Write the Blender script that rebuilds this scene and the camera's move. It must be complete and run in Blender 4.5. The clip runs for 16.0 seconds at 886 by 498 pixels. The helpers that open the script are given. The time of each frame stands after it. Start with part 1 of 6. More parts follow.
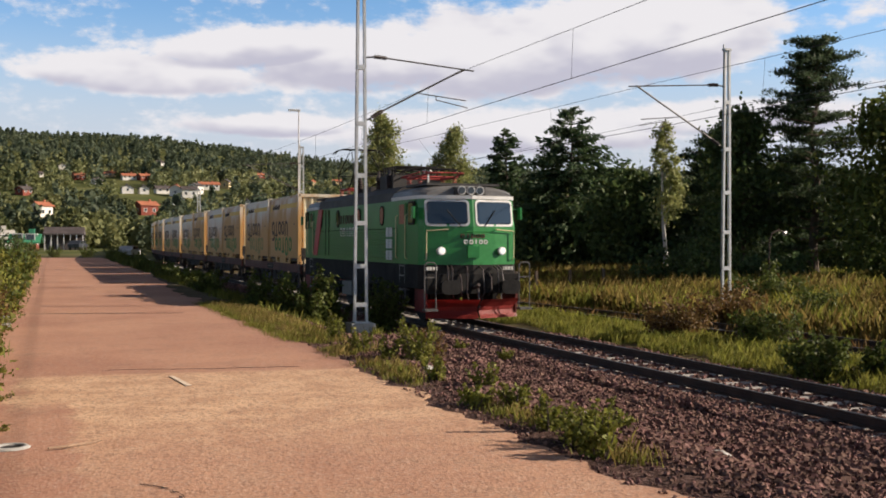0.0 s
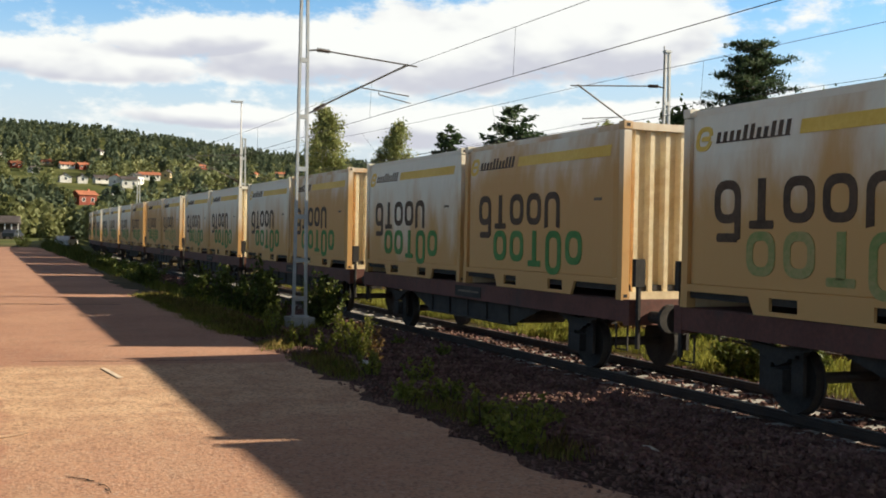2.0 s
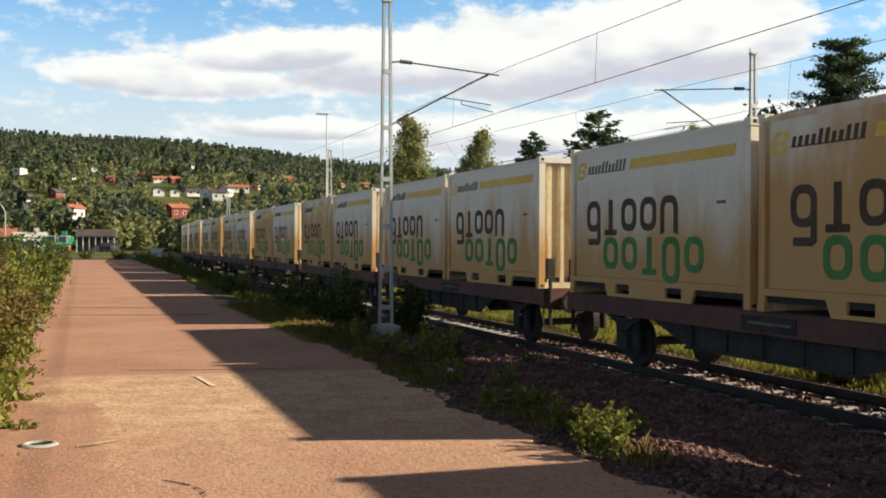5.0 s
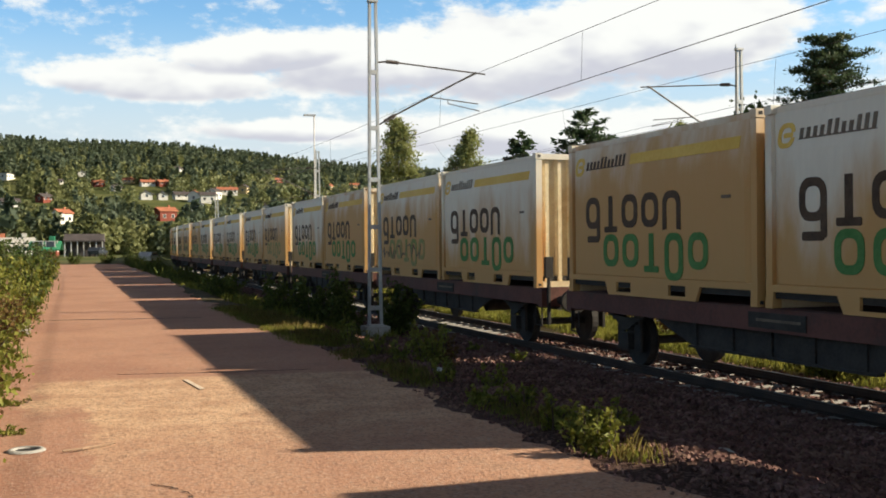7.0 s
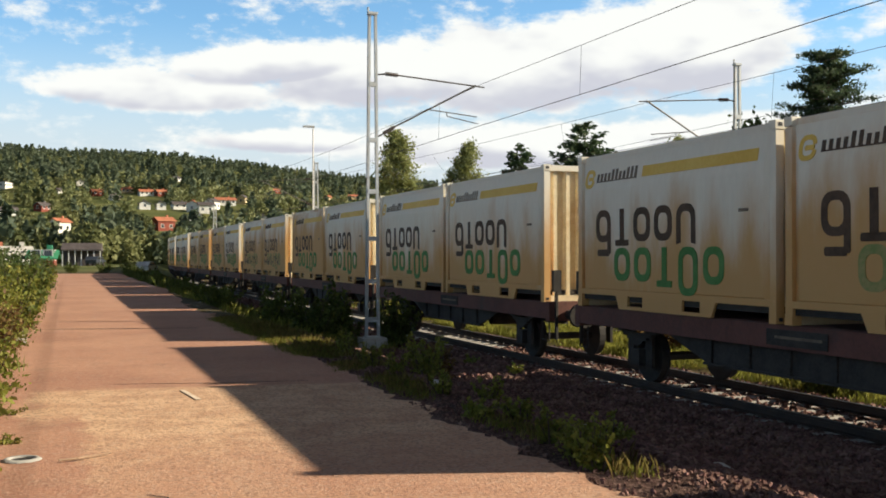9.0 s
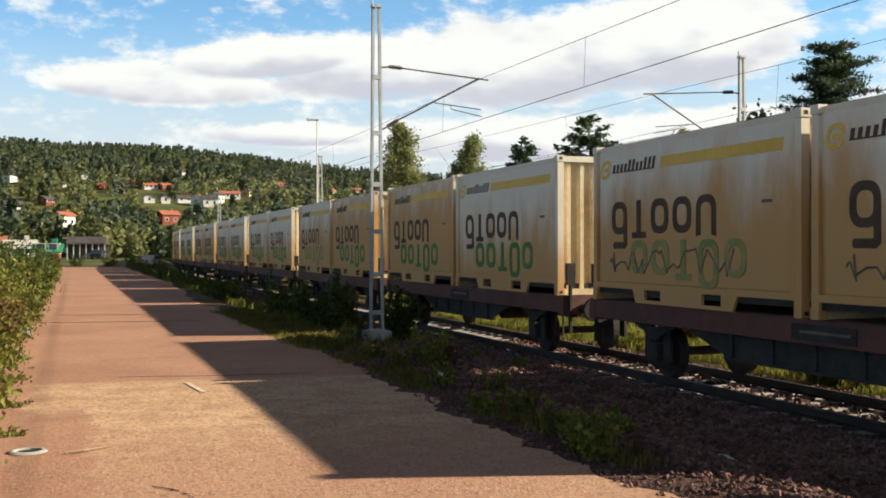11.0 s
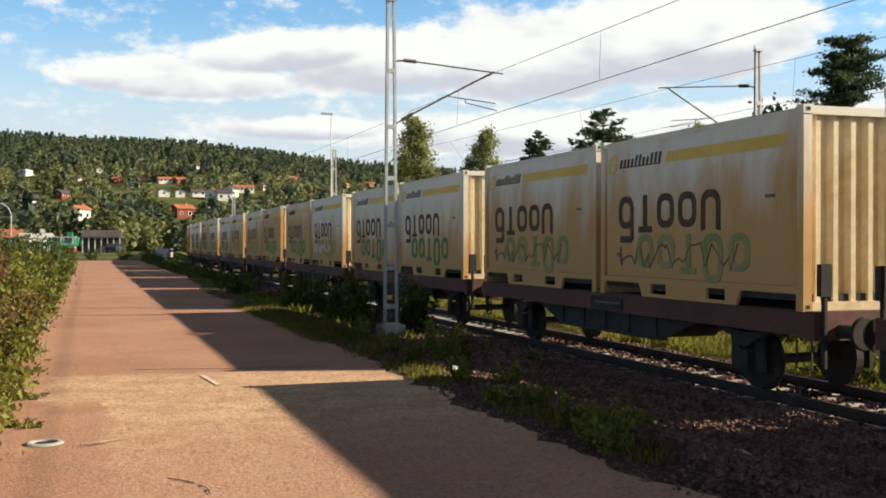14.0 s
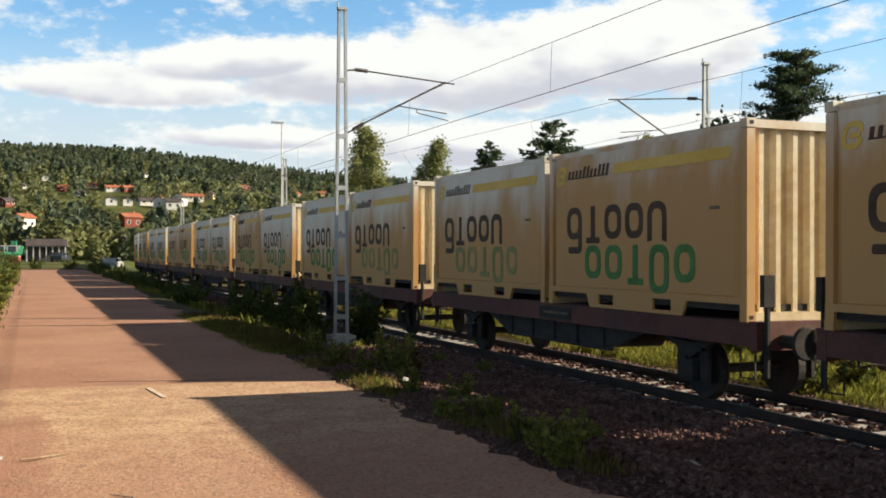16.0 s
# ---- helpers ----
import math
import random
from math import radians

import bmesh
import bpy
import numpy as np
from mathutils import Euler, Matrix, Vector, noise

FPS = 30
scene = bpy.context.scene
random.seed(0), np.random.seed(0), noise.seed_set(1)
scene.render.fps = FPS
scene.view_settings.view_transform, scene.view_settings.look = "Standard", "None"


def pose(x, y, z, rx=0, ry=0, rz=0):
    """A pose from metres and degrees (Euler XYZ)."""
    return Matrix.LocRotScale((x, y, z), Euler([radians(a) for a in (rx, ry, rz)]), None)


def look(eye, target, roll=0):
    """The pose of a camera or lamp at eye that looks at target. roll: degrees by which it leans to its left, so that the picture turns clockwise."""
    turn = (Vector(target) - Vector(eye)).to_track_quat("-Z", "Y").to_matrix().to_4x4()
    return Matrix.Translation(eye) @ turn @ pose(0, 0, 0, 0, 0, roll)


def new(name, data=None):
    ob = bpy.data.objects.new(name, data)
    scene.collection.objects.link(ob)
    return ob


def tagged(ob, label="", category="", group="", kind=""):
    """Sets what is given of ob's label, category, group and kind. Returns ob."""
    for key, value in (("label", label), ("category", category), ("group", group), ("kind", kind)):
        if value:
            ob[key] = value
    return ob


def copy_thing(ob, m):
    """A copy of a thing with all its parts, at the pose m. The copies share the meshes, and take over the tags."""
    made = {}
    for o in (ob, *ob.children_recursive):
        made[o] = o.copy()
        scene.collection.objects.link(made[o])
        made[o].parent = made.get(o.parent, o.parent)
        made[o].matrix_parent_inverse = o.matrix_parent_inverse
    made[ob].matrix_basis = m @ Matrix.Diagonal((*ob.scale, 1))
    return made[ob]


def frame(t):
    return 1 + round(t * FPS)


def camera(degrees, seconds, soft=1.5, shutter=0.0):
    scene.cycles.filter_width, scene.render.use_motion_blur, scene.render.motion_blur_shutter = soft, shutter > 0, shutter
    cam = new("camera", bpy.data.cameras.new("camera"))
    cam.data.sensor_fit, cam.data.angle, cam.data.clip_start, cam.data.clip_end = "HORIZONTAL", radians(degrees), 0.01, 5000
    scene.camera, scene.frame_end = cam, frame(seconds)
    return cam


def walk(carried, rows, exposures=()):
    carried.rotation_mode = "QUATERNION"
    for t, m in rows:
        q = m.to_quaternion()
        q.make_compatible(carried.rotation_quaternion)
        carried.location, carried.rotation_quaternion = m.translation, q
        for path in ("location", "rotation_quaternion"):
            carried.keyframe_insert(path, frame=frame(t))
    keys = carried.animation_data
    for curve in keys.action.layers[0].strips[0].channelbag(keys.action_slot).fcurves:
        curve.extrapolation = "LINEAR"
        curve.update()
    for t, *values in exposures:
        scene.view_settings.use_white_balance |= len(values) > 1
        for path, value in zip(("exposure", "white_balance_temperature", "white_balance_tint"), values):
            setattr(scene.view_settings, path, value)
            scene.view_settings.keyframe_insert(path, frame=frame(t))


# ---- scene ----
cam = camera(45.67, 16.0, 1.8)

# seconds, x, y, z, yaw, pitch, roll; y runs along the railway, z = 0 is the asphalt
PATH = [
    (0.0, -0.053, 0.174, 1.753, -20.47, -0.42, 0.15),
    (0.5, -0.059, 0.192, 1.756, -21.28, -0.45, 0.35),
    (1.0, -0.043, 0.179, 1.752, -22.82, -0.69, 0.57),
    (1.5, -0.032, 0.162, 1.750, -24.61, -0.02, 0.89),
    (2.0, 0.001, 0.099, 1.755, -23.56, -0.64, 1.06),
    (2.5, 0.003, -0.001, 1.754, -19.66, -0.70, 0.67),
    (3.0, -0.016, -0.023, 1.763, -18.33, -0.45, 0.52),
    (3.5, -0.008, -0.003, 1.754, -18.48, -0.21, 0.20),
    (4.0, -0.022, -0.036, 1.766, -18.91, -0.38, 0.42),
    (6.5, 0.000, -0.026, 1.760, -19.19, -0.11, -0.24),
    (7.0, 0.011, -0.024, 1.759, -19.48, -0.28, -0.50),
    (7.5, 0.018, -0.010, 1.759, -19.28, -0.28, -0.33),
    (8.0, 0.011, -0.021, 1.760, -19.28, 0.04, -0.22),
    (8.5, 0.004, -0.048, 1.764, -19.60, 0.40, -0.03),
    (11.0, 0.005, -0.056, 1.755, -19.37, 0.01, -0.09),
    (11.5, -0.005, -0.047, 1.743, -18.66, 0.00, 0.07),
    (12.0, 0.002, -0.015, 1.749, -18.54, 0.09, 0.01),
    (12.5, -0.003, -0.023, 1.747, -18.61, -0.09, -0.18),
    (13.0, 0.011, -0.012, 1.739, -19.01, -0.10, 0.15),
    (13.5, 0.015, -0.012, 1.746, -18.94, -0.21, 0.04),
    (14.0, -0.004, -0.031, 1.746, -18.63, -0.30, 0.03),
    (14.5, 0.000, -0.000, 1.750, -18.65, -0.40, -0.00),
    (15.0, 0.018, -0.029, 1.750, -19.19, -0.14, -0.17),
    (15.5, 0.019, 0.011, 1.749, -20.17, 0.03, 0.11),
    (16.0, 0.022, 0.039, 1.755, -21.29, 0.24, 0.17),
]


def eye(x, y, z, yaw, pitch, roll):
    return pose(x, y, z, 90 + pitch, 0, yaw) @ pose(0, 0, 0, 0, 0, roll)


walk(cam, [(t, eye(*p)) for t, *p in PATH], exposures=[(0.0, 0.6, 6250, 14), (0.7, 0.6, 6250, 8), (1.6, 0.86, 6350, 5), (16.0, 0.86, 6350, 5)])

# ---- world and sun ----
SUN_WAY = Vector((7.75, -2.2, 3.72)).normalized()
sun = new("sun", bpy.data.lights.new("sun", "SUN"))
sun.matrix_basis = look(SUN_WAY * 50, (0, 0, 0))
sun.data.energy, sun.data.angle, sun.data.color = 5.0, radians(0.53), (1.0, 0.84, 0.64)


class Nodes:
    """Short hand for a node tree."""

    def __init__(self, tree, fresh=True):
        self.tree = tree
        if fresh:
            tree.nodes.clear()

    def add(self, kind, **values):
        node = self.tree.nodes.new(kind)
        for key, value in values.items():
            setattr(node, key, value)
        return node

    def put(self, socket, value):
        if isinstance(value, bpy.types.NodeSocket):
            self.tree.links.new(value, socket)
        else:
            socket.default_value = value

    def math(self, operation, a, b=0.0, clamp=False):
        node = self.add("ShaderNodeMath", operation=operation, use_clamp=clamp)
        self.put(node.inputs[0], a)
        self.put(node.inputs[1], b)
        return node.outputs[0]

    def mix(self, fac, a, b, blend="MIX"):
        node = self.add("ShaderNodeMix", data_type="RGBA", blend_type=blend)
        self.put(node.inputs[0], fac)
        self.put(node.inputs[6], a)
        self.put(node.inputs[7], b)
        return node.outputs[2]

    def ramp(self, fac, lo, hi):
        node = self.add("ShaderNodeMapRange", interpolation_type="SMOOTHSTEP")
        self.put(node.inputs[0], fac)
        node.inputs[1].default_value, node.inputs[2].default_value = lo, hi
        return node.outputs[0]

    def noise(self, vector, scale, detail=4.0, rough=0.55):
        node = self.add("ShaderNodeTexNoise")
        self.put(node.inputs["Vector"], vector)
        node.inputs["Scale"].default_value = scale
        node.inputs["Detail"].default_value = detail
        node.inputs["Roughness"].default_value = rough
        return node.outputs[0]


def build_world():
    world = bpy.data.worlds.new("sky")
    scene.world = world
    world.use_nodes = True
    n = Nodes(world.node_tree)
    sky = n.add("ShaderNodeTexSky", sky_type="NISHITA", sun_disc=False)
    sky.sun_elevation = math.asin(SUN_WAY.z)
    sky.sun_rotation = math.atan2(SUN_WAY.x, SUN_WAY.y)
    sky.altitude, sky.dust_density, sky.ozone_density = 200, 0.6, 1.2
    way = n.add("ShaderNodeTexCoord").outputs["Generated"]
    split = n.add("ShaderNodeSeparateXYZ")
    n.put(split.inputs[0], way)
    x, y, z = split.outputs
    az = n.math("MULTIPLY", n.math("ARCTAN2", x, y), 57.2958)
    el = n.math("MULTIPLY", n.math("ARCSINE", z), 57.2958)
    # cloud banks: stretched sideways, ragged by noise
    joined = n.add("ShaderNodeCombineXYZ")
    n.put(joined.inputs[0], n.math("MULTIPLY", az, 0.5))
    n.put(joined.inputs[1], el)
    flat = joined.outputs[0]
    ragged = n.math("SUBTRACT", n.noise(flat, 0.55, 6.0, 0.6), 0.5)
    fine = n.math("SUBTRACT", n.noise(flat, 1.6, 6.0, 0.62), 0.5)
    banks = under = None
    # azimuth, elevation, half width, half height, lean
    for a, e, w, h, lean in CLOUDS:
        da = n.math("SUBTRACT", az, a)
        de = n.math("SUBTRACT", n.math("SUBTRACT", el, e), n.math("MULTIPLY", da, lean))
        r = n.math("ADD", n.math("POWER", n.math("DIVIDE", n.math("ABSOLUTE", da), w), 2.0), n.math("POWER", n.math("DIVIDE", n.math("ABSOLUTE", de), h), 2.0))
        bank = n.math("SUBTRACT", 1.0, n.math("SQRT", r))
        banks = bank if banks is None else n.math("MAXIMUM", banks, bank)
        belly = n.math("MULTIPLY", n.ramp(bank, 0.0, 0.35), n.math("SUBTRACT", 0.15, n.math("DIVIDE", de, h)))
        under = belly if under is None else n.math("MAXIMUM", under, belly)
    wide = n.math("SUBTRACT", n.noise(flat, 0.16, 4.0, 0.5), 0.52)
    away = n.ramp(n.math("ABSOLUTE", n.math("SUBTRACT", az, 20.0)), 34.0, 50.0)
    high = n.math("MULTIPLY", n.ramp(el, 16.0, 24.0), n.ramp(el, 48.0, 34.0))
    banks = n.math("MAXIMUM", banks, n.math("MULTIPLY", n.math("MULTIPLY", wide, 0.9), n.math("MAXIMUM", n.math("MULTIPLY", away, n.ramp(el, 46.0, 30.0)), high)))
    dense = n.math("ADD", banks, n.math("ADD", n.math("MULTIPLY", ragged, 1.15), n.math("MULTIPLY", fine, 0.6)))
    cover = n.math("MULTIPLY", n.ramp(dense, -0.02, 0.32), n.ramp(el, -1.0, 1.0))
    # grey undersides: billows seen from below
    lower = n.add("ShaderNodeVectorMath", operation="ADD")
    n.put(lower.inputs[0], flat)
    lower.inputs[1].default_value = (0.0, 1.1, 0.0)
    above = n.math("SUBTRACT", n.noise(lower.outputs[0], 0.42, 3.0, 0.5), n.noise(flat, 0.42, 3.0, 0.5))
    body = n.math("ADD", n.math("MULTIPLY", under, 0.85), n.math("MULTIPLY", above, 1.3))
    grey = n.ramp(body, 0.05, 0.75)
    cloud = n.mix(grey, (13.4, 13.0, 12.6, 1), (8.7, 8.5, 9.5, 1))
    deep = n.mix(n.ramp(el, 13.0, 25.0), (1, 1, 1, 1), (0.065, 0.075, 0.105, 1))
    blue = n.mix(1.0, n.mix(1.0, sky.outputs[0], deep, "MULTIPLY"), (SKY_TINT[0], SKY_TINT[1], SKY_TINT[2], 1), "MULTIPLY")
    haze = n.mix(n.ramp(el, 13.0, 4.0), blue, (9.4, 10.2, 10.9, 1))
    back = n.add("ShaderNodeBackground")
    n.put(back.inputs[0], n.mix(cover, haze, cloud))
    back.inputs[1].default_value = 0.042
    n.put(n.add("ShaderNodeOutputWorld").inputs[0], back.outputs[0])


SKY_TINT = (1.7, 2.2, 2.55)
CLOUDS = [(4.2, 8.7, 7.5, 1.35, -0.02), (9.5, 10.2, 6, 1.3, 0.06), (16, 9.9, 8, 2.3, 0.02), (24, 10.2, 9, 3.0, 0.05), (32, 11.2, 8, 3.4, 0.05), (24, 6.0, 14, 1.5, 0.0), (36, 6.5, 8, 1.2, 0.0), (11, 6.2, 6, 0.8, 0.0)]
build_world()

# ---- materials ----
def surface(name, low, high, size=1.0, fine=12.0, rough=0.75, metal=0.0, bump=0.25, piece=0.0, dirt=None, spots=None, gloss=0.5, depth=0.02):
    """A material whose colour wanders between two tones at two scales, with fine relief. size: blotches to the metre.
    piece: how far single pieces differ. dirt: colour, amount of stains. spots: colour and share of specks."""
    m = bpy.data.materials.new(name)
    m.use_nodes = True
    n = Nodes(m.node_tree)
    where = n.add("ShaderNodeTexCoord").outputs["Object"]
    broad = n.noise(where, size, 5.0)
    grain = n.noise(where, size * fine, 4.0, 0.65)
    tone = n.ramp(n.math("ADD", n.math("MULTIPLY", broad, 0.55), n.math("MULTIPLY", grain, 0.45)), 0.33, 0.67)
    colour = n.mix(tone, (*low, 1), (*high, 1))
    if piece:
        info = n.add("ShaderNodeObjectInfo").outputs["Random"]
        island = n.add("ShaderNodeNewGeometry").outputs["Random Per Island"]
        mixed = n.math("FRACT", n.math("ADD", info, island))
        value = n.math("ADD", 1.0 - piece, n.math("MULTIPLY", mixed, 2 * piece))
        hsv = n.add("ShaderNodeHueSaturation")
        n.put(hsv.inputs["Hue"], n.math("ADD", 0.5 - piece * 0.04, n.math("MULTIPLY", n.math("FRACT", n.math("MULTIPLY", mixed, 7.3)), piece * 0.08)))
        n.put(hsv.inputs["Value"], value)
        n.put(hsv.inputs["Color"], colour)
        colour = hsv.outputs[0]
    if dirt:
        stain = n.ramp(n.noise(where, size * 0.6, 6.0, 0.7), 0.62 - dirt[1] * 0.3, 0.72)
        colour = n.mix(n.math("MULTIPLY", stain, 0.8), colour, (*dirt[0], 1))
    if spots:
        cell = n.add("ShaderNodeTexVoronoi")
        n.put(cell.inputs["Vector"], where)
        cell.inputs["Scale"].default_value = size * fine * 1.3
        split = n.add("ShaderNodeSeparateColor")
        n.put(split.inputs[0], cell.outputs["Color"])
        pick = n.math("GREATER_THAN", split.outputs[0], 1.0 - spots[1])
        colour = n.mix(n.math("MULTIPLY", pick, 0.7), colour, (*spots[0], 1))
    shade = n.add("ShaderNodeBsdfPrincipled")
    n.put(shade.inputs["Base Color"], colour)
    n.put(shade.inputs["Roughness"], n.math("ADD", rough - 0.1, n.math("MULTIPLY", grain, 0.2), clamp=True))
    shade.inputs["Metallic"].default_value = metal
    shade.inputs["Specular IOR Level"].default_value = gloss
    if bump:
        relief = n.add("ShaderNodeBump")
        relief.inputs["Strength"].default_value, relief.inputs["Distance"].default_value = bump, depth
        n.put(relief.inputs["Height"], grain)
        n.put(shade.inputs["Normal"], relief.outputs[0])
    n.put(n.add("ShaderNodeOutputMaterial").inputs[0], shade.outputs[0])
    return m


def glass_pane(name, tint, rough=0.05):
    m = bpy.data.materials.new(name)
    m.use_nodes = True
    shade = m.node_tree.nodes["Principled BSDF"]
    shade.inputs["Base Color"].default_value = (*tint, 1)
    shade.inputs["Roughness"].default_value = rough
    shade.inputs["Specular IOR Level"].default_value = 0.8
    return m


def glow(name, colour, strength):
    m = bpy.data.materials.new(name)
    m.use_nodes = True
    shade = m.node_tree.nodes["Principled BSDF"]
    shade.inputs["Base Color"].default_value = (*colour, 1)
    shade.inputs["Emission Color"].default_value = (*colour, 1)
    shade.inputs["Emission Strength"].default_value = strength
    return m


def leaf(name, low, high, size=0.6, piece=0.35):
    """Foliage: leaves differ one by one and let some light through."""
    m = surface(name, low, high, size, 8.0, 0.6, 0.0, 0.0, piece=piece, gloss=0.25)
    n = m.node_tree
    shade = [x for x in n.nodes if x.bl_idname == "ShaderNodeBsdfPrincipled"][0]
    out = [x for x in n.nodes if x.bl_idname == "ShaderNodeOutputMaterial"][0]
    thin = n.nodes.new("ShaderNodeBsdfTranslucent")
    n.links.new(shade.inputs["Base Color"].links[0].from_socket, thin.inputs[0])
    both = n.nodes.new("ShaderNodeMixShader")
    both.inputs[0].default_value = 0.38
    n.links.new(shade.outputs[0], both.inputs[1])
    n.links.new(thin.outputs[0], both.inputs[2])
    n.links.new(both.outputs[0], out.inputs[0])
    return m


def road_surface():
    """Red asphalt that gives way to a paler, gravelly worn stretch."""
    m = bpy.data.materials.new("red_asphalt_worn_pale")
    m.use_nodes = True
    n = Nodes(m.node_tree)
    where = n.add("ShaderNodeTexCoord").outputs["Object"]
    split = n.add("ShaderNodeSeparateXYZ")
    n.put(split.inputs[0], where)
    x, y = split.outputs[0], split.outputs[1]
    broad = n.noise(where, 0.35, 5.0)
    mid = n.noise(where, 1.8, 5.0, 0.6)
    grain = n.noise(where, 22.0, 4.0, 0.7)
    speck = n.add("ShaderNodeTexVoronoi")
    n.put(speck.inputs["Vector"], where)
    speck.inputs["Scale"].default_value = 40.0
    pick = n.add("ShaderNodeSeparateColor")
    n.put(pick.inputs[0], speck.outputs["Color"])
    red = n.mix(n.ramp(broad, 0.3, 0.7), (0.380, 0.182, 0.122, 1), (0.49, 0.264, 0.172, 1))
    red = n.mix(n.math("MULTIPLY", n.ramp(mid, 0.5, 0.7), 0.35), red, (0.25, 0.15, 0.11, 1))
    red = n.mix(n.math("MULTIPLY", n.ramp(grain, 0.35, 0.75), 0.3), red, (0.54, 0.36, 0.24, 1))
    red = n.mix(n.math("MULTIPLY", n.math("GREATER_THAN", pick.outputs[0], 0.76), 0.3), red, (0.16, 0.095, 0.075, 1))
    red = n.mix(n.math("MULTIPLY", n.math("GREATER_THAN", pick.outputs[1], 0.86), 0.3), red, (0.58, 0.44, 0.35, 1))
    pale = n.mix(n.ramp(n.math("ADD", n.math("MULTIPLY", mid, 0.6), n.math("MULTIPLY", grain, 0.4)), 0.35, 0.65), (0.49, 0.287, 0.175, 1), (0.71, 0.468, 0.295, 1))
    pale = n.mix(n.math("MULTIPLY", n.math("GREATER_THAN", pick.outputs[0], 0.76), 0.6), pale, (0.19, 0.12, 0.085, 1))
    pale = n.mix(n.math("MULTIPLY", n.math("GREATER_THAN", pick.outputs[1], 0.88), 0.4), pale, (0.60, 0.47, 0.35, 1))
    wobble = n.math("MULTIPLY", n.math("SUBTRACT", mid, 0.5), 1.1)
    rim = n.math("MULTIPLY", n.math("SUBTRACT", grain, 0.5), 0.25)
    side = n.ramp(n.math("ADD", n.math("ADD", x, wobble), rim), 0.05, 0.30)
    end = n.ramp(n.math("ADD", n.math("ADD", y, n.math("MULTIPLY", x, 0.10)), n.math("ADD", wobble, rim)), 14.75, 14.45)
    across = n.math("MULTIPLY", n.ramp(n.math("ADD", y, wobble), 11.6, 12.6), n.ramp(n.math("ADD", x, wobble), -0.6, -0.3))
    fade = n.math("ADD", 0.25, n.math("MULTIPLY", n.ramp(n.math("ADD", y, wobble), 7.8, 11.6), 0.75))
    worn = n.math("MULTIPLY", n.math("MULTIPLY", n.math("MAXIMUM", side, across), end), fade)
    shade = n.add("ShaderNodeBsdfPrincipled")
    n.put(shade.inputs["Base Color"], n.mix(worn, red, pale))
    shade.inputs["Roughness"].default_value = 0.92
    shade.inputs["Specular IOR Level"].default_value = 0.25
    relief = n.add("ShaderNodeBump")
    relief.inputs["Strength"].default_value, relief.inputs["Distance"].default_value = 0.5, 0.014
    n.put(relief.inputs["Height"], n.math("ADD", grain, n.math("MULTIPLY", speck.outputs["Distance"], 0.5)))
    n.put(shade.inputs["Normal"], relief.outputs[0])
    n.put(n.add("ShaderNodeOutputMaterial").inputs[0], shade.outputs[0])
    return m


ROAD = road_surface()
def soil_surface():
    """Brown soil by the railway, mown and rough grass on the far slopes."""
    m = surface("soil_and_meadow", (0.05, 0.042, 0.02), (0.12, 0.095, 0.05), 0.5, 14, 0.95, bump=0.6, gloss=0.1)
    n = m.node_tree
    short = Nodes(n, False)
    shade = [x for x in n.nodes if x.bl_idname == "ShaderNodeBsdfPrincipled"][0]
    near = shade.inputs["Base Color"].links[0].from_socket
    where = short.add("ShaderNodeTexCoord").outputs["Object"]
    split = short.add("ShaderNodeSeparateXYZ")
    short.put(split.inputs[0], where)
    grass = short.mix(short.ramp(short.noise(where, 0.03, 6.0, 0.6), 0.35, 0.65), (0.07, 0.085, 0.026, 1), (0.15, 0.155, 0.055, 1))
    n.links.new(short.mix(short.ramp(split.outputs[1], 112.0, 135.0), near, grass), shade.inputs["Base Color"])
    return m


SOIL = soil_surface()
STONES = surface("crushed_stone_bed", (0.050, 0.029, 0.024), (0.140, 0.085, 0.070), 1.0, 26, 0.9, bump=1.0, spots=((0.21, 0.135, 0.115), 0.22), depth=0.05, gloss=0.08)
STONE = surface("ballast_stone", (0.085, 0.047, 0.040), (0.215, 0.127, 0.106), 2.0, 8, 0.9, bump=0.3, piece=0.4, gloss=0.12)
RAILSTEEL = surface("rusty_rail_steel", (0.032, 0.022, 0.018), (0.068, 0.043, 0.031), 3.0, 14, 0.7, 0.3, 0.3)
RAILTOP = surface("dull_rail_head", (0.075, 0.068, 0.062), (0.14, 0.13, 0.12), 3.0, 14, 0.5, 0.8, 0.05)
SLEEPER = surface("weathered_concrete_sleeper", (0.30, 0.28, 0.26), (0.46, 0.43, 0.40), 1.5, 14, 0.9, bump=0.3, piece=0.15, gloss=0.2)
GALV = surface("galvanised_steel", (0.42, 0.43, 0.43), (0.58, 0.59, 0.58), 2.0, 10, 0.5, 0.45, 0.08)
CONCRETE = surface("pale_concrete", (0.36, 0.34, 0.31), (0.52, 0.50, 0.46), 2.0, 16, 0.9, bump=0.3)
BLACKSTEEL = surface("dark_insulator", (0.03, 0.022, 0.02), (0.07, 0.05, 0.045), 4.0, 8, 0.45, 0.0, 0.1)
ARMSTEEL = surface("weathered_bracket_steel", (0.09, 0.085, 0.08), (0.17, 0.16, 0.15), 3.0, 8, 0.55, 0.5, 0.1)
WIRE = surface("weathered_copper_wire", (0.05, 0.05, 0.05), (0.10, 0.10, 0.10), 4.0, 8, 0.5, 0.5, 0.0)

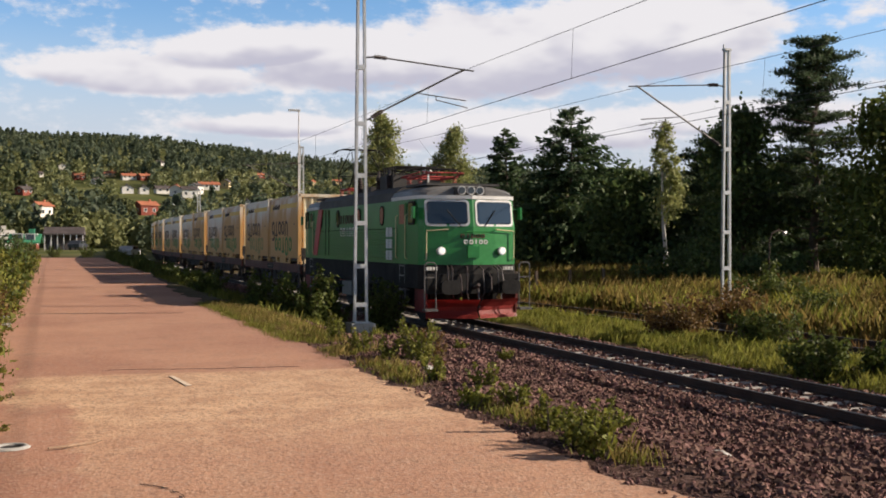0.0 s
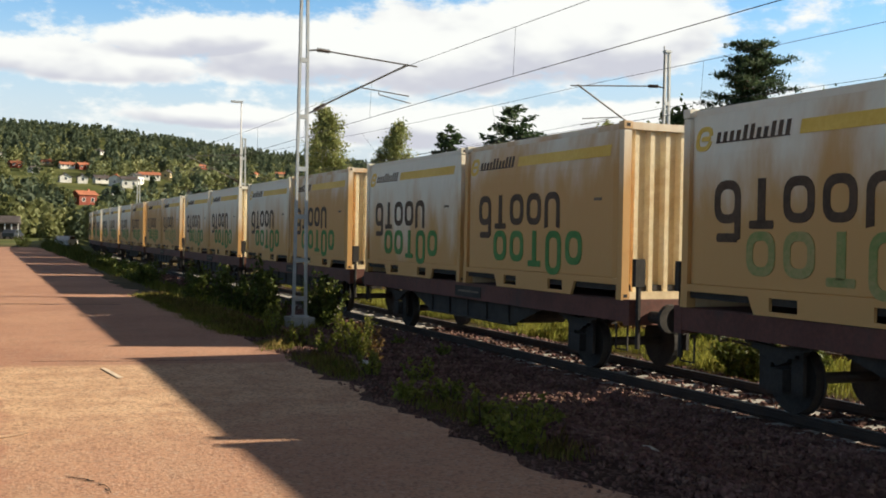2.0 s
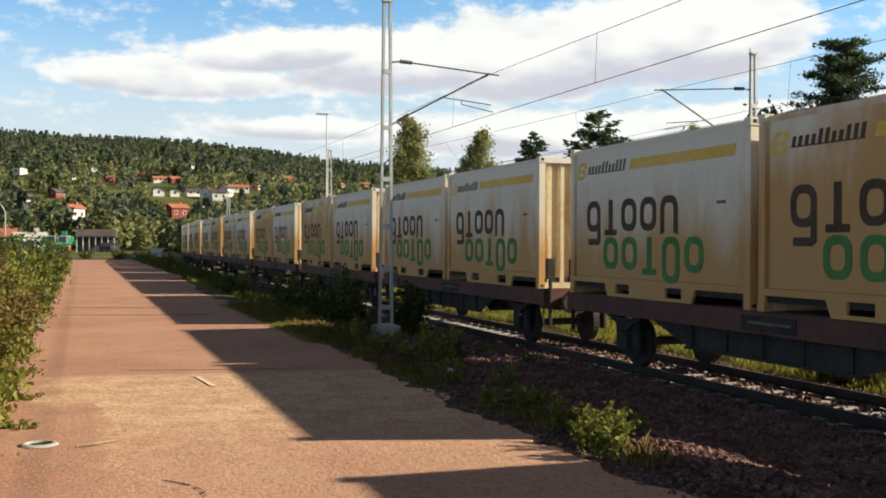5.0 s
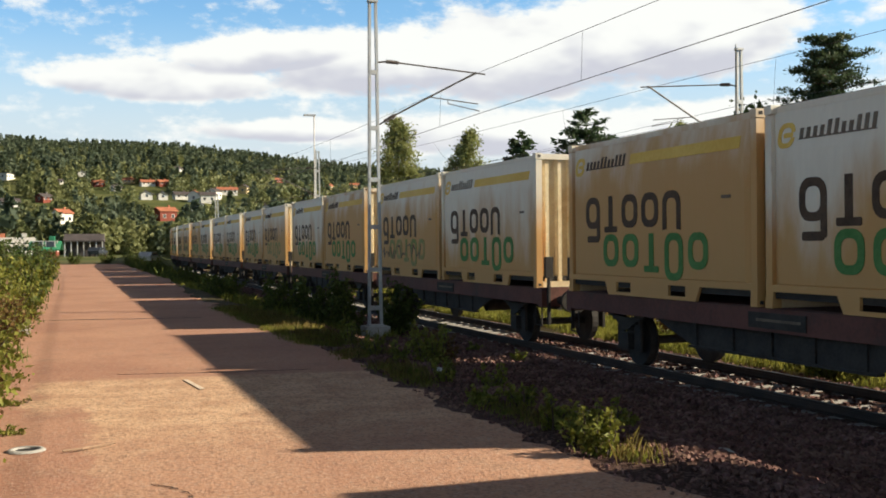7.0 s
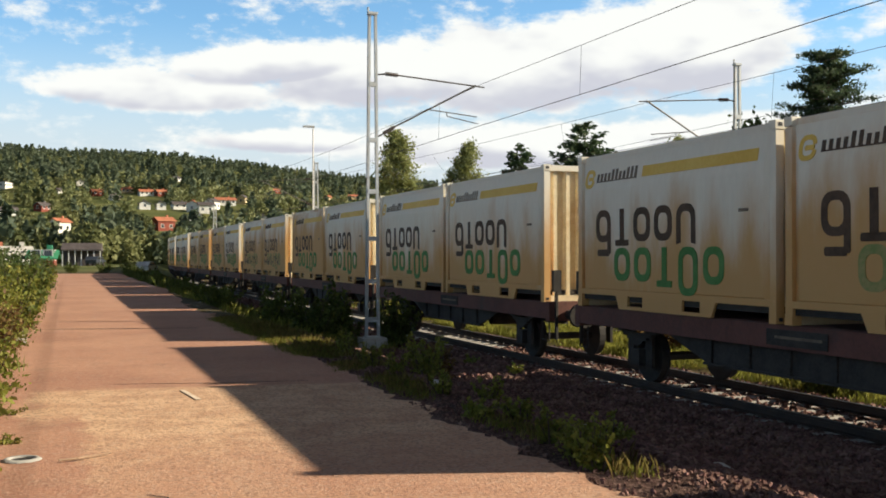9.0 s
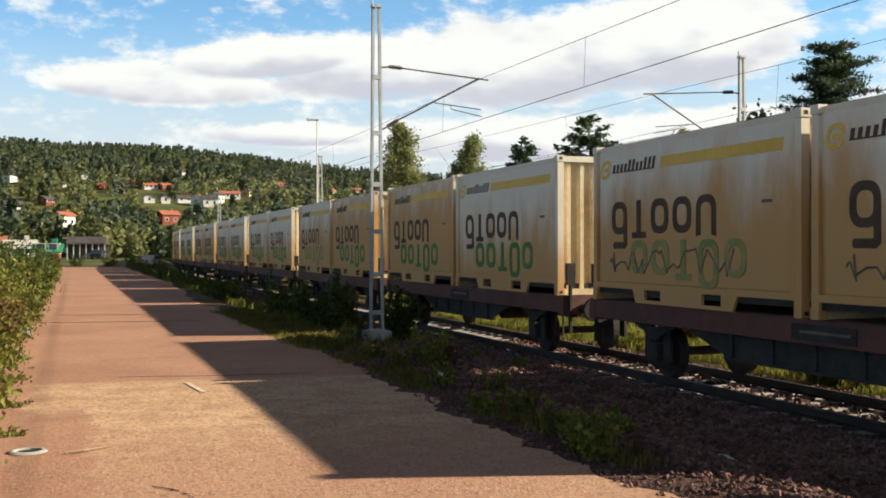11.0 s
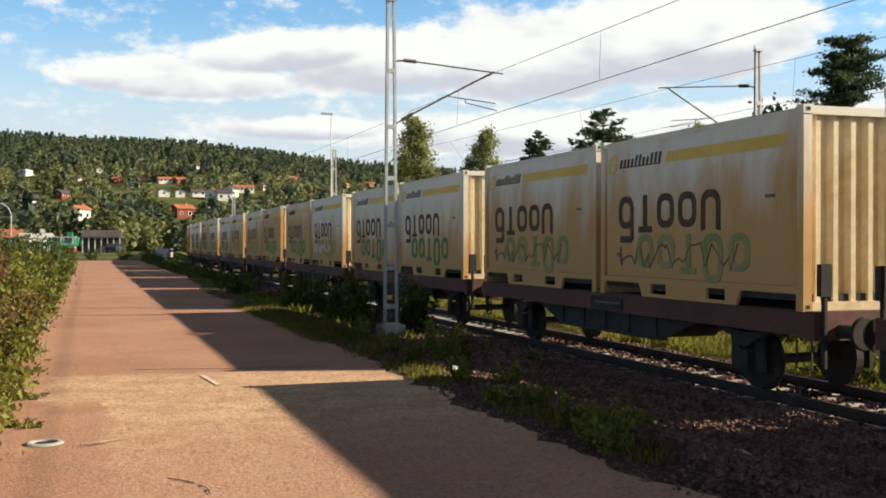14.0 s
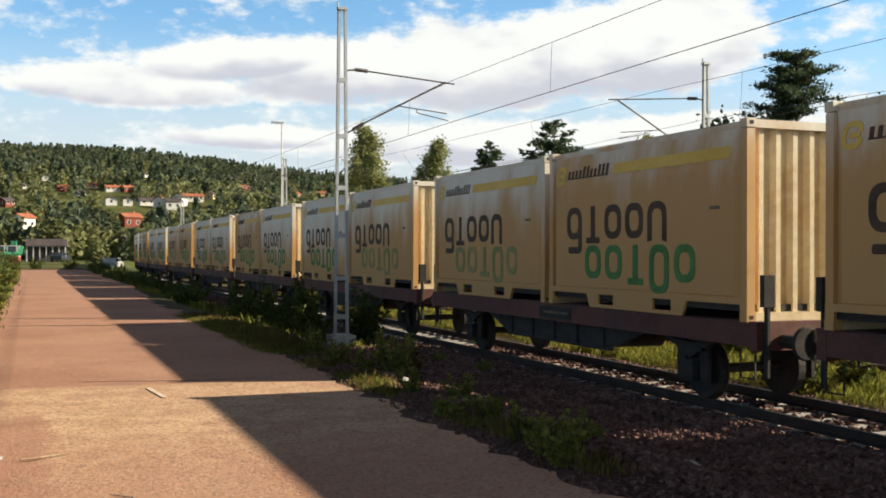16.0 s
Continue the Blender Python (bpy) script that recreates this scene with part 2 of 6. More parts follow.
# ---- building helpers ----
def box(bm, x0, x1, y0, y1, z0, z1, m=None):
    v = [bm.verts.new((x, y, z)) for z in (z0, z1) for x, y in ((x0, y0), (x1, y0), (x1, y1), (x0, y1))]
    if m is not None:
        for w in v:
            w.co = m @ w.co
    for f in ((3, 2, 1, 0), (4, 5, 6, 7), (0, 1, 5, 4), (1, 2, 6, 5), (2, 3, 7, 6), (3, 0, 4, 7)):
        bm.faces.new([v[i] for i in f])
    return v


def rod(bm, a, b, r, seg=6, r2=None):
    """A round bar from a to b."""
    a, b = Vector(a), Vector(b)
    q = (b - a).to_track_quat("Z", "Y")
    r2 = r if r2 is None else r2
    rings = []
    for p, rr in ((a, r), (b, r2)):
        rings.append([bm.verts.new(p + q @ Vector((rr * math.cos(2 * math.pi * i / seg), rr * math.sin(2 * math.pi * i / seg), 0))) for i in range(seg)])
    for i in range(seg):
        j = (i + 1) % seg
        bm.faces.new((rings[0][i], rings[0][j], rings[1][j], rings[1][i]))
    bm.faces.new(rings[0][::-1])
    bm.faces.new(rings[1])


def tube(bm, points, r, seg=6):
    """A bent round bar through all the points, in one piece."""
    pts = [Vector(p) for p in points]
    ways = [(b - a).normalized() for a, b in zip(pts, pts[1:])]
    q, last, rings = ways[0].to_track_quat("Z", "Y"), ways[0], []
    for i, p in enumerate(pts):
        d = ways[0] if i == 0 else ways[-1] if i == len(ways) else (ways[i - 1] + ways[i]).normalized()
        q, last = last.rotation_difference(d) @ q, d
        rings.append([bm.verts.new(p + q @ Vector((r * math.cos(2 * math.pi * k / seg), r * math.sin(2 * math.pi * k / seg), 0))) for k in range(seg)])
    for a, b in zip(rings, rings[1:]):
        for k in range(seg):
            j = (k + 1) % seg
            bm.faces.new((a[k], a[j], b[j], b[k]))
    bm.faces.new(rings[0][::-1])
    bm.faces.new(rings[-1])


def prism(bm, outline, axis, lo, hi):
    """Pushes a closed outline of (u, v) along an axis: x takes (y, z), y takes (x, z), z takes (x, y)."""
    def at(u, v, w):
        return {"x": (w, u, v), "y": (u, w, v), "z": (u, v, w)}[axis]
    lows = [bm.verts.new(at(u, v, lo)) for u, v in outline]
    highs = [bm.verts.new(at(u, v, hi)) for u, v in outline]
    k = len(outline)
    for i in range(k):
        j = (i + 1) % k
        bm.faces.new((lows[i], lows[j], highs[j], highs[i]))
    bm.faces.new(lows[::-1])
    bm.faces.new(highs)


def soften(bm, width=0.02, seg=1, sharp=40):
    edges = [e for e in bm.edges if len(e.link_faces) == 2 and e.calc_face_angle(0) > radians(sharp)]
    bmesh.ops.bevel(bm, geom=edges, offset=width, segments=seg, affect="EDGES", clamp_overlap=True)


def mesh_of(name, bm, material, smooth=False):
    bmesh.ops.recalc_face_normals(bm, faces=bm.faces)
    data = bpy.data.meshes.new(name)
    bm.to_mesh(data)
    bm.free()
    for m in material if isinstance(material, (list, tuple)) else (material,):
        data.materials.append(m)
    if smooth:
        data.polygons.foreach_set("use_smooth", [True] * len(data.polygons))
    return data


def part(name, bm, material, parent=None, label="", smooth=False):
    ob = new(name, mesh_of(name, bm, material, smooth))
    ob.parent = parent
    return tagged(ob, label)


def raw(name, verts, faces, material, parent=None, smooth=False):
    data = bpy.data.meshes.new(name)
    data.from_pydata(verts, [], faces)
    data.materials.append(material)
    if smooth:
        data.polygons.foreach_set("use_smooth", [True] * len(data.polygons))
    ob = new(name, data)
    ob.parent = parent
    return ob


def thing(name, m, label, category, group="", kind=""):
    ob = new(name)
    ob.empty_display_size = 0.3
    ob.matrix_basis = m
    return tagged(ob, label, category, group, kind)


# ---- ground ----
RAIL = -0.54
TRACK_X, TRACK2_X = 10.85, 17.2


def step(a, b, x):
    x = min(1.0, max(0.0, (x - a) / (b - a)))
    return x * x * (3 - 2 * x)


def bend(x, y):
    """How far the railway has swung to the right at y."""
    return 0.0 if y < 90 else (y - 90) ** 2 / 900 if y < 290 else 44.4 + (y - 290) * 0.444


def hill(x, y):
    r, az = math.hypot(x, y), math.degrees(math.atan2(x, y))
    if y <= 0:
        return 0.0
    rise = 33 * step(260, 640, r) + 75 * step(560, 1250, r)
    rise *= 1.0 - 0.30 * step(2, 20, az) - 0.1 * step(20, 45, az)
    return rise + (5 * noise.noise((x / 130, y / 130, 0)) * step(350, 700, r)) - 30 * step(1300, 1700, r)


def ground_z(x, y):
    u = x - bend(x, y)
    z = -0.02 - 0.80 * step(4.5, 7.6, u)
    z += 0.12 * step(12.8, 15.0, u) - 0.1 * step(15.5, 16.5, u) + 0.35 * step(20, 32, u)
    z += 0.05 * noise.noise((x * 0.5, y * 0.5, 3)) * step(4.2, 6, u)
    far = step(110, 150, y)
    return z + hill(x, y) + 0.3 * far


def graded(*stretches):
    out = []
    for lo, hi, d in stretches:
        k = max(1, round((hi - lo) / d))
        out += [lo + (hi - lo) * i / k for i in range(k)]
    return out + [stretches[-1][1]]


def build_ground():
    xs = graded((-1900, -300, 80), (-300, -20, 20), (-20, 2, 2), (2, 24, 0.4), (24, 50, 3), (50, 1900, 50))
    ys = graded((-900, -60, 80), (-60, -6, 6), (-6, 60, 0.8), (60, 300, 6), (300, 1900, 40))
    verts = [(x, y, ground_z(x, y)) for y in ys for x in xs]
    w = len(xs)
    faces = [(j * w + i, j * w + i + 1, (j + 1) * w + i + 1, (j + 1) * w + i) for j in range(len(ys) - 1) for i in range(w - 1)]
    tagged(raw("ground", verts, faces, SOIL, smooth=True), "mossy brown soil and low grass between road and hills", "ground", kind="structure")


build_ground()


def build_asphalt():
    """The flat road beside the railway: red asphalt, with a worn paler patch laid over it."""
    def edge(y):
        return 3.95 + 0.10 * math.sin(y * 0.45) + 0.32 * noise.noise((y * 0.9, 3, 1)) + 0.16 * noise.noise((y * 3.1, 7, 1)) + 0.9 * step(32, 60, y)

    def left(y):
        return -1.15 + 0.15 * math.sin(y * 0.6) - 6.0 * step(7, 2, y)
    ys = graded((-40, 4, 2), (4, 40, 0.12), (40, 112, 1.5))
    bm = bmesh.new()
    for lo, hi in zip(ys, ys[1:]):
        for k in range(6):
            q = []
            for y, f in ((lo, k / 6), (lo, (k + 1) / 6), (hi, (k + 1) / 6), (hi, k / 6)):
                x = left(y) + (edge(y) - left(y)) * f
                q.append(bm.verts.new((x, y, 0.0)))
            bm.faces.new(q)
    bmesh.ops.remove_doubles(bm, verts=bm.verts, dist=0.001)
    base = bmesh.ops.extrude_face_region(bm, geom=bm.faces[:])
    for v in base["geom"]:
        if isinstance(v, bmesh.types.BMVert):
            v.co.z = -0.12
    road = part("road", bm, ROAD)
    tagged(road, "reddish weathered asphalt road along the railway", "road", kind="structure")


build_asphalt()


def swing(y):
    """The second track closes up to the first beyond the masts."""
    return -6.35 * step(18, 84, y)


def build_ballast():
    """Beds of crushed stone under both tracks."""
    for name, cx, w, top in (("ballast_bed", TRACK_X, 1.75, RAIL - 0.19), ("ballast_bed", TRACK2_X, 1.6, RAIL - 0.17)):
        verts, faces = [], []
        ys = graded((-400, -10, 30), (-10, 60, 0.5), (60, 290 if cx == TRACK_X else 80, 5))
        prof = [(-w - 0.9, -0.42), (-w - 0.3, -0.18), (-w, 0.0), (-1.35, -0.01), (-0.9, -0.004), (0.9, -0.004), (1.35, -0.01), (w, 0.0), (w + 0.7, -0.4)]
        for y in ys:
            for u, d in prof:
                verts.append((cx + u + (bend(0, y) if cx == TRACK_X else swing(y)) + 0.05 * noise.noise((u, y * 0.7, 1)), y, top + d + 0.03 * noise.noise((u * 2, y * 1.3, 5))))
        k = len(prof)
        for j in range(len(ys) - 1):
            for i in range(k - 1):
                faces.append((j * k + i, j * k + i + 1, (j + 1) * k + i + 1, (j + 1) * k + i))
        tagged(raw(name, verts, faces, STONES, smooth=True), "reddish grey crushed stone ballast under a railway track", "ballast", kind="structure")
    verts, faces = [], []
    ys, us = graded((-30, 24, 0.5)), graded((3.6, 9.2, 0.35))
    for y in ys:
        for u in us:
            verts.append((u, y, ground_z(u, y) + 0.012 + 0.04 * step(4.4, 5.6, u) + 0.03 * noise.noise((u * 2, y * 2, 9)) * step(4.6, 5.6, u)))
    k = len(us)
    faces = [(j * k + i, j * k + i + 1, (j + 1) * k + i + 1, (j + 1) * k + i) for j in range(len(ys) - 1) for i in range(k - 1)]
    tagged(raw("gravel_verge", verts, faces, STONES, smooth=True), "spilled reddish crushed stone beside the track", "gravel", kind="structure")


build_ballast()


def rail_path(y, off):
    d = 0.001 if y < 90 else math.atan((y - 90) / 450) if y < 290 else 0.418
    return Vector((off * math.cos(d) + bend(0, y), y - off * math.sin(d) * (y >= 90), 0))


def build_track(cx, name, y_end):
    track = thing(name, Matrix(), "railway track of rusty rails on concrete sleepers", "railway track", kind="structure")
    ys = graded((-400, 10, 205), (10, 90, 4), (90, y_end, 8))
    prof = [(-0.065, -0.16), (0.065, -0.16), (0.065, -0.145), (0.012, -0.125), (0.012, -0.05), (0.036, -0.04), (0.036, -0.004), (-0.036, -0.004), (-0.036, -0.04), (-0.012, -0.05), (-0.012, -0.125), (-0.065, -0.145)]
    head = [(-0.034, -0.012), (0.034, -0.012), (0.030, 0.0), (-0.030, 0.0)]
    for side in (-0.7525, 0.7525):
        for title, shape, mat in (("rail", prof, RAILSTEEL), ("rail_head", head, RAILTOP)):
            verts, faces = [], []
            for y in ys:
                for u, d in shape:
                    p = rail_path(y, cx + side + u) if cx == TRACK_X else Vector((cx + side + u + swing(y), y, 0))
                    verts.append((p.x, p.y, RAIL + d))
            k = len(shape)
            for j in range(len(ys) - 1):
                for i in range(k):
                    faces.append((j * k + i, j * k + (i + 1) % k, (j + 1) * k + (i + 1) % k, (j + 1) * k + i))
            raw(title, verts, faces, mat, track)
    return track


TRACKS = [build_track(TRACK_X, "railway_track", 420), build_track(TRACK2_X, "railway_track", 92)]

# ---- the train ----
WAGON, FIRST, NOSE = 14.104, 42.77, 27.0


def gone(t):
    """Metres that the train has run since the start; it gains a little speed and loses it again."""
    return 21.06 * t + 0.04566 * t * t - 0.001956 * t ** 3


def on_track(s):
    """Place on the running track, s metres along it from abreast of the camera."""
    if s < 90:
        return Vector((TRACK_X, s, RAIL))
    a = (s - 90) / 450
    return Vector((TRACK_X + 450 * (1 - math.cos(a)), 90 + 450 * math.sin(a), RAIL))


def on_axles(s, first, last):
    """Pose of a vehicle whose front end is at s, carried at two places behind it."""
    a, b = on_track(s + first), on_track(s + last)
    d = b - a
    return Matrix.Translation(a) @ pose(0, 0, 0, 0, 0, -math.degrees(math.atan2(d.x, d.y))) @ Matrix.Translation((0, -first, 0))


def cream(name, stain):
    """Cream container sheet: rust and road dirt gather low down and run in streaks."""
    m = bpy.data.materials.new(name)
    m.use_nodes = True
    n = Nodes(m.node_tree)
    where = n.add("ShaderNodeTexCoord").outputs["Object"]
    split = n.add("ShaderNodeSeparateXYZ")
    n.put(split.inputs[0], where)
    squeeze = n.add("ShaderNodeMapping")
    squeeze.inputs["Scale"].default_value = (1, 1, 0.3)
    n.put(squeeze.inputs[0], where)
    rnd = n.add("ShaderNodeObjectInfo").outputs["Random"]
    shift = n.add("ShaderNodeVectorMath", operation="ADD")
    n.put(shift.inputs[0], squeeze.outputs[0])
    n.put(shift.inputs[1], n.math("MULTIPLY", rnd, 40.0))
    streak = n.noise(shift.outputs[0], 1.1, 6.0, 0.6)
    fine = n.noise(shift.outputs[0], 9.0, 5.0, 0.6)
    base = n.mix(fine, (0.73, 0.67, 0.55, 1), (0.87, 0.81, 0.68, 1))
    low = n.math("SUBTRACT", 1.0, n.math("DIVIDE", split.outputs[2], 2.9))
    fall = n.math("ADD", n.math("MULTIPLY", low, 1.2), n.math("SUBTRACT", n.math("MULTIPLY", streak, 1.5), 1.2 - stain))
    tan = n.mix(n.ramp(fall, -0.02, 0.68), base, (0.58, 0.330, 0.115, 1))
    spots = n.ramp(n.noise(shift.outputs[0], 3.0, 6.0, 0.7), 0.66, 0.8)
    tan = n.mix(n.math("MULTIPLY", spots, 0.6), tan, (0.42, 0.26, 0.12, 1))
    shade = n.add("ShaderNodeBsdfPrincipled")
    n.put(shade.inputs["Base Color"], tan)
    n.put(shade.inputs["Roughness"], n.math("ADD", 0.5, n.math("MULTIPLY", fine, 0.25)))
    relief = n.add("ShaderNodeBump")
    relief.inputs["Strength"].default_value, relief.inputs["Distance"].default_value = 0.15, 0.02
    n.put(relief.inputs["Height"], n.noise(shift.outputs[0], 1.6, 3.0))
    n.put(shade.inputs["Normal"], relief.outputs[0])
    n.put(n.add("ShaderNodeOutputMaterial").inputs[0], shade.outputs[0])
    return m


CREAM = [cream("cream_sheet_clean", 0.16), cream("cream_sheet_stained", 0.42), cream("cream_sheet_rusty", 0.68)]
# same paint as the sides; sun and groove shade put into its tones
ENDCREAM = surface("sunlit_cream_sheet", (0.70, 0.55, 0.32), (0.86, 0.74, 0.50), 0.9, 9, 0.55, bump=0.08, dirt=((0.50, 0.31, 0.12), 0.45))
YELLOW = surface("faded_yellow_paint", (0.70, 0.43, 0.05), (0.80, 0.55, 0.11), 1.0, 12, 0.6, bump=0.05)
INK = surface("dark_brown_lettering_paint", (0.055, 0.034, 0.022), (0.115, 0.072, 0.046), 1.5, 10, 0.6, bump=0.05, gloss=0.2)
INKPALE = surface("washed_brown_lettering_paint", (0.11, 0.085, 0.065), (0.22, 0.17, 0.12), 1.5, 10, 0.6, bump=0.05, gloss=0.2)
GREENINK = surface("green_lettering_paint", (0.06, 0.19, 0.05), (0.12, 0.27, 0.085), 1.5, 10, 0.6, bump=0.05, gloss=0.2)
GREENPALE = surface("washed_green_lettering_paint", (0.20, 0.26, 0.08), (0.42, 0.33, 0.15), 1.5, 10, 0.6, bump=0.05, gloss=0.2)
SCRAWL = surface("grey_spray_paint", (0.13, 0.10, 0.08), (0.25, 0.20, 0.15), 2.0, 10, 0.7, bump=0.0)
WHITESCRAWL = surface("white_spray_paint", (0.62, 0.60, 0.55), (0.78, 0.76, 0.72), 2.0, 10, 0.7, bump=0.0)
FRAME = surface("rusty_brown_wagon_paint", (0.075, 0.026, 0.02), (0.15, 0.054, 0.04), 1.2, 12, 0.75, bump=0.2, dirt=((0.05, 0.035, 0.03), 0.4))
GRIME = surface("brake_dust_black", (0.018, 0.016, 0.015), (0.05, 0.042, 0.036), 3.0, 8, 0.85, bump=0.2)
MARK = surface("white_marking_paint", (0.6, 0.59, 0.55), (0.74, 0.73, 0.69), 3.0, 8, 0.6, bump=0.0)

LEN, HALF = 6.16, 1.36


def rounded(cx, cz, w, h, r, seg=4):
    """Outline of a rounded rectangle."""
    pts = []
    for sx, sz, a0 in ((1, 1, 0), (-1, 1, 90), (-1, -1, 180), (1, -1, 270)):
        for i in range(seg + 1):
            a = radians(a0 + 90 * i / seg)
            pts.append((cx + sx * (w / 2 - r) + r * math.cos(a), cz + sz * (h / 2 - r) + r * math.sin(a)))
    return pts


def ring(bm, cu, cv, w, h, t, lo, hi, gap=None, axis="x"):
    """A rounded frame in one piece, pushed along an axis; gap leaves a stretch of it open."""
    def at(u, v, d):
        return (d, u, v) if axis == "x" else (u, d, v)
    outer, inner = rounded(cu, cv, w, h, min(w, h) * 0.38), rounded(cu, cv, w - 2 * t, h - 2 * t, max(0.01, min(w, h) * 0.38 - t * 0.8))
    k = len(outer)
    loops = [[bm.verts.new(at(*p, d)) for p in line] for d in (lo, hi) for line in (outer, inner)]
    kept = [not (gap and gap(*outer[i]) and gap(*outer[(i + 1) % k])) for i in range(k)]
    oa, ia, ob, ib = loops
    for i in range(k):
        j = (i + 1) % k
        if not kept[i]:
            continue
        for quad in ((oa[i], oa[j], ia[j], ia[i]), (ob[j], ob[i], ib[i], ib[j]), (oa[j], oa[i], ob[i], ob[j]), (ia[i], ia[j], ib[j], ib[i])):
            bm.faces.new(quad)
        if not kept[i - 1]:
            bm.faces.new((oa[i], ia[i], ib[i], ob[i]))
        if not kept[j]:
            bm.faces.new((ia[j], oa[j], ob[j], ib[j]))
    bmesh.ops.delete(bm, geom=[v for v in bm.verts if not v.link_faces], context="VERTS")


def make_container(stain, faded, scrawl, index):
    c = thing("container", Matrix(), CONTAINER_LABELS[index], "container", "containers on the train")
    skin = CREAM[stain]
    # floor frame, with the pockets for the lifting forks cut into it
    for side in (-1, 1):
        x0, x1 = sorted((side * (HALF - 0.05), side * (HALF + 0.0)))
        bm = bmesh.new()
        for y0, y1 in ((0.0, 0.16), (LEN - 0.16, LEN)):
            box(bm, x0, x1, y0, y1, 0.0, 0.24)
        prism(bm, [(1.62, 0.0), (LEN - 1.62, 0.0), (LEN - 1.59, 0.06), (1.59, 0.06)], "x", x0, x1)
        prism(bm, [(1.59, 0.06), (1.92, 0.06), (1.92, 0.24), (1.50, 0.24)], "x", x0, x1)
        prism(bm, [(LEN - 1.92, 0.06), (LEN - 1.59, 0.06), (LEN - 1.50, 0.24), (LEN - 1.92, 0.24)], "x", x0, x1)
        box(bm, x0, x1, 2.45, LEN - 2.45, 0.06, 0.24)
        box(bm, x0, x1, 0, LEN, 0.24, 0.34)
        part("bottom_rail", bm, skin, c)
        # side sheet: bulged between the posts, leaning in a little under the roof
        bm = bmesh.new()
        prof = [(0.30, 0.03), (0.36, 0.07), (2.08, 0.078), (2.22, 0.070), (2.80, -0.03)]
        cols = [(0.14, 0.0), (0.30, 1.0), (2.2, 1.0), (LEN - 2.2, 1.0), (LEN - 0.30, 1.0), (LEN - 0.14, 0.0)]
        grid = [[bm.verts.new((side * (HALF - 0.075 + b * k), y, z)) for z, b in prof] for y, k in cols]
        back = [[bm.verts.new((side * (HALF - 0.12), y, z)) for z, b in prof] for y, k in cols]
        for g, flip in ((grid, 0), (back, 1)):
            for a, b in zip(g, g[1:]):
                for i in range(len(prof) - 1):
                    bm.faces.new((a[i], b[i], b[i + 1], a[i + 1]))
        part("side_panel", bm, skin, c)
    bm = bmesh.new()
    box(bm, -HALF + 0.06, HALF - 0.06, 0.08, LEN - 0.08, 0.14, 0.24)
    part("floor", bm, GRIME, c)
    bm = bmesh.new()
    for y0, y1 in ((0.0, 0.10), (LEN - 0.10, LEN)):
        box(bm, -HALF, HALF, y0, y1, 2.78, 2.90)
    for x0, x1 in ((-HALF + 0.10, -HALF + 0.19), (HALF - 0.19, HALF - 0.10)):
        box(bm, x0, x1, 0.10, LEN - 0.10, 2.80, 2.895)
    for x0, x1 in ((-HALF + 0.125, -HALF + 0.22), (HALF - 0.22, HALF - 0.125)):
        box(bm, x0, x1, 0.16, LEN - 0.16, 2.70, 2.799)
    part("top_rail", bm, skin, c)
    bm = bmesh.new()
    box(bm, -HALF + 0.19, HALF - 0.19, 0.10, LEN - 0.10, 2.815, 2.87)
    part("roof", bm, ENDCREAM, c, "dusty flat roof sheet")
    for x in (-HALF, HALF - 0.15):
        for y in (0.0, LEN - 0.15):
            bm = bmesh.new()
            box(bm, x + 0.004, x + 0.146, y + 0.004, y + 0.146, 0.12, 2.77)
            soften(bm, 0.012)
            post = part("corner_post", bm, skin, c)
            for z in (0.0, 2.79):
                bm = bmesh.new()
                box(bm, x - 0.006, x + 0.156, y - 0.006, y + 0.156, z - 0.001, z + 0.125)
                soften(bm, 0.015)
                part("corner_casting", bm, skin, post)
                bm = bmesh.new()
                box(bm, x + 0.04, x + 0.11, (y - 0.010) if y < 1 else y + 0.13, (y + 0.02) if y < 1 else y + 0.162, z + 0.035, z + 0.09)
                part("casting_hole", bm, GRIME, post)
    # corrugated ends
    for y, way in ((0.05, 1), (LEN - 0.05, -1)):
        bm = bmesh.new()
        k = 8
        pitch = (2 * HALF - 0.30) / k
        pts = [(HALF - 0.13, y + way * 0.11), (-HALF + 0.13, y + way * 0.11), (-HALF + 0.13, y + way * 0.095)]
        for i in range(k):
            x0 = -HALF + 0.15 + i * pitch + 0.05
            x1 = x0 + pitch - 0.13
            pts += [(x0, y + way * 0.095), (x0 + 0.045, y), (x1 - 0.045, y), (x1, y + way * 0.095)]
        pts.append((HALF - 0.13, y + way * 0.095))
        prism(bm, pts, "z", 0.132, 2.79)
        part("end_panel", bm, ENDCREAM, c)
        bm = bmesh.new()
        box(bm, -HALF + 0.15, HALF - 0.15, y - 0.04, y + 0.06, 0.0, 0.13)
        part("end_sill", bm, ENDCREAM, c)
    # livery on both sides
    for side in (-1, 1):
        x0, x1 = sorted((side * (HALF - 0.004), side * (HALF + 0.009)))
        def along(y):
            return y if side > 0 else LEN - y
        def lean(bm):
            for v in bm.verts:
                v.co.x -= side * 0.1724 * (v.co.z - 2.2)
            return bm
        bm = bmesh.new()
        prism(bm, [(along(2.4), 2.37), (along(5.70), 2.37), (along(5.70), 2.56), (along(2.4), 2.56)], "x", x0, x1)
        part("yellow_stripe", lean(bm), YELLOW, c)
        bm = bmesh.new()
        ring(bm, along(0.44), 2.45, 0.36, 0.36, 0.07, x0, x1, lambda y, z: abs(z - 2.45) < 0.09 and (y - along(0.44)) * side > 0)
        prism(bm, rounded(along(0.48), 2.45, 0.2, 0.07, 0.02, 1), "x", x0, x1)
        part("emblem", lean(bm), YELLOW, c)
        bm = bmesh.new()
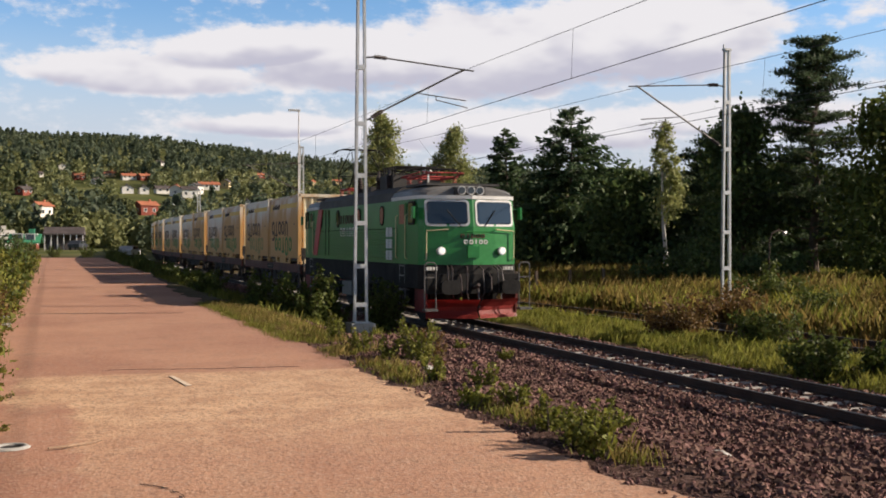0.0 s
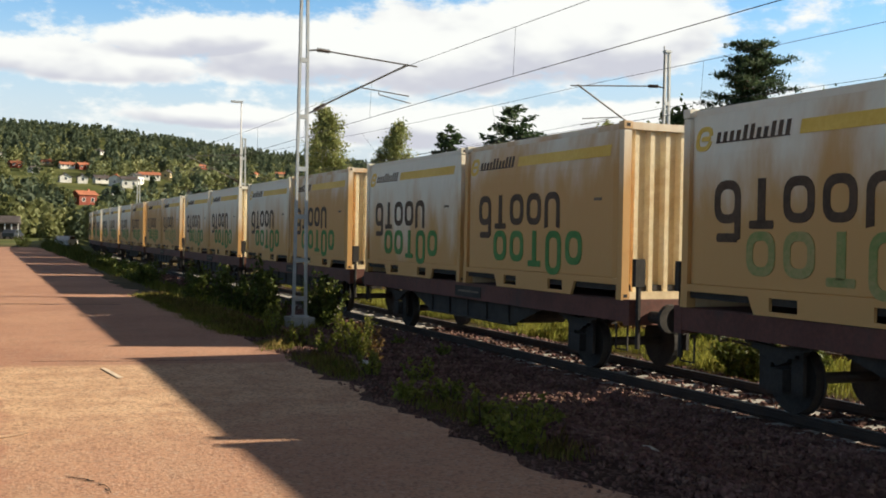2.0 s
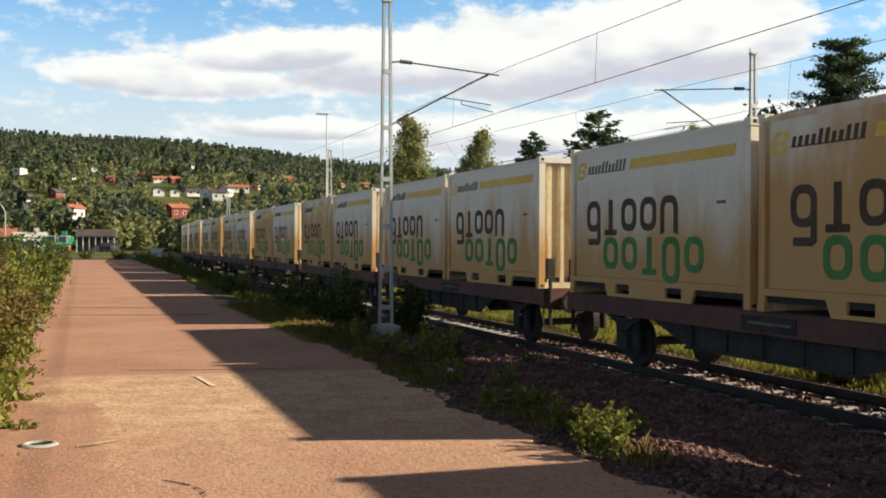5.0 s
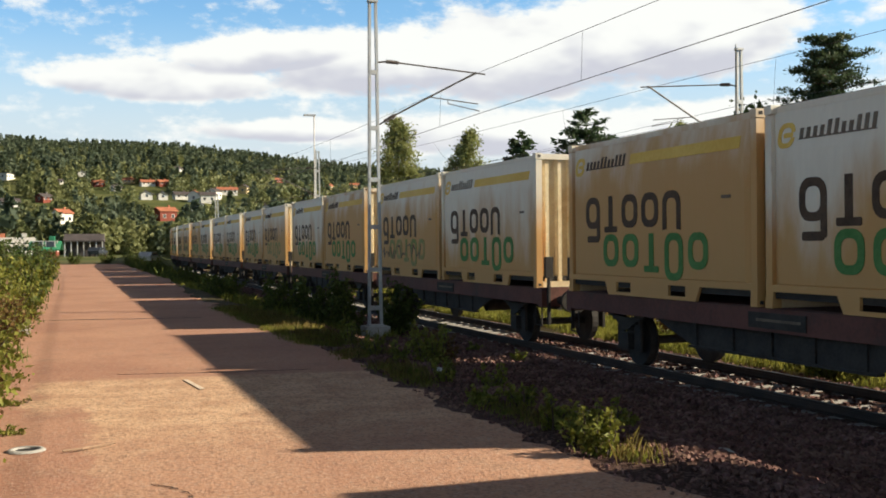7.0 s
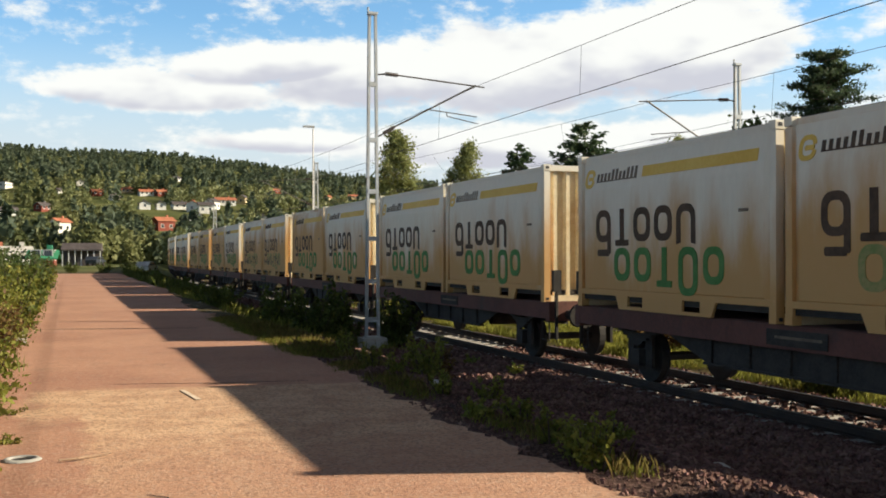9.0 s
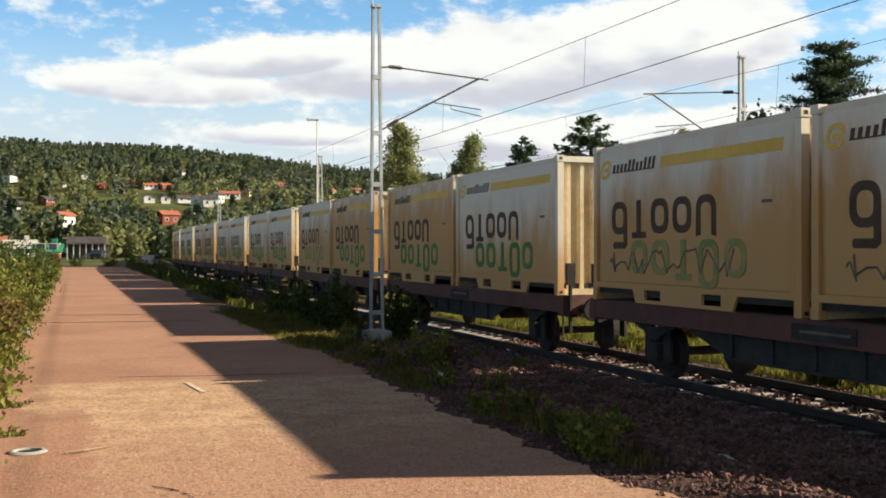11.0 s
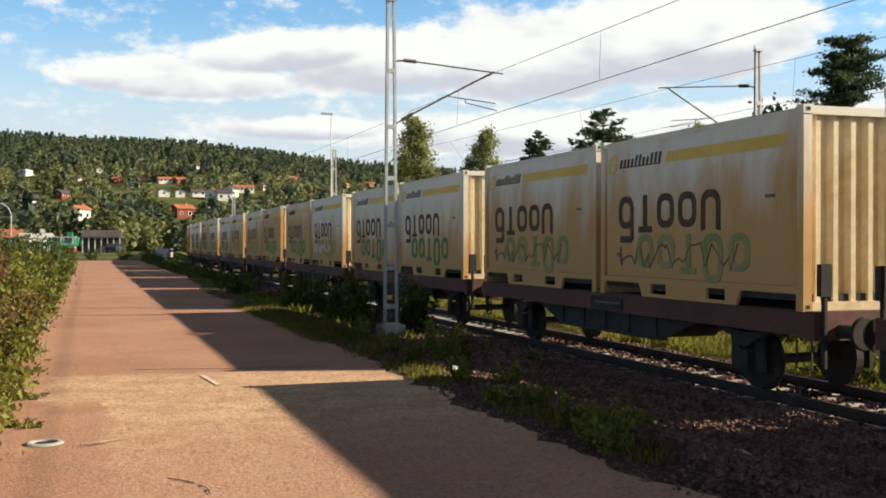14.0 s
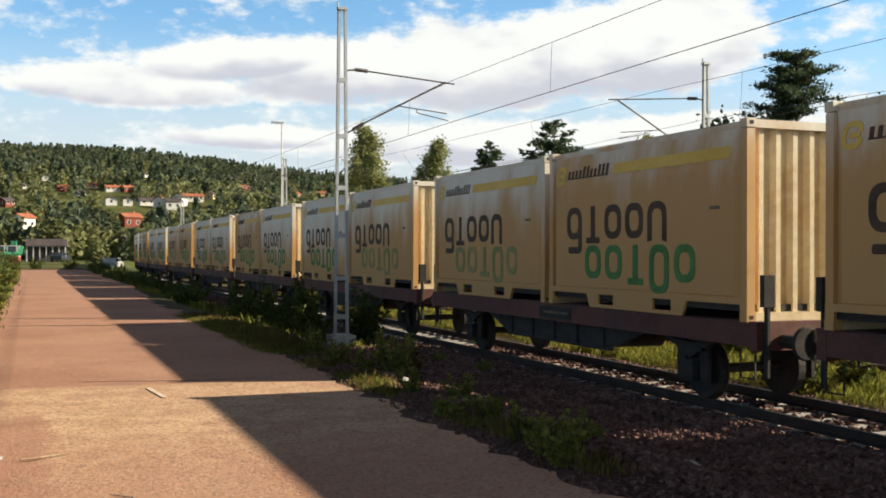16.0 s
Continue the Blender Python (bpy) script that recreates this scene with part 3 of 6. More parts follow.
        # an unreadable line of small writing: one comb of plain bars
        pts = [(along(0.72), 2.365), (along(2.23), 2.365)]
        for i in reversed(range(11)):
            tall = 0.2 if i in (4, 5, 8, 9, 10) else 0.14
            pts += [(along(0.80 + i * 0.14), 2.385), (along(0.80 + i * 0.14), 2.385 + tall), (along(0.73 + i * 0.14), 2.385 + tall), (along(0.73 + i * 0.14), 2.385)]
        prism(bm, pts, "x", x0, x1)
        part("maker_mark", lean(bm), INK if index % 2 else INKPALE, c)
        # two rows of plain rounded shapes in the operator's colours
        for row, ys, gap, mat in ((0, 1.04, 0.70, INKPALE if faded == 2 else INK), (1, 1.74, 0.72, GREENPALE if faded else GREENINK)):
            z = 1.53 - row * 0.71
            for i, kind in enumerate(("ring", "post", "ring", "ring", "arch") if row == 0 else ("ring", "ring", "post", "tall", "ring")):
                cy = along(ys + i * gap)
                bm = bmesh.new()
                w, h, t = 0.56, 0.60, 0.125
                if kind == "post":
                    prism(bm, [(cy - t * 0.6, z - h / 2), (cy + t * 0.6, z - h / 2), (cy + t * 0.6, z + h / 2), (cy - t * 0.6, z + h / 2)], "x", x0, x1)
                    prism(bm, rounded(cy, z - h / 2 - 0.02, w * 0.85, t * 0.9, 0.02, 1), "x", x0, x1)
                elif kind == "arch":
                    ring(bm, cy, z - 0.14, w, h + 0.28, t, x0, x1, lambda y, zz: zz < z - 0.27)
                elif kind == "tall":
                    ring(bm, cy, z - 0.10, w, h + 0.2, t, x0, x1)
                else:
                    ring(bm, cy, z, w, h, t, x0, x1)
                    if row == 0 and i == 0:
                        prism(bm, rounded(cy, z - h / 2 - 0.20, w * 0.8, t, 0.04, 2), "x", x0, x1)
                        prism(bm, rounded(cy + side * (w - t) / 2, z - 0.2, t, h + 0.05, 0.03, 1), "x", x0 - side * 0.001, x1 + side * 0.001)
                part("livery_shape", bm, mat, c)
        if scrawl and side < 0:
            rnd = random.Random(index)
            bm = bmesh.new()
            y, z = along(0.7), 0.72
            for i in range(34):
                y2, z2 = min(max(y - rnd.uniform(-0.05, 0.22), 0.5), 5.5), 0.75 + rnd.uniform(-0.24, 0.22)
                rod(bm, (side * (HALF + 0.004), y, z), (side * (HALF + 0.004), y2, z2), 0.016, 4)
                y, z = y2, z2
            part("spray_scrawl", bm, SCRAWL if scrawl == 1 else WHITESCRAWL, c, "scrawled spray paint strokes")
        bm = bmesh.new()
        prism(bm, rounded(along(5.4), 1.66, 0.24, 0.05, 0.005, 1), "x", x0, x1)
        part("data_bar", bm, INKPALE, c)
    return c


CONTAINER_LABELS = ["cream sheet-steel wood chip container with dark and green livery",
                    "rust-stained cream wood chip container with washed-out green livery",
                    "cream container with yellow stripe and crisp dark livery",
                    "tan stained container with faded livery and spray scrawl",
                    "pale cream container with white spray scrawl along its side",
                    "heavily rusty cream container with green and brown livery"]


def make_wheelset(parent, y):
    """Axle with two wheels, turning about its own middle."""
    axle = new("wheelset")
    axle.parent = parent
    axle.location = (0, y, 0.46)
    bm = bmesh.new()
    rod(bm, (-1.0, 0, 0), (1.0, 0, 0), 0.08, 10)
    part("axle", bm, GRIME, axle)
    for s in (-1, 1):
        bm = bmesh.new()
        a, b = s * 0.70, s * 0.83
        rod(bm, (a, 0, 0), (b, 0, 0), 0.455, 24)
        rod(bm, (a - s * 0.03, 0, 0), (a, 0, 0), 0.485, 24)
        rod(bm, (b, 0, 0), (b + s * 0.012, 0, 0), 0.36, 20, 0.30)
        rod(bm, (b, 0, 0), (b + s * 0.05, 0, 0), 0.12, 12)
        part("wheel", bm, [GRIME], axle)
    return axle


def make_wagon():
    """Two-axle flat wagon; its front end is at y = 0 and it reaches to y = 12.5."""
    w = thing("flat_wagon", Matrix(), "rusty brown two-axle container flat wagon", "wagon", "wagons of the train")
    long = 12.52
    for s in (-1, 1):
        bm = bmesh.new()
        x = s * 1.28
        z0, z1 = 0.98, 1.32
        prism(bm, [(x - 0.05, z0), (x + 0.05, z0), (x + 0.05, z0 + 0.03), (x + s * -0.03 + 0.0, z0 + 0.05), (x + s * -0.03, z1 - 0.05), (x + 0.05, z1 - 0.03), (x + 0.05, z1), (x - 0.05, z1)], "y", -0.02, long)
        part("side_sill", bm, FRAME, w)
        for y in [0.6 + 1.1 * i for i in range(11)]:
            bm = bmesh.new()
            box(bm, x - 0.02 if s < 0 else x - 0.06, x + 0.06 if s < 0 else x + 0.02, y - 0.02, y + 0.02, z0 + 0.02, z1 - 0.02)
            part("sill_web", bm, FRAME, w)
        # fish-belly plate under the sill, stiffened by ribs
        bm = bmesh.new()
        prism(bm, [(2.9, 0.99), (4.1, 0.60), (8.4, 0.60), (9.6, 0.99)], "x", s * 1.16 - 0.02, s * 1.16 + 0.02)
        prism(bm, [(4.1, 0.56), (8.4, 0.56), (8.4, 0.60), (4.1, 0.60)], "x", s * 1.16 - 0.07, s * 1.16 + 0.07)
        for y in (4.3, 5.3, 6.25, 7.2, 8.2):
            box(bm, s * 1.16 - 0.06, s * 1.16 + 0.06, y - 0.02, y + 0.02, 0.60, 0.985)
        part("belly_plate", bm, GRIME, w)
        bm = bmesh.new()
        box(bm, s * 1.345 - 0.006, s * 1.345 + 0.006, 5.3, 6.6, 1.03, 1.26)
        part("data_panel", bm, GRIME, w)
        bm = bmesh.new()
        box(bm, s * 1.355 - 0.005, s * 1.355 + 0.005, 5.4, 6.4, 1.13, 1.17)
        part("data_strip", bm, INKPALE, w)
    bm = bmesh.new()
    box(bm, -1.22, 1.22, 0.0, long, 1.24, 1.33)
    for x in (-0.45, 0.45):
        box(bm, x - 0.06, x + 0.06, 0.0, long, 0.95, 1.24)
    part("deck", bm, FRAME, w)
    for y, way in ((-0.10, -1), (long + 0.10, 1)):
        bm = bmesh.new()
        box(bm, -1.33, 1.33, y - 0.09, y + 0.09, 0.93, 1.34)
        soften(bm, 0.015)
        beam = part("headstock", bm, FRAME, w)
        for x in (-0.875, 0.875):
            bm = bmesh.new()
            rod(bm, (x, y + way * 0.08, 1.06), (x, y + way * 0.42, 1.06), 0.10, 12)
            rod(bm, (x, y + way * 0.30, 1.06), (x, y + way * 0.56, 1.06), 0.075, 12)
            rod(bm, (x, y + way * 0.55, 1.06), (x, y + way * 0.60, 1.06), 0.24, 18, 0.22)
            part("buffer", bm, GRIME, w)
        bm = bmesh.new()
        tube(bm, [(0.05, y + way * 0.08, 1.02), (0.0, y + way * 0.35, 0.95), (0.0, y + way * 0.68, 0.98)], 0.05, 6)
        tube(bm, [(0.35, y + way * 0.08, 0.98), (0.33, y + way * 0.3, 0.66), (0.2, y + way * 0.62, 0.72)], 0.025, 6)
        part("coupling", bm, GRIME, w)
        # stanchion and rung for the shunter
        bm = bmesh.new()
        rod(bm, (-1.18, y + way * 0.12, 0.55), (-1.18, y + way * 0.12, 1.95), 0.045, 6)
        box(bm, -1.27, -1.09, y + way * 0.12 - 0.05, y + way * 0.12 + 0.05, 1.55, 2.0)
        part("stanchion", bm, GRIME, w)
        bm = bmesh.new()
        tube(bm, [(-1.28, y - way * 0.35, 0.93), (-1.28, y - way * 0.35, 0.52), (-1.28, y - way * 0.02, 0.52), (-1.28, y - way * 0.02, 0.93)], 0.018, 5)
        part("step_iron", bm, GRIME, w)
    for y in (1.8, 10.72):
        make_wheelset(w, y)
        for s in (-1, 1):
            bm = bmesh.new()
            box(bm, s * 1.0 - 0.03, s * 1.0 + 0.03, y - 0.42, y - 0.20, 0.30, 0.99)
            box(bm, s * 1.0 - 0.03, s * 1.0 + 0.03, y + 0.20, y + 0.42, 0.30, 0.99)
            box(bm, s * 1.0 - 0.14, s * 1.0 + 0.14, y - 0.16, y + 0.16, 0.32, 0.62)
            part("axle_guard", bm, GRIME, w)
            bm = bmesh.new()
            for k, z in ((0.66, 0.86), (0.5, 0.80), (0.34, 0.74), (0.2, 0.68)):
                prism(bm, [(y - k, z + 0.05), (y, z - 0.02), (y + k, z + 0.05), (y + k, z + 0.09), (y, z + 0.04), (y - k, z + 0.09)], "x", s * 1.05 - 0.05, s * 1.05 + 0.05)
            part("leaf_spring", bm, GRIME, w)
    bm = bmesh.new()
    rod(bm, (-0.5, 5.1, 0.72), (0.5, 5.1, 0.72), 0.2, 14)
    part("brake_cylinder", bm, GRIME, w)
    bm = bmesh.new()
    rod(bm, (0.2, 6.9, 0.75), (0.2, 8.0, 0.75), 0.19, 14)
    part("air_tank", bm, GRIME, w)
    return w


def build_wagons():
    first = make_wagon()
    wagons = [first] + [copy_thing(first, Matrix()) for _ in range(30)]
    boxes = [make_container(0, 0, 0, 0), make_container(1, 1, 0, 1), make_container(0, 0, 0, 2), make_container(1, 1, 1, 3), make_container(0, 1, 2, 4), make_container(2, 0, 0, 5)]
    # which container stands at the front and at the rear of each wagon
    order = "51 50 50 20 15 50 02 05 25 23 50 12 20 05 33 25 51 20 02 33 20 45 51 10 05 20 51 02 50 20 05"
    loads, used = [], set()
    for w, pair in zip(wagons, order.split()):
        for spot, c in enumerate(pair):
            c = boxes[int(c)]
            if c in used:
                c = copy_thing(c, Matrix())
            used.add(c)
            loads.append((c, len(loads) // 2, 0.0 if spot == 0 else LEN + 0.20))
    return wagons, loads


WAGONS, LOADS = build_wagons()

# ---- locomotive ----
LOCOGREEN = surface("locomotive_green_paint", (0.015, 0.160, 0.034), (0.025, 0.225, 0.048), 0.8, 10, 0.38, bump=0.05, dirt=((0.02, 0.13, 0.04), 0.1))
LOCOROOF = surface("sooty_dark_roof", (0.02, 0.02, 0.02), (0.06, 0.055, 0.05), 1.5, 10, 0.7, bump=0.2)
SILVER = surface("pale_grey_paint", (0.55, 0.55, 0.53), (0.70, 0.70, 0.68), 2.0, 10, 0.5, bump=0.05)
REDPAINT = surface("plough_red_paint", (0.26, 0.022, 0.018), (0.38, 0.04, 0.03), 2.0, 10, 0.6, bump=0.1, dirt=((0.10, 0.03, 0.025), 0.25))
# plough red with the side guards' shade put into its colour, plus stains
GUARDRED = surface("shaded_guard_red_paint", (0.12, 0.016, 0.014), (0.22, 0.03, 0.024), 2.0, 10, 0.7, bump=0.1, dirt=((0.05, 0.02, 0.018), 0.4))
STRIPERED = surface("red_stripe_paint", (0.42, 0.03, 0.05), (0.5, 0.05, 0.07), 2.0, 10, 0.45, bump=0.05)
HANDRAIL = surface("pale_yellow_handrail_paint", (0.55, 0.48, 0.25), (0.68, 0.60, 0.36), 3.0, 8, 0.5, bump=0.05)
CABGLASS = glass_pane("cab_window_glass", (0.02, 0.028, 0.035), 0.03)
REDGLASS = surface("reddish_curtain_behind_glass", (0.25, 0.06, 0.05), (0.36, 0.10, 0.08), 2.0, 6, 0.3, bump=0.0)
HEADLIGHT = glow("headlamp_glass", (1.0, 0.97, 0.9), 0.25)
CABROOF = surface("grey_cab_roof_paint", (0.10, 0.10, 0.098), (0.19, 0.185, 0.18), 1.5, 10, 0.5, bump=0.1)
SKIRT = surface("dark_grey_underframe", (0.014, 0.014, 0.014), (0.034, 0.032, 0.030), 1.5, 10, 0.85, bump=0.15, gloss=0.15)


def make_loco():
    """Electric locomotive; its front face is at y = 0, the rear at y = 14.2; z is over the rail."""
    t = thing("locomotive", Matrix(), "green electric freight locomotive with dark roof and red plough", "locomotive")
    long, w = 14.45, 1.5

    def mirror(y):
        return long - y

    def nose(x):
        """How far the wedge-shaped front has swept back at x."""
        return 0.171 * abs(x) if abs(x) < 0.7 else 0.12 + 0.244 * (abs(x) - 0.7)
    # side walls and cab shells: plan outline with chamfered noses
    plan = [(-1.34, 0.276), (-0.7, 0.12), (0, 0.0), (0.7, 0.12), (1.34, 0.276), (1.45, 0.46), (w, 1.3), (w, long - 1.3), (1.45, long - 0.46), (1.34, long - 0.276), (0.7, long - 0.12), (0, long), (-0.7, long - 0.12), (-1.34, long - 0.276), (-1.45, long - 0.46), (-w, long - 1.3), (-w, 1.3), (-1.45, 0.46)]
    bm = bmesh.new()
    levels = [(1.65, 0.0), (2.70, 0.0), (3.46, 0.12)]
    rows = []
    for z, back in levels:
        row = []
        for x, y in plan:
            yy = y + back if y < 0.5 else y - back if y > long - 0.5 else y
            row.append(bm.verts.new((x * (1 if z < 3 else 0.985), yy, z)))
        rows.append(row)
    k = len(plan)
    for a, b in zip(rows, rows[1:]):
        for i in range(k):
            bm.faces.new((a[i], a[(i + 1) % k], b[(i + 1) % k], b[i]))
    bm.faces.new(rows[0][::-1])
    bm.faces.new(rows[-1])
    part("body", bm, LOCOGREEN, t)
    bm = bmesh.new()
    prism(bm, [(x * 1.004, y * 1.0004 - 0.003) for x, y in plan], "z", 0.98, 1.645)
    part("underframe", bm, SKIRT, t)
    # pale gutter band round each cab
    for cab in (0, 1):
        bm = bmesh.new()
        out = [(-w * 0.99 - 0.02, 2.7), (-w * 0.99 - 0.02, 1.2), (-1.45, 0.56), (-1.34, 0.37), (-0.7, 0.21), (0, 0.09), (0.7, 0.21), (1.34, 0.37), (1.45, 0.56), (w * 0.99 + 0.02, 1.2), (w * 0.99 + 0.02, 2.7)]
        prism(bm, [(x, y if cab == 0 else mirror(y)) for x, y in out], "z", 3.462, 3.56)
        part("gutter_band", bm, SILVER, t)
        # arched cab roof
        bm = bmesh.new()
        pts = []
        for i in range(13):
            a = math.pi * i / 12
            pts.append((1.47 * math.cos(a), 3.561 + 0.34 * math.sin(a) ** 0.7))
        front = [(x, z) for x, z in pts]
        rings = []
        for y, s, dz in ((0.36, 0.86, 0.50), (0.62, 0.95, 0.82), (1.0, 1.0, 1.0), (2.7, 1.0, 1.0)):
            rings.append([bm.verts.new((x * s, y if cab == 0 else mirror(y), 3.561 + (z - 3.561) * dz)) for x, z in front])
        for a, b in zip(rings, rings[1:]):
            for i in range(12):
                bm.faces.new((a[i], a[i + 1], b[i + 1], b[i]))
        bm.faces.new(rings[0])
        bm.faces.new(rings[-1][::-1])
        # sunlight on the dark cab roof is put into this lighter grey
        part("cab_roof", bm, CABROOF, t)
        bm = bmesh.new()
        box(bm, -1.1, 1.1, 0.75 if cab == 0 else mirror(2.6), 2.6 if cab == 0 else mirror(0.75), 3.86, 3.925)
        soften(bm, 0.02)
        part("roof_walk", bm, LOCOROOF, t)
    bm = bmesh.new()
    prism(bm, [(-1.46, 3.465), (1.46, 3.465), (1.42, 3.72), (1.05, 3.92), (-1.05, 3.92), (-1.42, 3.72)], "y", 2.705, long - 2.705)
    part("machine_roof", bm, LOCOROOF, t)
    # ribs on the lower side walls
    for s in (-1, 1):
        for i in range(11):
            z = 1.79 + i * 0.078
            bm = bmesh.new()
            prism(bm, [(s * 1.49, z - 0.006), (s * 1.525, z + 0.008), (s * 1.525, z + 0.026), (s * 1.49, z + 0.04)], "y", 2.15, 10.0)
            part("rib", bm, LOCOGREEN, t)
            bm = bmesh.new()
            prism(bm, [(s * 1.49, z - 0.006), (s * 1.525, z + 0.008), (s * 1.525, z + 0.026), (s * 1.49, z + 0.04)], "y", 10.75, 12.9)
            part("rib", bm, LOCOGREEN, t)
        bm = bmesh.new()
        box(bm, s * 1.506 - 0.008, s * 1.506 + 0.008, 2.15, 12.9, 2.645, 2.665)
        part("seam", bm, SKIRT, t)
        for y in (10.08, 10.52):
            bm = bmesh.new()
            box(bm, s * 1.506 - 0.008, s * 1.506 + 0.008, y, y + 0.06, 1.78, 3.40)
            part("seam", bm, SKIRT, t)
        for y in (3.65, 6.2, 8.85, 11.3):
            bm = bmesh.new()
            prism(bm, rounded(y, 3.06, 0.40, 0.60, 0.19, 6), "x", s * 1.502 - 0.012, s * 1.502 + 0.012)
            hole = part("porthole", bm, SKIRT, t)
            bm = bmesh.new()
            prism(bm, rounded(y, 3.06, 0.30, 0.50, 0.145, 6), "x", s * 1.504 - 0.016, s * 1.504 + 0.016)
            part("pane", bm, REDGLASS if y < 7 else CABGLASS, hole)
        # operator's plain shapes between the portholes
        for row, (z, mat) in enumerate(((3.02, INK), (2.60, MARK))):
            for i in range(5):
                bm = bmesh.new()
                y = (8.5 if s < 0 else 6.6) + (-s) * (-0.38 * i) - (-s) * 0.12 * row
                if i == (1 if row == 0 else 2):
                    prism(bm, rounded(y, z, 0.09, 0.30, 0.02, 1), "x", s * 1.5 - 0.012, s * 1.5 + 0.012)
                else:
                    ring(bm, y, z, 0.29, 0.30, 0.065, s * 1.5 - 0.012, s * 1.5 + 0.012)
                part("livery_shape", bm, mat, t)
        for i in range(2):
            for j in range(3):
                bm = bmesh.new()
                prism(bm, rounded(2.72 + i * 0.32, 1.88 + j * 0.34, 0.26, 0.28, 0.04, 2), "x", s * 1.516 - 0.014, s * 1.516 + 0.014)
                part("grey_block", bm, SILVER, t)
        bm = bmesh.new()
        prism(bm, [(10.95, 3.44), (11.60, 3.44), (12.45, 1.76), (11.80, 1.76)], "x", s * 1.518 - 0.014, s * 1.518 + 0.014)
        part("red_stripe", bm, STRIPERED, t)
        for cab in (0, 1):
            def at(y):
                return y if cab == 0 else mirror(y)
            bm = bmesh.new()
            prism(bm, rounded(at(1.68), 2.58, 0.66, 1.62, 0.06, 2), "x", s * 1.5 - 0.014, s * 1.5 + 0.014)
            door = part("cab_door", bm, LOCOGREEN, t)
            bm = bmesh.new()
            prism(bm, rounded(at(1.70), 3.06, 0.42, 0.56, 0.05, 2), "x", s * 1.5 - 0.020, s * 1.5 + 0.020)
            part("door_window", bm, REDGLASS if cab == 0 else CABGLASS, door)
            for y in (1.26, 2.10):
                bm = bmesh.new()
                tube(bm, [(s * 1.51, at(y), 1.80), (s * 1.565, at(y), 1.84), (s * 1.565, at(y), 3.0), (s * 1.51, at(y), 3.04)], 0.017, 6)
                part("door_handrail", bm, HANDRAIL, t)
            bm = bmesh.new()
            prism(bm, rounded(at(0.90), 3.08, 0.50, 0.66, 0.10, 3), "x", s * 1.49 - 0.03, s * 1.49 + 0.03)
            sash = part("side_window", bm, SKIRT, t)
            bm = bmesh.new()
            prism(bm, rounded(at(0.90), 3.08, 0.40, 0.56, 0.08, 3), "x", s * 1.495 - 0.034, s * 1.495 + 0.034)
            part("pane", bm, CABGLASS, sash)
            # steps under the door
            for z in (0.55, 0.90, 1.30, 1.58):
                bm = bmesh.new()
                box(bm, s * 1.44 - 0.09, s * 1.44 + 0.09, at(1.68) - 0.2, at(1.68) + 0.2, z, z + 0.04)
                part("step", bm, CABROOF, t)
            bm = bmesh.new()
            for q in (-0.22, 0.22):
                rod(bm, (s * 1.48, at(1.68) + q, 0.5), (s * 1.50, at(1.68) + q, 1.65), 0.018, 6)
            part("step_frame", bm, CABROOF, t)
            # mirror
            bm = bmesh.new()
            box(bm, s * 1.60 - 0.03, s * 1.60 + 0.03, at(0.45) - 0.10, at(0.45) + 0.10, 2.92, 3.25)
            rod(bm, (s * 1.44, at(0.45), 3.2), (s * 1.6, at(0.45), 3.2), 0.012, 5)
            part("mirror", bm, LOCOGREEN, t)
    # both fronts
    for cab in (0, 1):
        g = -1 if cab == 0 else 1

        def at(y):
            return y if cab == 0 else mirror(y)

        def slab(name, outline, deep, mat, parent=None, proud=0.012):
            """A plate on the sloping front: outline in x, z."""
            bm = bmesh.new()
            prism(bm, outline, "y", 0, 1)
            for v in bm.verts:
                lean = 0.12 * max(0.0, (v.co.z - 2.70) / 0.76)
                lean += nose(v.co.x)
                v.co.y = at(lean - proud if v.co.y < 0.5 else lean + deep)
            return part(name, bm, mat, parent or t)
        for s in (-1, 1):
            rim = slab("windscreen_frame", rounded(s * 0.70, 3.08, 1.22, 0.74, 0.12, 4), 0.02, SILVER, None, 0.018)
            slab("windscreen", rounded(s * 0.70, 3.08, 1.10, 0.62, 0.09, 4), 0.02, CABGLASS, rim, 0.026)
            bm = bmesh.new()
            rod(bm, (s * 0.35, at(0.03), 2.70), (s * 0.72, at(0.15), 3.16), 0.012, 5)
            part("wiper", bm, SKIRT, t)
            bm = bmesh.new()
            rod(bm, (s * 0.90, at(0.22), 2.03), (s * 0.90, at(0.06), 2.03), 0.115, 18)
            lamp = part("headlamp", bm, SILVER, t)
            bm = bmesh.new()
            rod(bm, (s * 0.90, at(0.06), 2.03), (s * 0.90, at(0.048), 2.03), 0.095, 18, 0.08)
            part("lens", bm, HEADLIGHT if cab == 0 else CABGLASS, lamp)
            # handrail round the corner
            bm = bmesh.new()
            tube(bm, [(s * 1.30, at(0.26), 1.78), (s * 1.30, at(0.18), 1.82), (s * 1.30, at(0.18), 2.58), (s * 0.72, at(0.04), 2.62), (s * 0.72, at(0.13), 2.62)], 0.018, 6)
            part("front_handrail", bm, HANDRAIL, t)
            # shunter's step and loop
            bm = bmesh.new()
            x = s * 1.38
            tube(bm, [(x - 0.16, at(-0.35), 0.45), (x - 0.16, at(-0.35), 1.66), (x - 0.10, at(-0.35), 1.72), (x + 0.10, at(-0.35), 1.72), (x + 0.16, at(-0.35), 1.66), (x + 0.16, at(-0.35), 0.45)], 0.02, 6)
            rod(bm, (x - 0.16, at(-0.35), 1.32), (x + 0.16, at(-0.35), 1.32), 0.016, 6)
            rod(bm, (x, at(-0.35), 1.30), (x, at(0.1), 1.30), 0.02, 6)
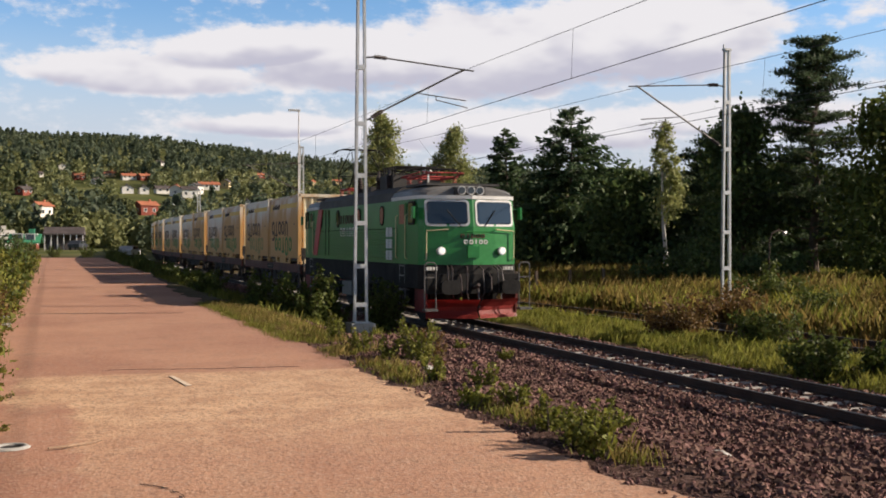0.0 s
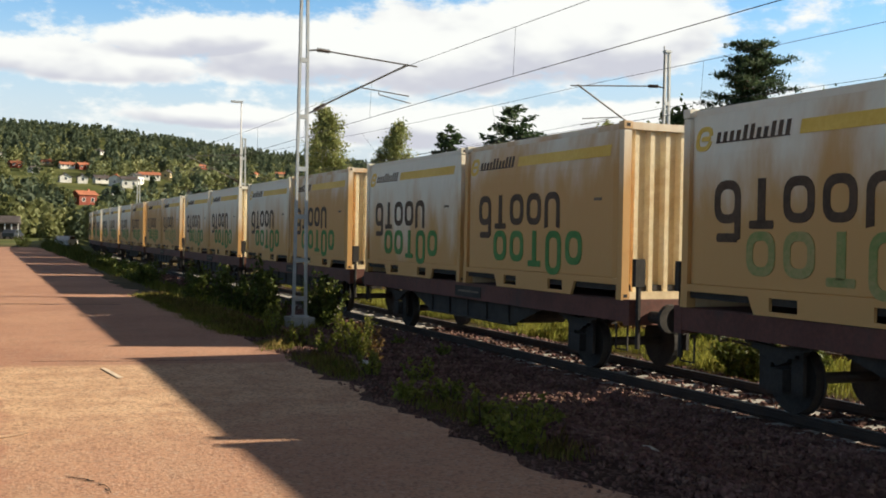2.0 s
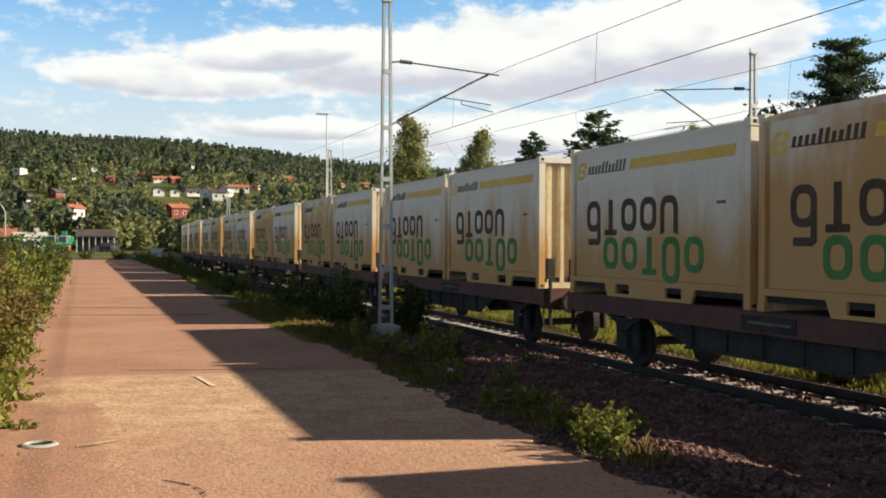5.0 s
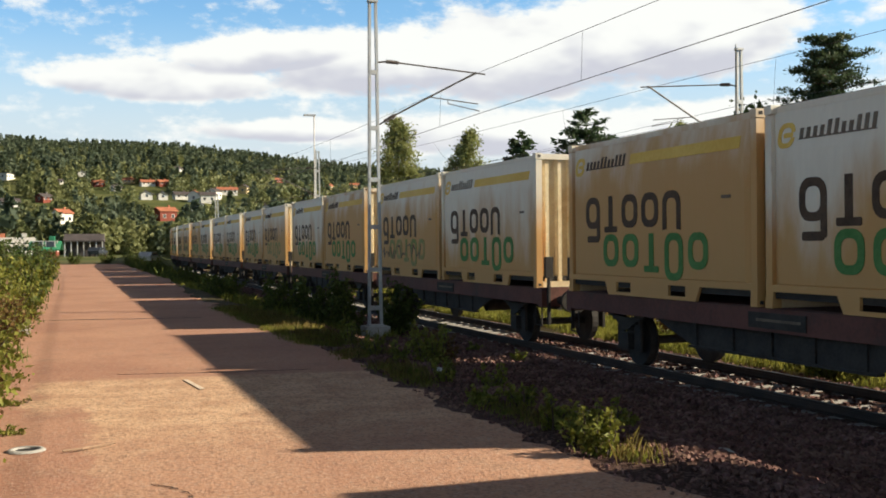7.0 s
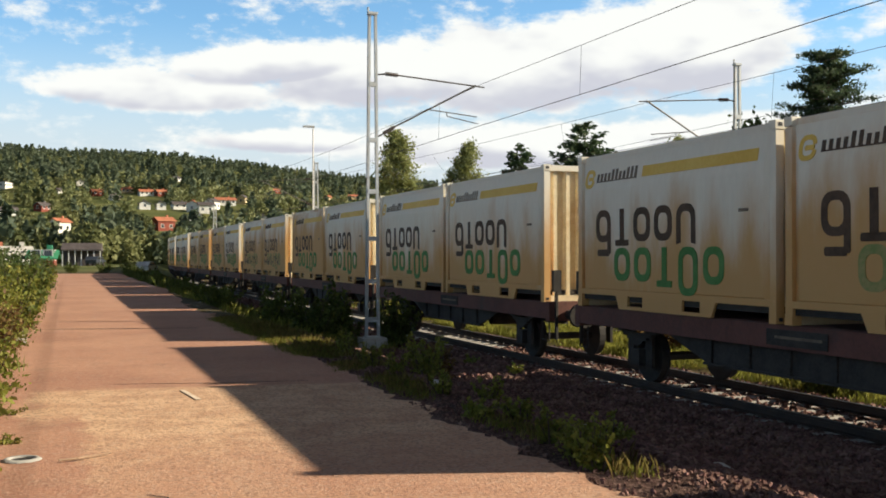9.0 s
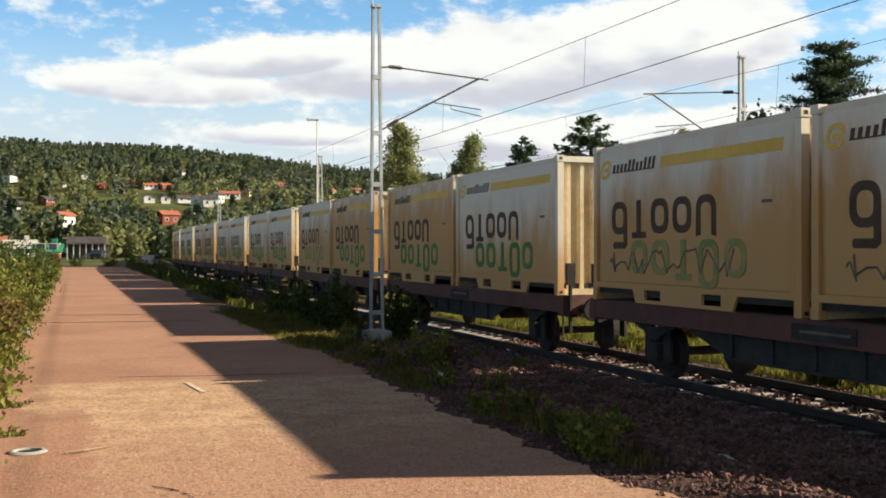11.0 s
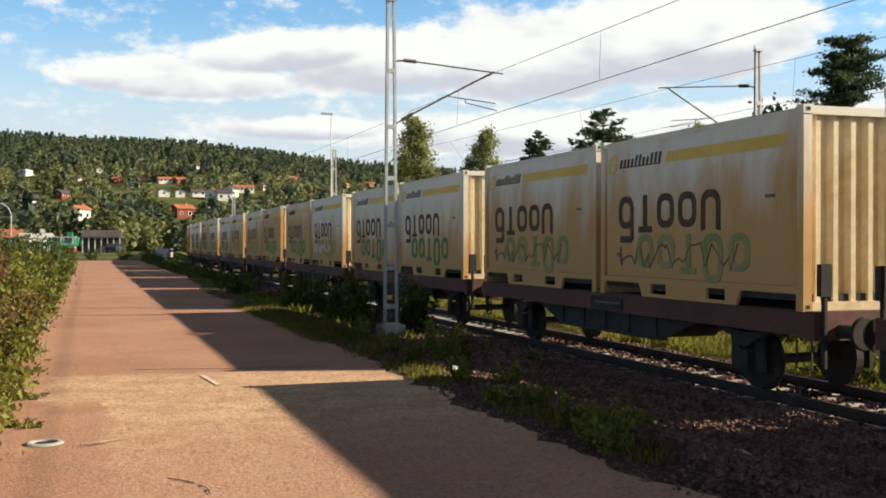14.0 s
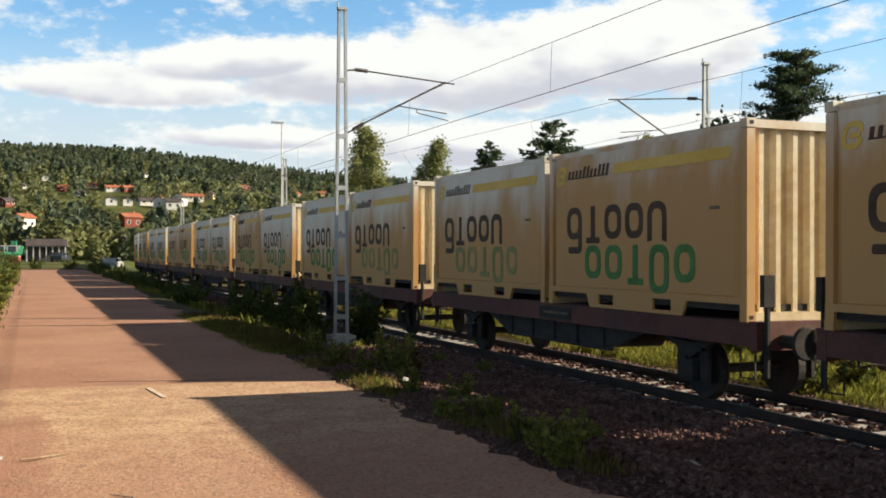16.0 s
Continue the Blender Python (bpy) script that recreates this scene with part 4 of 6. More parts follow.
            part("step_loop", bm, ARMSTEEL, t)
            bm = bmesh.new()
            box(bm, x - 0.18, x + 0.18, at(-0.35) - 0.13, at(-0.35) + 0.13, 0.42, 0.48)
            part("foot_board", bm, ARMSTEEL, t)
            # buffers
            bm = bmesh.new()
            rod(bm, (s * 0.875, at(0.0), 1.06), (s * 0.875, at(-0.36), 1.06), 0.14, 14)
            rod(bm, (s * 0.875, at(-0.3), 1.06), (s * 0.875, at(-0.56), 1.06), 0.10, 12)
            prism(bm, rounded(s * 0.875, 1.06, 0.54, 0.38, 0.13, 4), "y", min(at(-0.57), at(-0.62)), max(at(-0.57), at(-0.62)))
            part("buffer", bm, SKIRT, t)
            bm = bmesh.new()
            tube(bm, [(s * 0.42, at(0.0), 1.45), (s * 0.45, at(-0.22), 1.30), (s * 0.44, at(-0.26), 0.95), (s * 0.40, at(-0.12), 0.80)], 0.028, 6)
            part("brake_hose", bm, BLACKSTEEL, t)
            for x0, drop in ((0.18, 0.62), (0.62, 0.70), (0.74, 0.95)):
                bm = bmesh.new()
                tube(bm, [(s * x0, at(0.05), 1.62), (s * (x0 + 0.05), at(-0.14), 1.52), (s * (x0 + 0.08), at(-0.20), drop + 0.25), (s * (x0 - 0.02), at(-0.1), drop)], 0.022, 6)
                part("air_hose", bm, BLACKSTEEL, t)
            for i in range(4):
                bm = bmesh.new()
                box(bm, s * 1.12 - 0.17 + i * 0.09, s * 1.12 - 0.11 + i * 0.09, min(at(0.185), at(0.24)), max(at(0.185), at(0.24)), 1.50, 1.59)
                part("number_bar", bm, MARK, t)
        # top lamps
        bm = bmesh.new()
        box(bm, -0.44, 0.44, min(at(0.20), at(0.50)), max(at(0.20), at(0.50)), 3.57, 3.80)
        soften(bm, 0.05, 2)
        part("lamp_housing", bm, LOCOROOF, t)
        for x in (-0.27, 0.0, 0.27):
            bm = bmesh.new()
            rod(bm, (x, at(0.30), 3.70), (x, at(0.16), 3.70), 0.12, 16)
            lamp = part("top_lamp", bm, SILVER, t)
            bm = bmesh.new()
            rod(bm, (x, at(0.16), 3.70), (x, at(0.15), 3.70), 0.10, 16, 0.09)
            part("lens", bm, CABGLASS, lamp)
        for row, (z, mat) in enumerate(((2.44, INK), (2.28, MARK))):
            for i in range(5):
                x = -0.30 + 0.15 * i + 0.09 * row
                bm = bmesh.new()
                if i == 1 + row:
                    prism(bm, rounded(x, z, 0.04, 0.12, 0.01, 1), "y", min(at(nose(x) - 0.01), at(nose(x) + 0.02)), max(at(nose(x) - 0.01), at(nose(x) + 0.02)))
                else:
                    ring(bm, x, z, 0.12, 0.12, 0.03, min(at(nose(x) - 0.02), at(nose(x) + 0.02)), max(at(nose(x) - 0.02), at(nose(x) + 0.02)), None, "y")
                part("livery_shape", bm, mat, t)
        bm = bmesh.new()
        box(bm, -0.17, 0.17, min(at(-0.04), at(0.05)), max(at(-0.04), at(0.05)), 1.84, 2.16)
        soften(bm, 0.02)
        part("socket_cover", bm, LOCOGREEN, t)
        bm = bmesh.new()
        tube(bm, [(-0.25, at(-0.06), 2.56), (0.5, at(-0.06), 2.56)], 0.02, 6)
        part("grab_rail", bm, LOCOGREEN, t)
        bm = bmesh.new()
        box(bm, -1.36, 1.36, min(at(-0.06), at(0.08)), max(at(-0.06), at(0.08)), 0.86, 1.40)
        soften(bm, 0.02)
        part("headstock", bm, SKIRT, t)
        bm = bmesh.new()
        tube(bm, [(0, at(0.0), 1.02), (0, at(-0.3), 1.03), (0, at(-0.42), 1.12)], 0.05, 8)
        tube(bm, [(0, at(-0.35), 1.0), (0, at(-0.42), 0.72), (0.03, at(-0.34), 0.5)], 0.045, 6)
        part("draw_hook", bm, BLACKSTEEL, t)
        # curved plough blades meeting in the middle
        for s in (-1, 1):
            bm = bmesh.new()
            grid = []
            for i in range(6):
                f = i / 5
                row = []
                for j in range(6):
                    q = j / 5
                    z = 0.20 + 0.52 * q
                    y = -0.50 + 0.55 * f + 0.22 * math.sin(math.pi * q) * (1 - 0.4 * f) - 0.12 * q
                    row.append(bm.verts.new((s * (0.02 + 1.33 * f), at(y), z)))
                grid.append(row)
            for a, b in zip(grid, grid[1:]):
                for j in range(5):
                    bm.faces.new((a[j], b[j], b[j + 1], a[j + 1]))
            bmesh.ops.solidify(bm, geom=bm.faces[:], thickness=0.03)
            part("plough_blade", bm, REDPAINT, t, "curved red snow plough blade")
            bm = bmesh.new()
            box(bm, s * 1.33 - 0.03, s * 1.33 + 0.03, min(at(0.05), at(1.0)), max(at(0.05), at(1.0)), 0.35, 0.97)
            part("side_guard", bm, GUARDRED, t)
    # bogies
    for c in (3.2, 11.0):
        for s in (-1, 1):
            bm = bmesh.new()
            prism(bm, [(c - 2.1, 0.62), (c - 1.7, 0.42), (c - 0.9, 0.42), (c - 0.6, 0.60), (c + 0.6, 0.60), (c + 0.9, 0.42), (c + 1.7, 0.42), (c + 2.1, 0.62), (c + 2.1, 0.88), (c - 2.1, 0.88)], "x", s * 1.12 - 0.06, s * 1.12 + 0.06)
            part("bogie_frame", bm, SKIRT, t)
            for q in (-1.35, 1.35):
                bm = bmesh.new()
                rod(bm, (s * 1.14, c + q, 0.65), (s * 1.28, c + q, 0.65), 0.16, 14)
                part("axle_box", bm, SKIRT, t)
            for q in (-0.45, 0.45):
                bm = bmesh.new()
                rod(bm, (s * 1.22, c + q, 0.55), (s * 1.22, c + q, 0.95), 0.10, 10)
                part("spring", bm, BLACKSTEEL, t)
    bm = bmesh.new()
    box(bm, -1.25, 1.25, 5.7, 8.5, 0.35, 0.97)
    soften(bm, 0.05)
    part("transformer_tank", bm, SKIRT, t)
    for s in (-1, 1):
        bm = bmesh.new()
        box(bm, s * 1.36 - 0.1, s * 1.36 + 0.1, 7.2, 8.4, 0.48, 0.95)
        part("equipment_box", bm, CABROOF, t)
    wheels = []
    for y in (1.85, 4.55, 9.65, 12.35):
        axle = new("wheelset")
        axle.parent = t
        axle.location = (0, y, 0.65)
        for s in (-1, 1):
            bm = bmesh.new()
            rod(bm, (s * 0.70, 0, 0), (s * 0.83, 0, 0), 0.645, 28)
            rod(bm, (s * 0.67, 0, 0), (s * 0.70, 0, 0), 0.675, 28)
            rod(bm, (s * 0.83, 0, 0), (s * 0.86, 0, 0), 0.18, 14)
            part("wheel", bm, GRIME, axle)
        wheels.append(axle)
    # roof gear
    def pantograph(c, up):
        red = REDPAINT
        p = new("pantograph")
        p.parent = t
        for x in (-0.55, 0.55):
            for y in (c - 0.5, c + 0.5):
                bm = bmesh.new()
                for i in range(4):
                    rod(bm, (x, y, 3.92 + i * 0.07), (x, y, 3.96 + i * 0.07), 0.085, 10, 0.06)
                part("insulator", bm, REDGLASS, p)
        bm = bmesh.new()
        for x in (-0.55, 0.55):
            rod(bm, (x, c - 0.75, 4.22), (x, c + 0.75, 4.22), 0.035, 6)
        for y in (c - 0.6, c + 0.6):
            rod(bm, (-0.6, y, 4.22), (0.6, y, 4.22), 0.035, 6)
        part("base_frame", bm, red, p)
        knee, top = (4.78, 5.62) if up else (4.30, 4.40)
        out = 1.15 if up else 1.35
        bars = []
        for s in (-1, 1):
            for x in (-0.55, 0.55):
                bars.append(((x, c + s * 0.55, 4.24), (x * 0.95, c + s * out, knee), 0.026))
                bars.append(((x * 0.95, c + s * out, knee), (x * 0.62, c + s * 0.16, top), 0.018))
            bars.append(((-0.52, c + s * out, knee), (0.52, c + s * out, knee), 0.02))
            bars.append(((-0.52, c + s * out, knee), (0.34, c + s * 0.16, top), 0.011))
        for p0, p1, r in bars:
            bm = bmesh.new()
            rod(bm, p0, p1, r, 6)
            part("arm", bm, SKIRT if up else red, p)
        for s in (-1, 1):
            bm = bmesh.new()
            z = top + 0.10
            tube(bm, [(-0.98, c + s * 0.17, z - 0.2), (-0.86, c + s * 0.17, z - 0.06), (-0.6, c + s * 0.17, z), (0.6, c + s * 0.17, z), (0.86, c + s * 0.17, z - 0.06), (0.98, c + s * 0.17, z - 0.2)], 0.022, 6)
            part("contact_strip", bm, SKIRT, p)
        bm = bmesh.new()
        for x in (-0.35, 0.35):
            rod(bm, (x, c - 0.17, top + 0.06), (x, c + 0.17, top + 0.06), 0.018, 6)
        part("head_frame", bm, SKIRT, p)
    pantograph(3.4, False)
    pantograph(11.4, True)
    for i, y in enumerate((5.0, 5.6, 6.3, 7.2, 8.3, 9.2)):
        x = (-0.85, 0.5, -0.8, 0.7, -0.85, 0.3)[i]
        bm = bmesh.new()
        # one turned body: ribbed sheds on a core
        prof = [(0.05, 3.86)]
        for j in range(7):
            prof += [(0.11, 3.862 + j * 0.08), (0.08, 3.905 + j * 0.08), (0.05, 3.915 + j * 0.08)]
        prof.append((0.05, 4.58))
        rings = [[bm.verts.new((x + r * math.cos(math.pi * q / 5), y + r * math.sin(math.pi * q / 5), z)) for q in range(10)] for r, z in prof]
        for lo, hi in zip(rings, rings[1:]):
            for q in range(10):
                bm.faces.new((lo[q], lo[(q + 1) % 10], hi[(q + 1) % 10], hi[q]))
        bm.faces.new(rings[0][::-1])
        bm.faces.new(rings[-1])
        part("roof_insulator", bm, BLACKSTEEL, t)
    bm = bmesh.new()
    tube(bm, [(0, 4.2, 4.28), (-0.85, 5.0, 4.58), (0.5, 5.6, 4.58), (-0.8, 6.3, 4.58), (0.7, 7.2, 4.58), (-0.85, 8.3, 4.58), (0.3, 9.2, 4.58), (0.2, 10.6, 4.28)], 0.02, 6)
    part("roof_bus_bar", bm, SKIRT, t)
    bm = bmesh.new()
    box(bm, -0.80, 0.80, 4.75, 6.15, 3.925, 4.40)
    soften(bm, 0.04)
    part("roof_box", bm, LOCOROOF, t)
    bm = bmesh.new()
    box(bm, -0.7, 0.7, 7.5, 8.9, 3.925, 4.14)
    soften(bm, 0.03)
    part("roof_box", bm, LOCOROOF, t)
    for i in range(6):
        bm = bmesh.new()
        y = 4.85 + i * 0.24
        tube(bm, [(-0.7, y, 4.38), (-0.7, y, 4.66), (0.7, y, 4.66), (0.7, y, 4.38)], 0.03, 6)
        part("roof_pipe", bm, SKIRT, t)
    bm = bmesh.new()
    tube(bm, [(-0.5, 2.3, 3.9), (-0.5, 2.3, 4.3), (-0.45, 2.2, 4.36)], 0.03, 6)
    part("horn", bm, SILVER, t)
    return t, wheels


LOCO, LOCO_WHEELS = make_loco()
WHEELS = [o for w in WAGONS for o in w.children if o.name.startswith("wheelset")]


# ---- plants ----
PINE = leaf("pine_needles", (0.034, 0.056, 0.029), (0.082, 0.115, 0.055), 0.4)
SPRUCE = leaf("spruce_needles", (0.034, 0.062, 0.027), (0.080, 0.120, 0.052), 0.4)
BIRCH = leaf("birch_leaves", (0.21, 0.235, 0.080), (0.34, 0.355, 0.140), 0.5)
BUSHLEAF = leaf("shrub_leaves", (0.055, 0.080, 0.016), (0.130, 0.150, 0.034), 0.8)
DEEPLEAF = leaf("dark_broad_leaves", (0.046, 0.076, 0.025), (0.110, 0.150, 0.048), 0.4)
WEED = leaf("yellow_green_weeds", (0.13, 0.15, 0.022), (0.27, 0.26, 0.055), 1.2)
STRAW = leaf("straw_grass", (0.15, 0.115, 0.03), (0.27, 0.21, 0.07), 0.8)
RUSTLEAF = leaf("rusty_weed_leaves", (0.11, 0.06, 0.022), (0.20, 0.13, 0.045), 0.8)
# distance haze is put into the hill foliage as paler, greyer tones
HILLFIR = leaf("hazed_hill_spruce_needles", (0.066, 0.094, 0.060), (0.150, 0.175, 0.102), 0.07, 0.10)
HILLLEAF = leaf("hazed_hill_broadleaf_foliage", (0.112, 0.136, 0.054), (0.285, 0.290, 0.128), 0.07, 0.10)
BARK = surface("grey_brown_bark", (0.05, 0.035, 0.025), (0.13, 0.095, 0.07), 2.0, 10, 0.9, bump=0.6)
BIRCHBARK = surface("birch_bark", (0.30, 0.29, 0.27), (0.55, 0.53, 0.50), 2.0, 6, 0.8, bump=0.2, dirt=((0.05, 0.045, 0.04), 0.2))


def leaf_mesh(name, centres, sizes, material, parent=None, rng=None, droop=0.0, along=None, narrow=0.55):
    """Many small folded leaves or needle tufts, one at each centre. along: a way for each that it points in."""
    rng = rng or np.random.default_rng(1)
    c = np.asarray(centres, float)
    k = len(c)
    s = np.broadcast_to(np.asarray(sizes, float), (k,))[:, None] * rng.uniform(0.6, 1.4, (k, 1))
    a = rng.normal(size=(k, 3))
    if along is not None:
        a = a * 0.45 + np.asarray(along)
    a[:, 2] -= droop
    a /= np.linalg.norm(a, axis=1)[:, None] + 1e-9
    b = np.cross(a, rng.normal(size=(k, 3)))
    b /= np.linalg.norm(b, axis=1)[:, None] + 1e-9
    n = np.cross(a, b)
    v = np.stack([c - a * s, c + b * s * narrow + n * s * 0.18, c + a * s, c - b * s * narrow + n * s * 0.18], 1).reshape(-1, 3)
    data = bpy.data.meshes.new(name)
    data.vertices.add(4 * k)
    data.vertices.foreach_set("co", v.ravel())
    data.loops.add(4 * k)
    data.loops.foreach_set("vertex_index", np.arange(4 * k))
    data.polygons.add(k)
    data.polygons.foreach_set("loop_start", np.arange(0, 4 * k, 4))
    data.materials.append(material)
    data.update(calc_edges=True)
    ob = new(name, data)
    ob.parent = parent
    return ob


def limb(bm, a, b, r0, r1, seg=6, bends=3, rng=None, wander=0.06):
    a, b = Vector(a), Vector(b)
    pts = [a.lerp(b, i / bends) for i in range(bends + 1)]
    d = (b - a).length
    for p in pts[1:-1]:
        p += Vector((rng.normal(), rng.normal(), rng.normal() * 0.4)) * d * wander
    for i in range(bends):
        rod(bm, pts[i], pts[i + 1], r0 + (r1 - r0) * i / bends, seg, r0 + (r1 - r0) * (i + 1) / bends)
    return pts


def spruce_tree(x, y, z, h, r, seed, material, label, bare=0.12, tuft=0.34, per=26):
    """Conifer: whorls of drooping boughs, each set with needle tufts."""
    rng = np.random.default_rng(seed)
    t = thing("conifer_tree", pose(x, y, z), label, "tree", "trees behind the railway")
    bm = bmesh.new()
    limb(bm, (0, 0, -0.3), (0, 0, h * 0.97), 0.018 * h, 0.02, 8, 5, rng, 0.006)
    cs, ways, ss = [], [], []
    zz = h * bare
    while zz < h * 0.985:
        f = (zz - h * bare) / (h * (1 - bare))
        reach = r * (1 - f) ** 0.80 * rng.uniform(0.75, 1.2) + 0.15
        for _ in range(int(rng.integers(8, 12))):
            a = rng.uniform(0, 2 * np.pi)
            ln = reach * rng.uniform(0.55, 1.15)
            way = np.array([np.cos(a), np.sin(a), -0.18 + 0.45 * f])
            if ln > 0.8:
                rod(bm, (0, 0, zz), (way * ln * 0.9 + [0, 0, zz]).tolist(), 0.03, 4, 0.008)
            k = max(4, int(per * ln / r))
            u = rng.uniform(0.15, 1.05, k) ** 0.7
            p = way[None] * (u * ln)[:, None] + np.array([0, 0, zz])
            p += rng.normal(size=(k, 3)) * np.array([0.16, 0.16, 0.10]) * (0.5 + ln * 0.25)
            cs.append(p)
            ways.append(np.repeat((way * 1.0)[None], k, 0))
            ss.append(np.full(k, tuft * (0.75 + 0.35 * (1 - f))))
        zz += h * 0.028 * rng.uniform(0.8, 1.3)
    part("trunk", bm, BARK, t)
    leaf_mesh("crown", np.concatenate(cs), np.concatenate(ss), material, t, rng, 0.25, np.concatenate(ways), 0.42)
    return t


def pine_tree(x, y, z, h, seed, label, spread=3.4):
    """Scots pine: tall bare-ish trunk, uneven flat pads of needles on crooked limbs."""
    rng = np.random.default_rng(seed)
    t = thing("pine_tree", pose(x, y, z), label, "tree", "trees behind the railway")
    bm = bmesh.new()
    limb(bm, (0, 0, -0.3), (0.3, 0.2, h * 0.97), 0.30, 0.05, 9, 6, rng, 0.012)
    cs, ways = [], []
    f = 0.16
    while f < 1.03:
        # a storey of limbs, with a gap of air above it
        girth = 0.34 + 0.66 * step(1.0, 0.90, f) + 0.38 * step(0.78, 0.50, f)
        storey = girth * spread * 0.70 * rng.uniform(0.78, 1.12)
        for _ in range(int(rng.integers(5, 8))):
            a = rng.uniform(0, 2 * np.pi)
            wide = storey * rng.uniform(0.5, 1.12)
            lift = rng.uniform(-0.1, 0.35)
            tip = np.array([np.cos(a) * wide, np.sin(a) * wide, h * f + lift])
            limb(bm, (0.2 * f, 0.15 * f, h * f - 0.35), tip.tolist(), 0.06, 0.015, 5, 3, rng, 0.05)
            for u in np.arange(0.3, 1.06, 0.17):
                mid = np.array([tip[0] * u, tip[1] * u, tip[2] - 0.3 * (1 - u)]) + rng.normal(size=3) * [0.16, 0.16, 0.07]
                k = 52
                p = mid + rng.normal(size=(k, 3)) * np.array([0.25, 0.25, 0.085])
                cs.append(p)
                w = p - mid
                w[:, 2] += 0.25
                ways.append(w * 1.6)
        f += rng.uniform(0.030, 0.050)
    part("trunk", bm, BARK, t)
    leaf_mesh("crown", np.concatenate(cs), 0.115, PINE, t, rng, 0.0, np.concatenate(ways), 0.35)
    return t


def broad_tree(x, y, z, h, r, seed, material, bark, label, name="birch_tree", low=0.25, size=0.16, count=7000, lumps=26, tall=1.0):
    """Broadleaf: forked limbs that carry uneven clouds of leaves with gaps between."""
    rng = np.random.default_rng(seed)
    t = thing(name, pose(x, y, z), label, "tree", "trees behind the railway")
    bm = bmesh.new()
    limb(bm, (0, 0, -0.3), (rng.normal() * 0.2, rng.normal() * 0.2, h * 0.9), 0.016 * h, 0.03, 8, 5, rng, 0.015)
    cs = []
    for i in range(lumps):
        f = low + (1 - low) * (i + rng.uniform(0, 1)) / lumps
        g = (f - low) / (1 - low)
        wide = r * (math.sin(math.pi * min(1, 0.12 + g * 0.86)) ** 0.7) * rng.uniform(0.25, 1.0)
        a = rng.uniform(0, 2 * np.pi)
        mid = np.array([np.cos(a) * wide, np.sin(a) * wide, h * f * 0.97])
        limb(bm, (0, 0, h * f * 0.82), mid.tolist(), 0.035, 0.01, 4, 3, rng, 0.05)
        k = int(count / lumps * rng.uniform(0.6, 1.4))
        spread = r * rng.uniform(0.16, 0.34) * (1.2 - 0.6 * g)
        cs.append(mid + rng.normal(size=(k, 3)) * np.array([spread, spread, spread * 0.85 * tall]))
    part("trunk", bm, bark, t)
    leaf_mesh("crown", np.concatenate(cs), size, material, t, rng, 0.3)
    return t


def place(px, dist):
    """Ground place in the way of a bearing, in degrees right of the railway, at a distance."""
    x, y = dist * math.sin(radians(px)), dist * math.cos(radians(px))
    return x, y, ground_z(x, y)


def build_trees():
    def top(el, d, z):
        return 1.75 + d * math.tan(radians(el)) - z
    # bearing, distance, elevation of the tip
    x, y, z = place(39.8, 62)
    pine_tree(x, y, z, top(9.75, 62, z), 11, "tall dark Scots pine with uneven layered crown", 3.9)
    x, y, z = place(27.3, 80)
    spruce_tree(x, y, z, top(7.3, 80, z), 6.2, 12, SPRUCE, "broad dark spruce with ragged pointed top", 0.1, 0.24, 100)
    x, y, z = place(23.8, 95)
    spruce_tree(x, y, z, top(6.3, 95, z), 3.8, 13, SPRUCE, "slim dark spruce behind the railway", 0.1, 0.27, 60)
    x, y, z = place(20.9, 105)
    broad_tree(x, y, z, top(6.2, 105, z), 1.9, 14, BIRCH, BIRCHBARK, "slender pale green birch behind the railway", size=0.13, count=13000, lumps=40, tall=1.5)
    x, y, z = place(17.1, 95)
    broad_tree(x, y, z, top(6.8, 95, z), 2.1, 15, BIRCH, BIRCHBARK, "yellow-green birch with narrow dense crown", size=0.13, count=18000, low=0.15, lumps=44, tall=1.5)
    x, y, z = place(32.3, 66)
    broad_tree(x, y, z, top(6.4, 66, z), 1.15, 16, BIRCH, BIRCHBARK, "thin birch with airy crown behind the mast", size=0.11, count=3400, lumps=30, low=0.4)
    x, y, z = place(36.2, 62)
    broad_tree(x, y, z, top(6.7, 62, z), 2.6, 17, DEEPLEAF, BARK, "dark broadleaf tree beside the pine", "broadleaf_tree", size=0.17, count=9000)
    x, y, z = place(35.0, 70)
    pine_tree(x, y, z, top(5.4, 70, z), 18, "dark pine half hidden by other trees", 3.4)
    x, y, z = place(43.8, 55)
    broad_tree(x, y, z, top(7.2, 55, z), 3.4, 19, BUSHLEAF, BARK, "grey-green broadleaf tree by the meadow", "broadleaf_tree", size=0.16, count=9000, low=0.12)
    x, y, z = place(46.8, 60)
    broad_tree(x, y, z, top(8.0, 60, z), 3.6, 20, DEEPLEAF, BARK, "dark broadleaf tree at the end of the wood", "broadleaf_tree", size=0.17, count=8000, low=0.12)
    # lower dark wood behind
    rng = random.Random(7)
    for i, az in enumerate((25.6, 27.6, 29.4, 30.6, 31.8, 33.6, 34.6, 37.2, 38.8, 41.4, 42.6, 45.2, 48.0, 50.0)):
        d = rng.uniform(72, 96)
        x, y, z = place(az, d)
        h = top(rng.uniform(2.8, 4.4), d, z)
        if i % 3 == 1:
            spruce_tree(x, y, z, h, 2.6, 40 + i, SPRUCE, "young dark spruce at the edge of the wood", 0.06, 0.34, 22)
        else:
            broad_tree(x, y, z, h, 3.3, 40 + i, DEEPLEAF, BARK, "dark broadleaf tree at the edge of the wood", "broadleaf_tree", low=0.06, size=0.24, count=4500, lumps=22)


